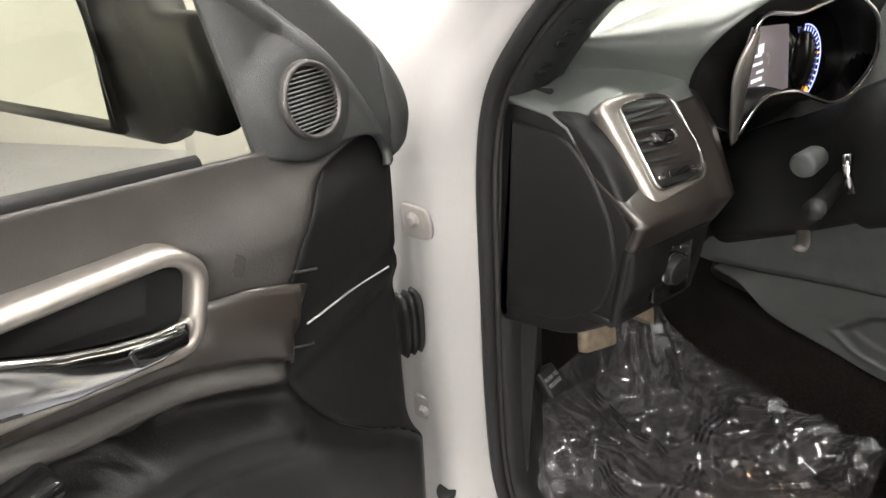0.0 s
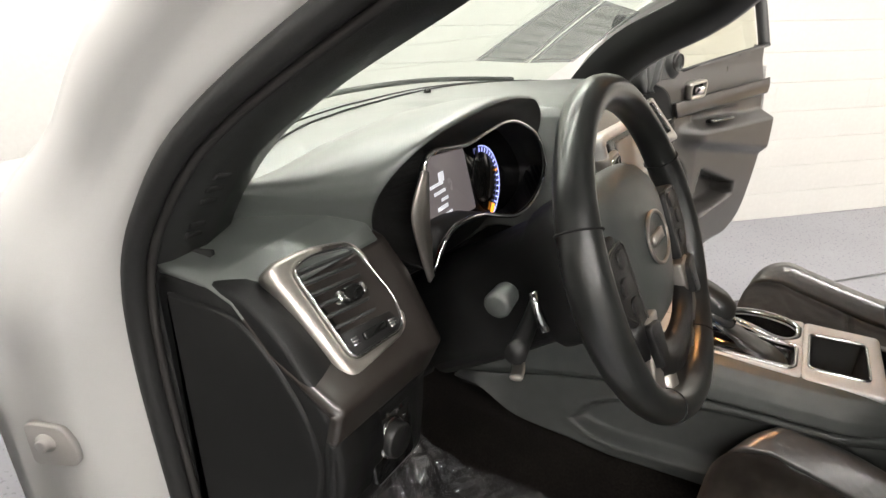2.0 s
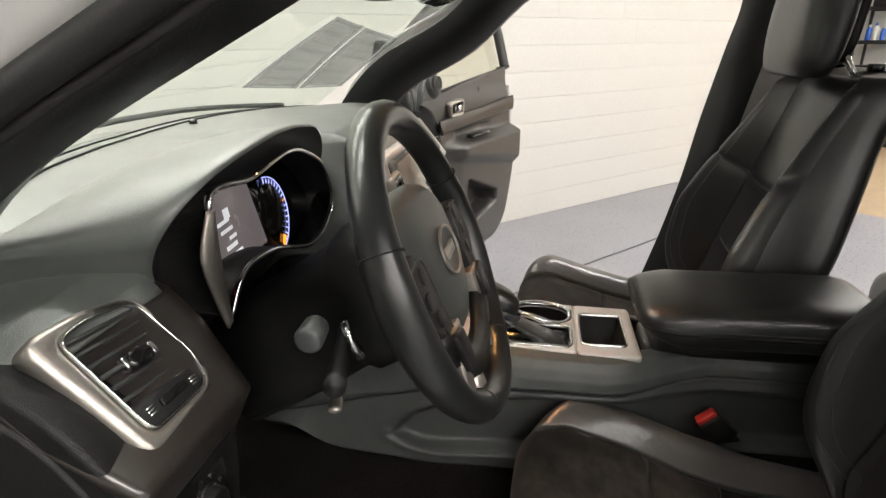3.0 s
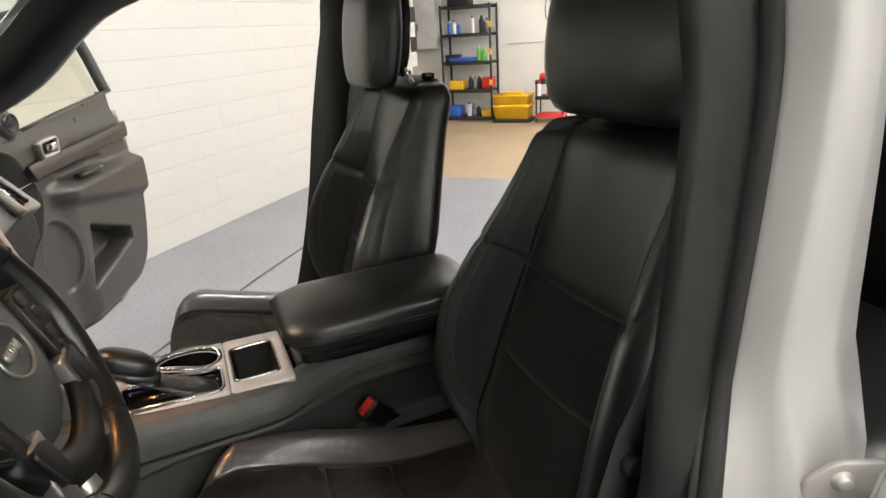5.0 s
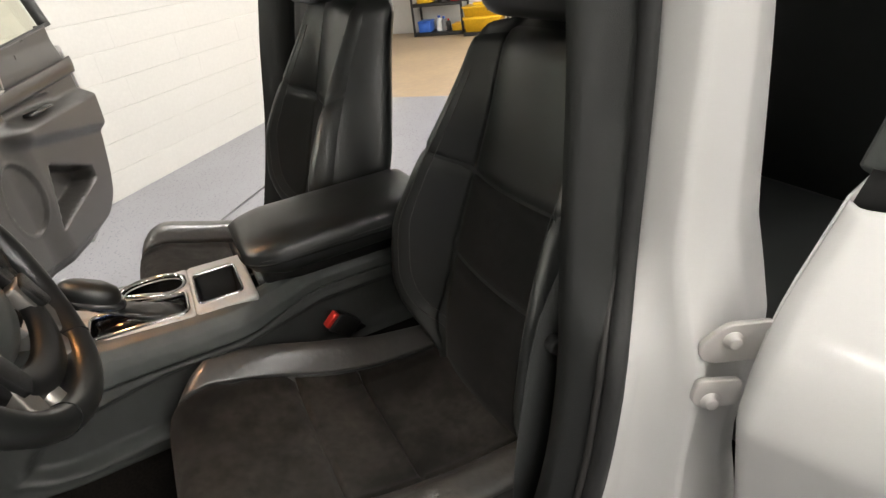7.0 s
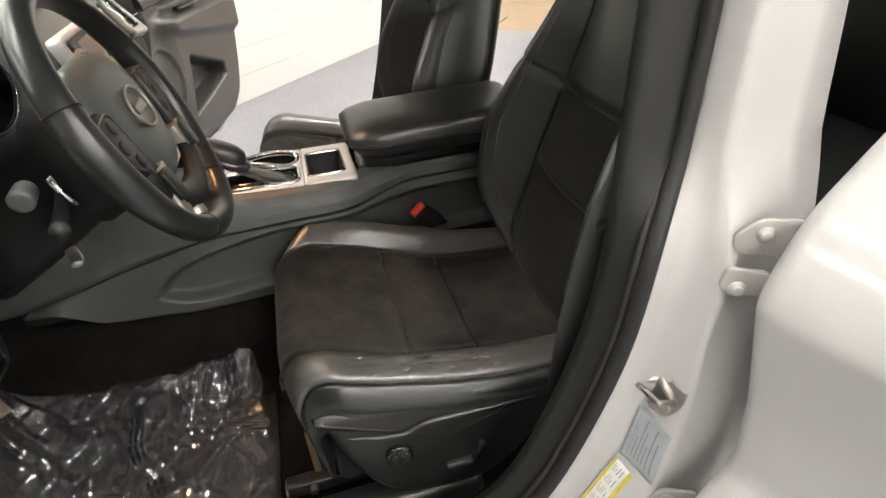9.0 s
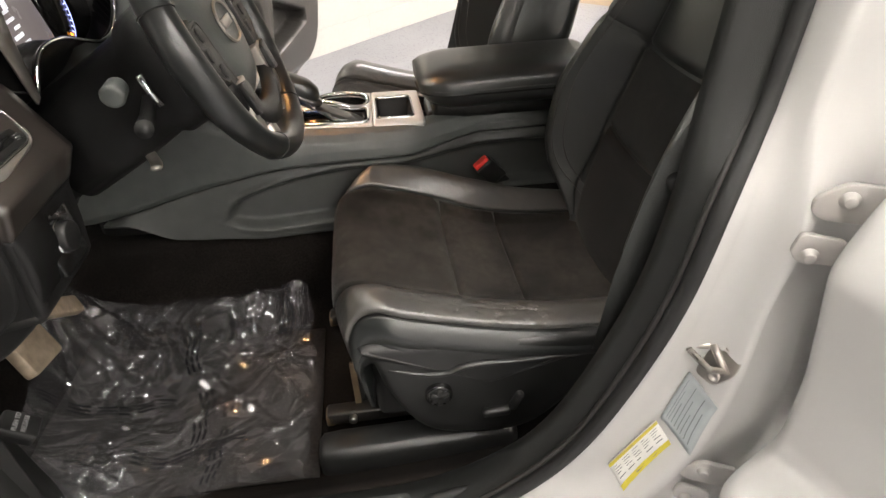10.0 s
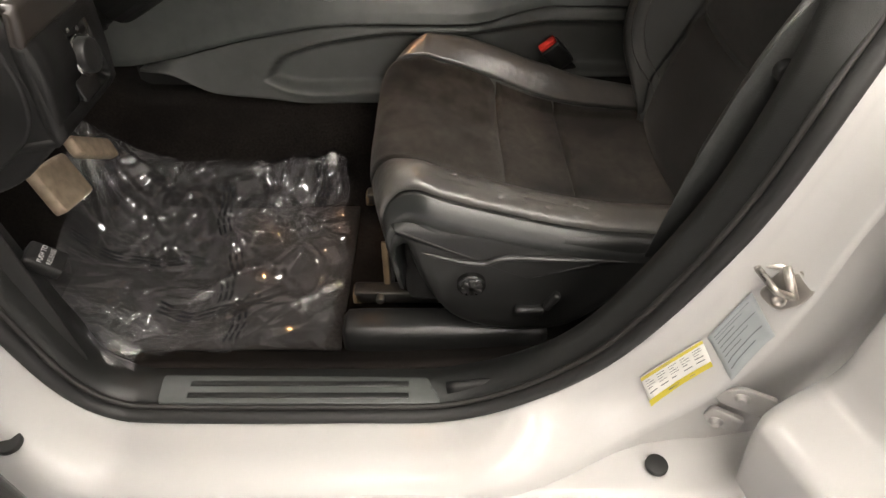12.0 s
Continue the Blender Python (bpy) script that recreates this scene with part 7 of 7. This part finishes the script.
for z, h in ((0.06, 0.22), (0.285, 0.15)):
    tt = part("tote", loft([[Vector((p[0] * k, p[1] * k, z + q)) for p in rounded([(-0.2, -0.30), (0.2, -0.30), (0.2, 0.30), (-0.2, 0.30)], 0.03)] for q, k in ((0, 0.92), (h * 0.8, 0.97), (h * 0.82, 1.02), (h, 1.03))]), plain(*YEL), yb, "yellow tote")
part("lid_handle", rbox(0.10, 0.34, 0.05, 0.015, at=(0, 0, 0.45)), plain(*YEL), yb)
ct = thing("tool_cart", "dark utility cart hung with spray bottles", "cart", ROOM @ Matrix.Translation((8.80, -1.05, 0)))
for a in (-0.16, 0.16):
    for b in (-0.21, 0.21):
        part("post", rbox(0.025, 0.025, 0.60, 0.004, at=(a, b, 0.36)), plain(*BLACK), ct)
        part("caster", cyl(0.03, 0.02, 14, m=Matrix.Translation((a, b, 0.03)) @ Matrix.Rotation(radians(90), 4, "X")), plain(*BLACK), ct)
for z, c in ((0.10, RED), (0.38, BLACK), (0.62, BLACK)):
    part("tray", rbox(0.36, 0.46, 0.05, 0.01, at=(0, 0, z)), plain(*c), ct)
part("cloth", rbox(0.2, 0.26, 0.10, 0.04, 3, at=(-0.02, -0.05, 0.70)), plain(*RED), ct, "folded red cloth")
for s, c in ((-1.20, WHITE), (-1.05, RED), (-0.90, WHITE)):
    bottle(8.58, s, 0.42, 0.035, 0.22, c, WHITE if c is RED else RED, "spray_bottle", "spray bottle hanging on the cart rail", 0.5)
cb = thing("wall_cabinet", "grey and white wall cabinet on the back wall", "cabinet", ROOM @ Matrix.Translation((9.17, -3.40, 1.18)))
part("body", rbox(0.34, 0.71, 0.95, 0.006, at=(0, 0, 0.475)), plain("cabinet_white", (0.62, 0.62, 0.62)), cb)
part("cabinet_door", rbox(0.02, 0.35, 0.93, 0.004, at=(-0.182, -0.178, 0.475)), plain("cabinet_grey", (0.12, 0.12, 0.13)), cb, "dark grey cabinet door")
dr = part("cabinet_door", rbox(0.02, 0.35, 0.93, 0.004, at=(-0.182, 0.178, 0.475)), plain("cabinet_white", (0.62, 0.62, 0.62)), cb, "white cabinet door")
part("handle", rbox(0.02, 0.015, 0.12, 0.004, at=(-0.20, 0.03, 0.35)), plain(*BLACK), dr)
part("wall_rail", rbox(0.02, 1.05, 0.02, 0.003), plain("rail_grey", (0.5, 0.5, 0.5)), wall_back, "thin ledge along the wall").location = (BACK_E - 0.01, -1.37, 1.2)

cbl = thing("floor_cable", "thin dark cable lying along the floor", "cable")
pts = [ROOM @ Vector((0.6 + 0.55 * k, -1.55 - 0.045 * k + 0.012 * math.sin(k * 1.7), 0.006)) for k in range(10)]
part("cord", tube(spline(pts, 60), 0.006, 6), plain("dark_cord", (0.12, 0.12, 0.12)), cbl)

hc = thing("hanging_cable", "thin grey cable hanging on the back wall", "cable")
part("cord", tube(spline([ROOM @ Vector((BACK_E - 0.015, q, z)) for q, z in ((-1.22, 3.1), (-1.23, 2.0), (-1.15, 1.72), (-1.19, 1.52), (-1.26, 1.60), (-1.25, 1.9))], 40), 0.012, 8), plain("grey_cord", (0.3, 0.3, 0.3)), hc)

# ---- blocks of the side wall ----
Y0, Y1, ZB = -0.004, 0.0025, 0.0989
prof = [(Y0, -ZB), (Y1 - 0.003, -ZB), (Y1, -ZB + 0.0025), (Y1, ZB - 0.0025), (Y1 - 0.003, ZB), (Y0, ZB)]
blk = loft([[Vector((x, a, b)) for a, b in prof] for x in (-0.2, 0.2)])
smooth(blk, False)
blk.materials.append(blockwall)
for r in range(11):
    for c in range(21):
        ob = bpy.data.objects.new("block", blk)
        scene.collection.objects.link(ob)
        ob.parent = wall_side
        ob.location = (-0.9 + 0.4 * c + 0.2 * (r % 2), WALL_S + 0.0015 + 0.0004 * math.sin(r * 7.1 + c * 3.3), 0.10 + 0.2 * r)
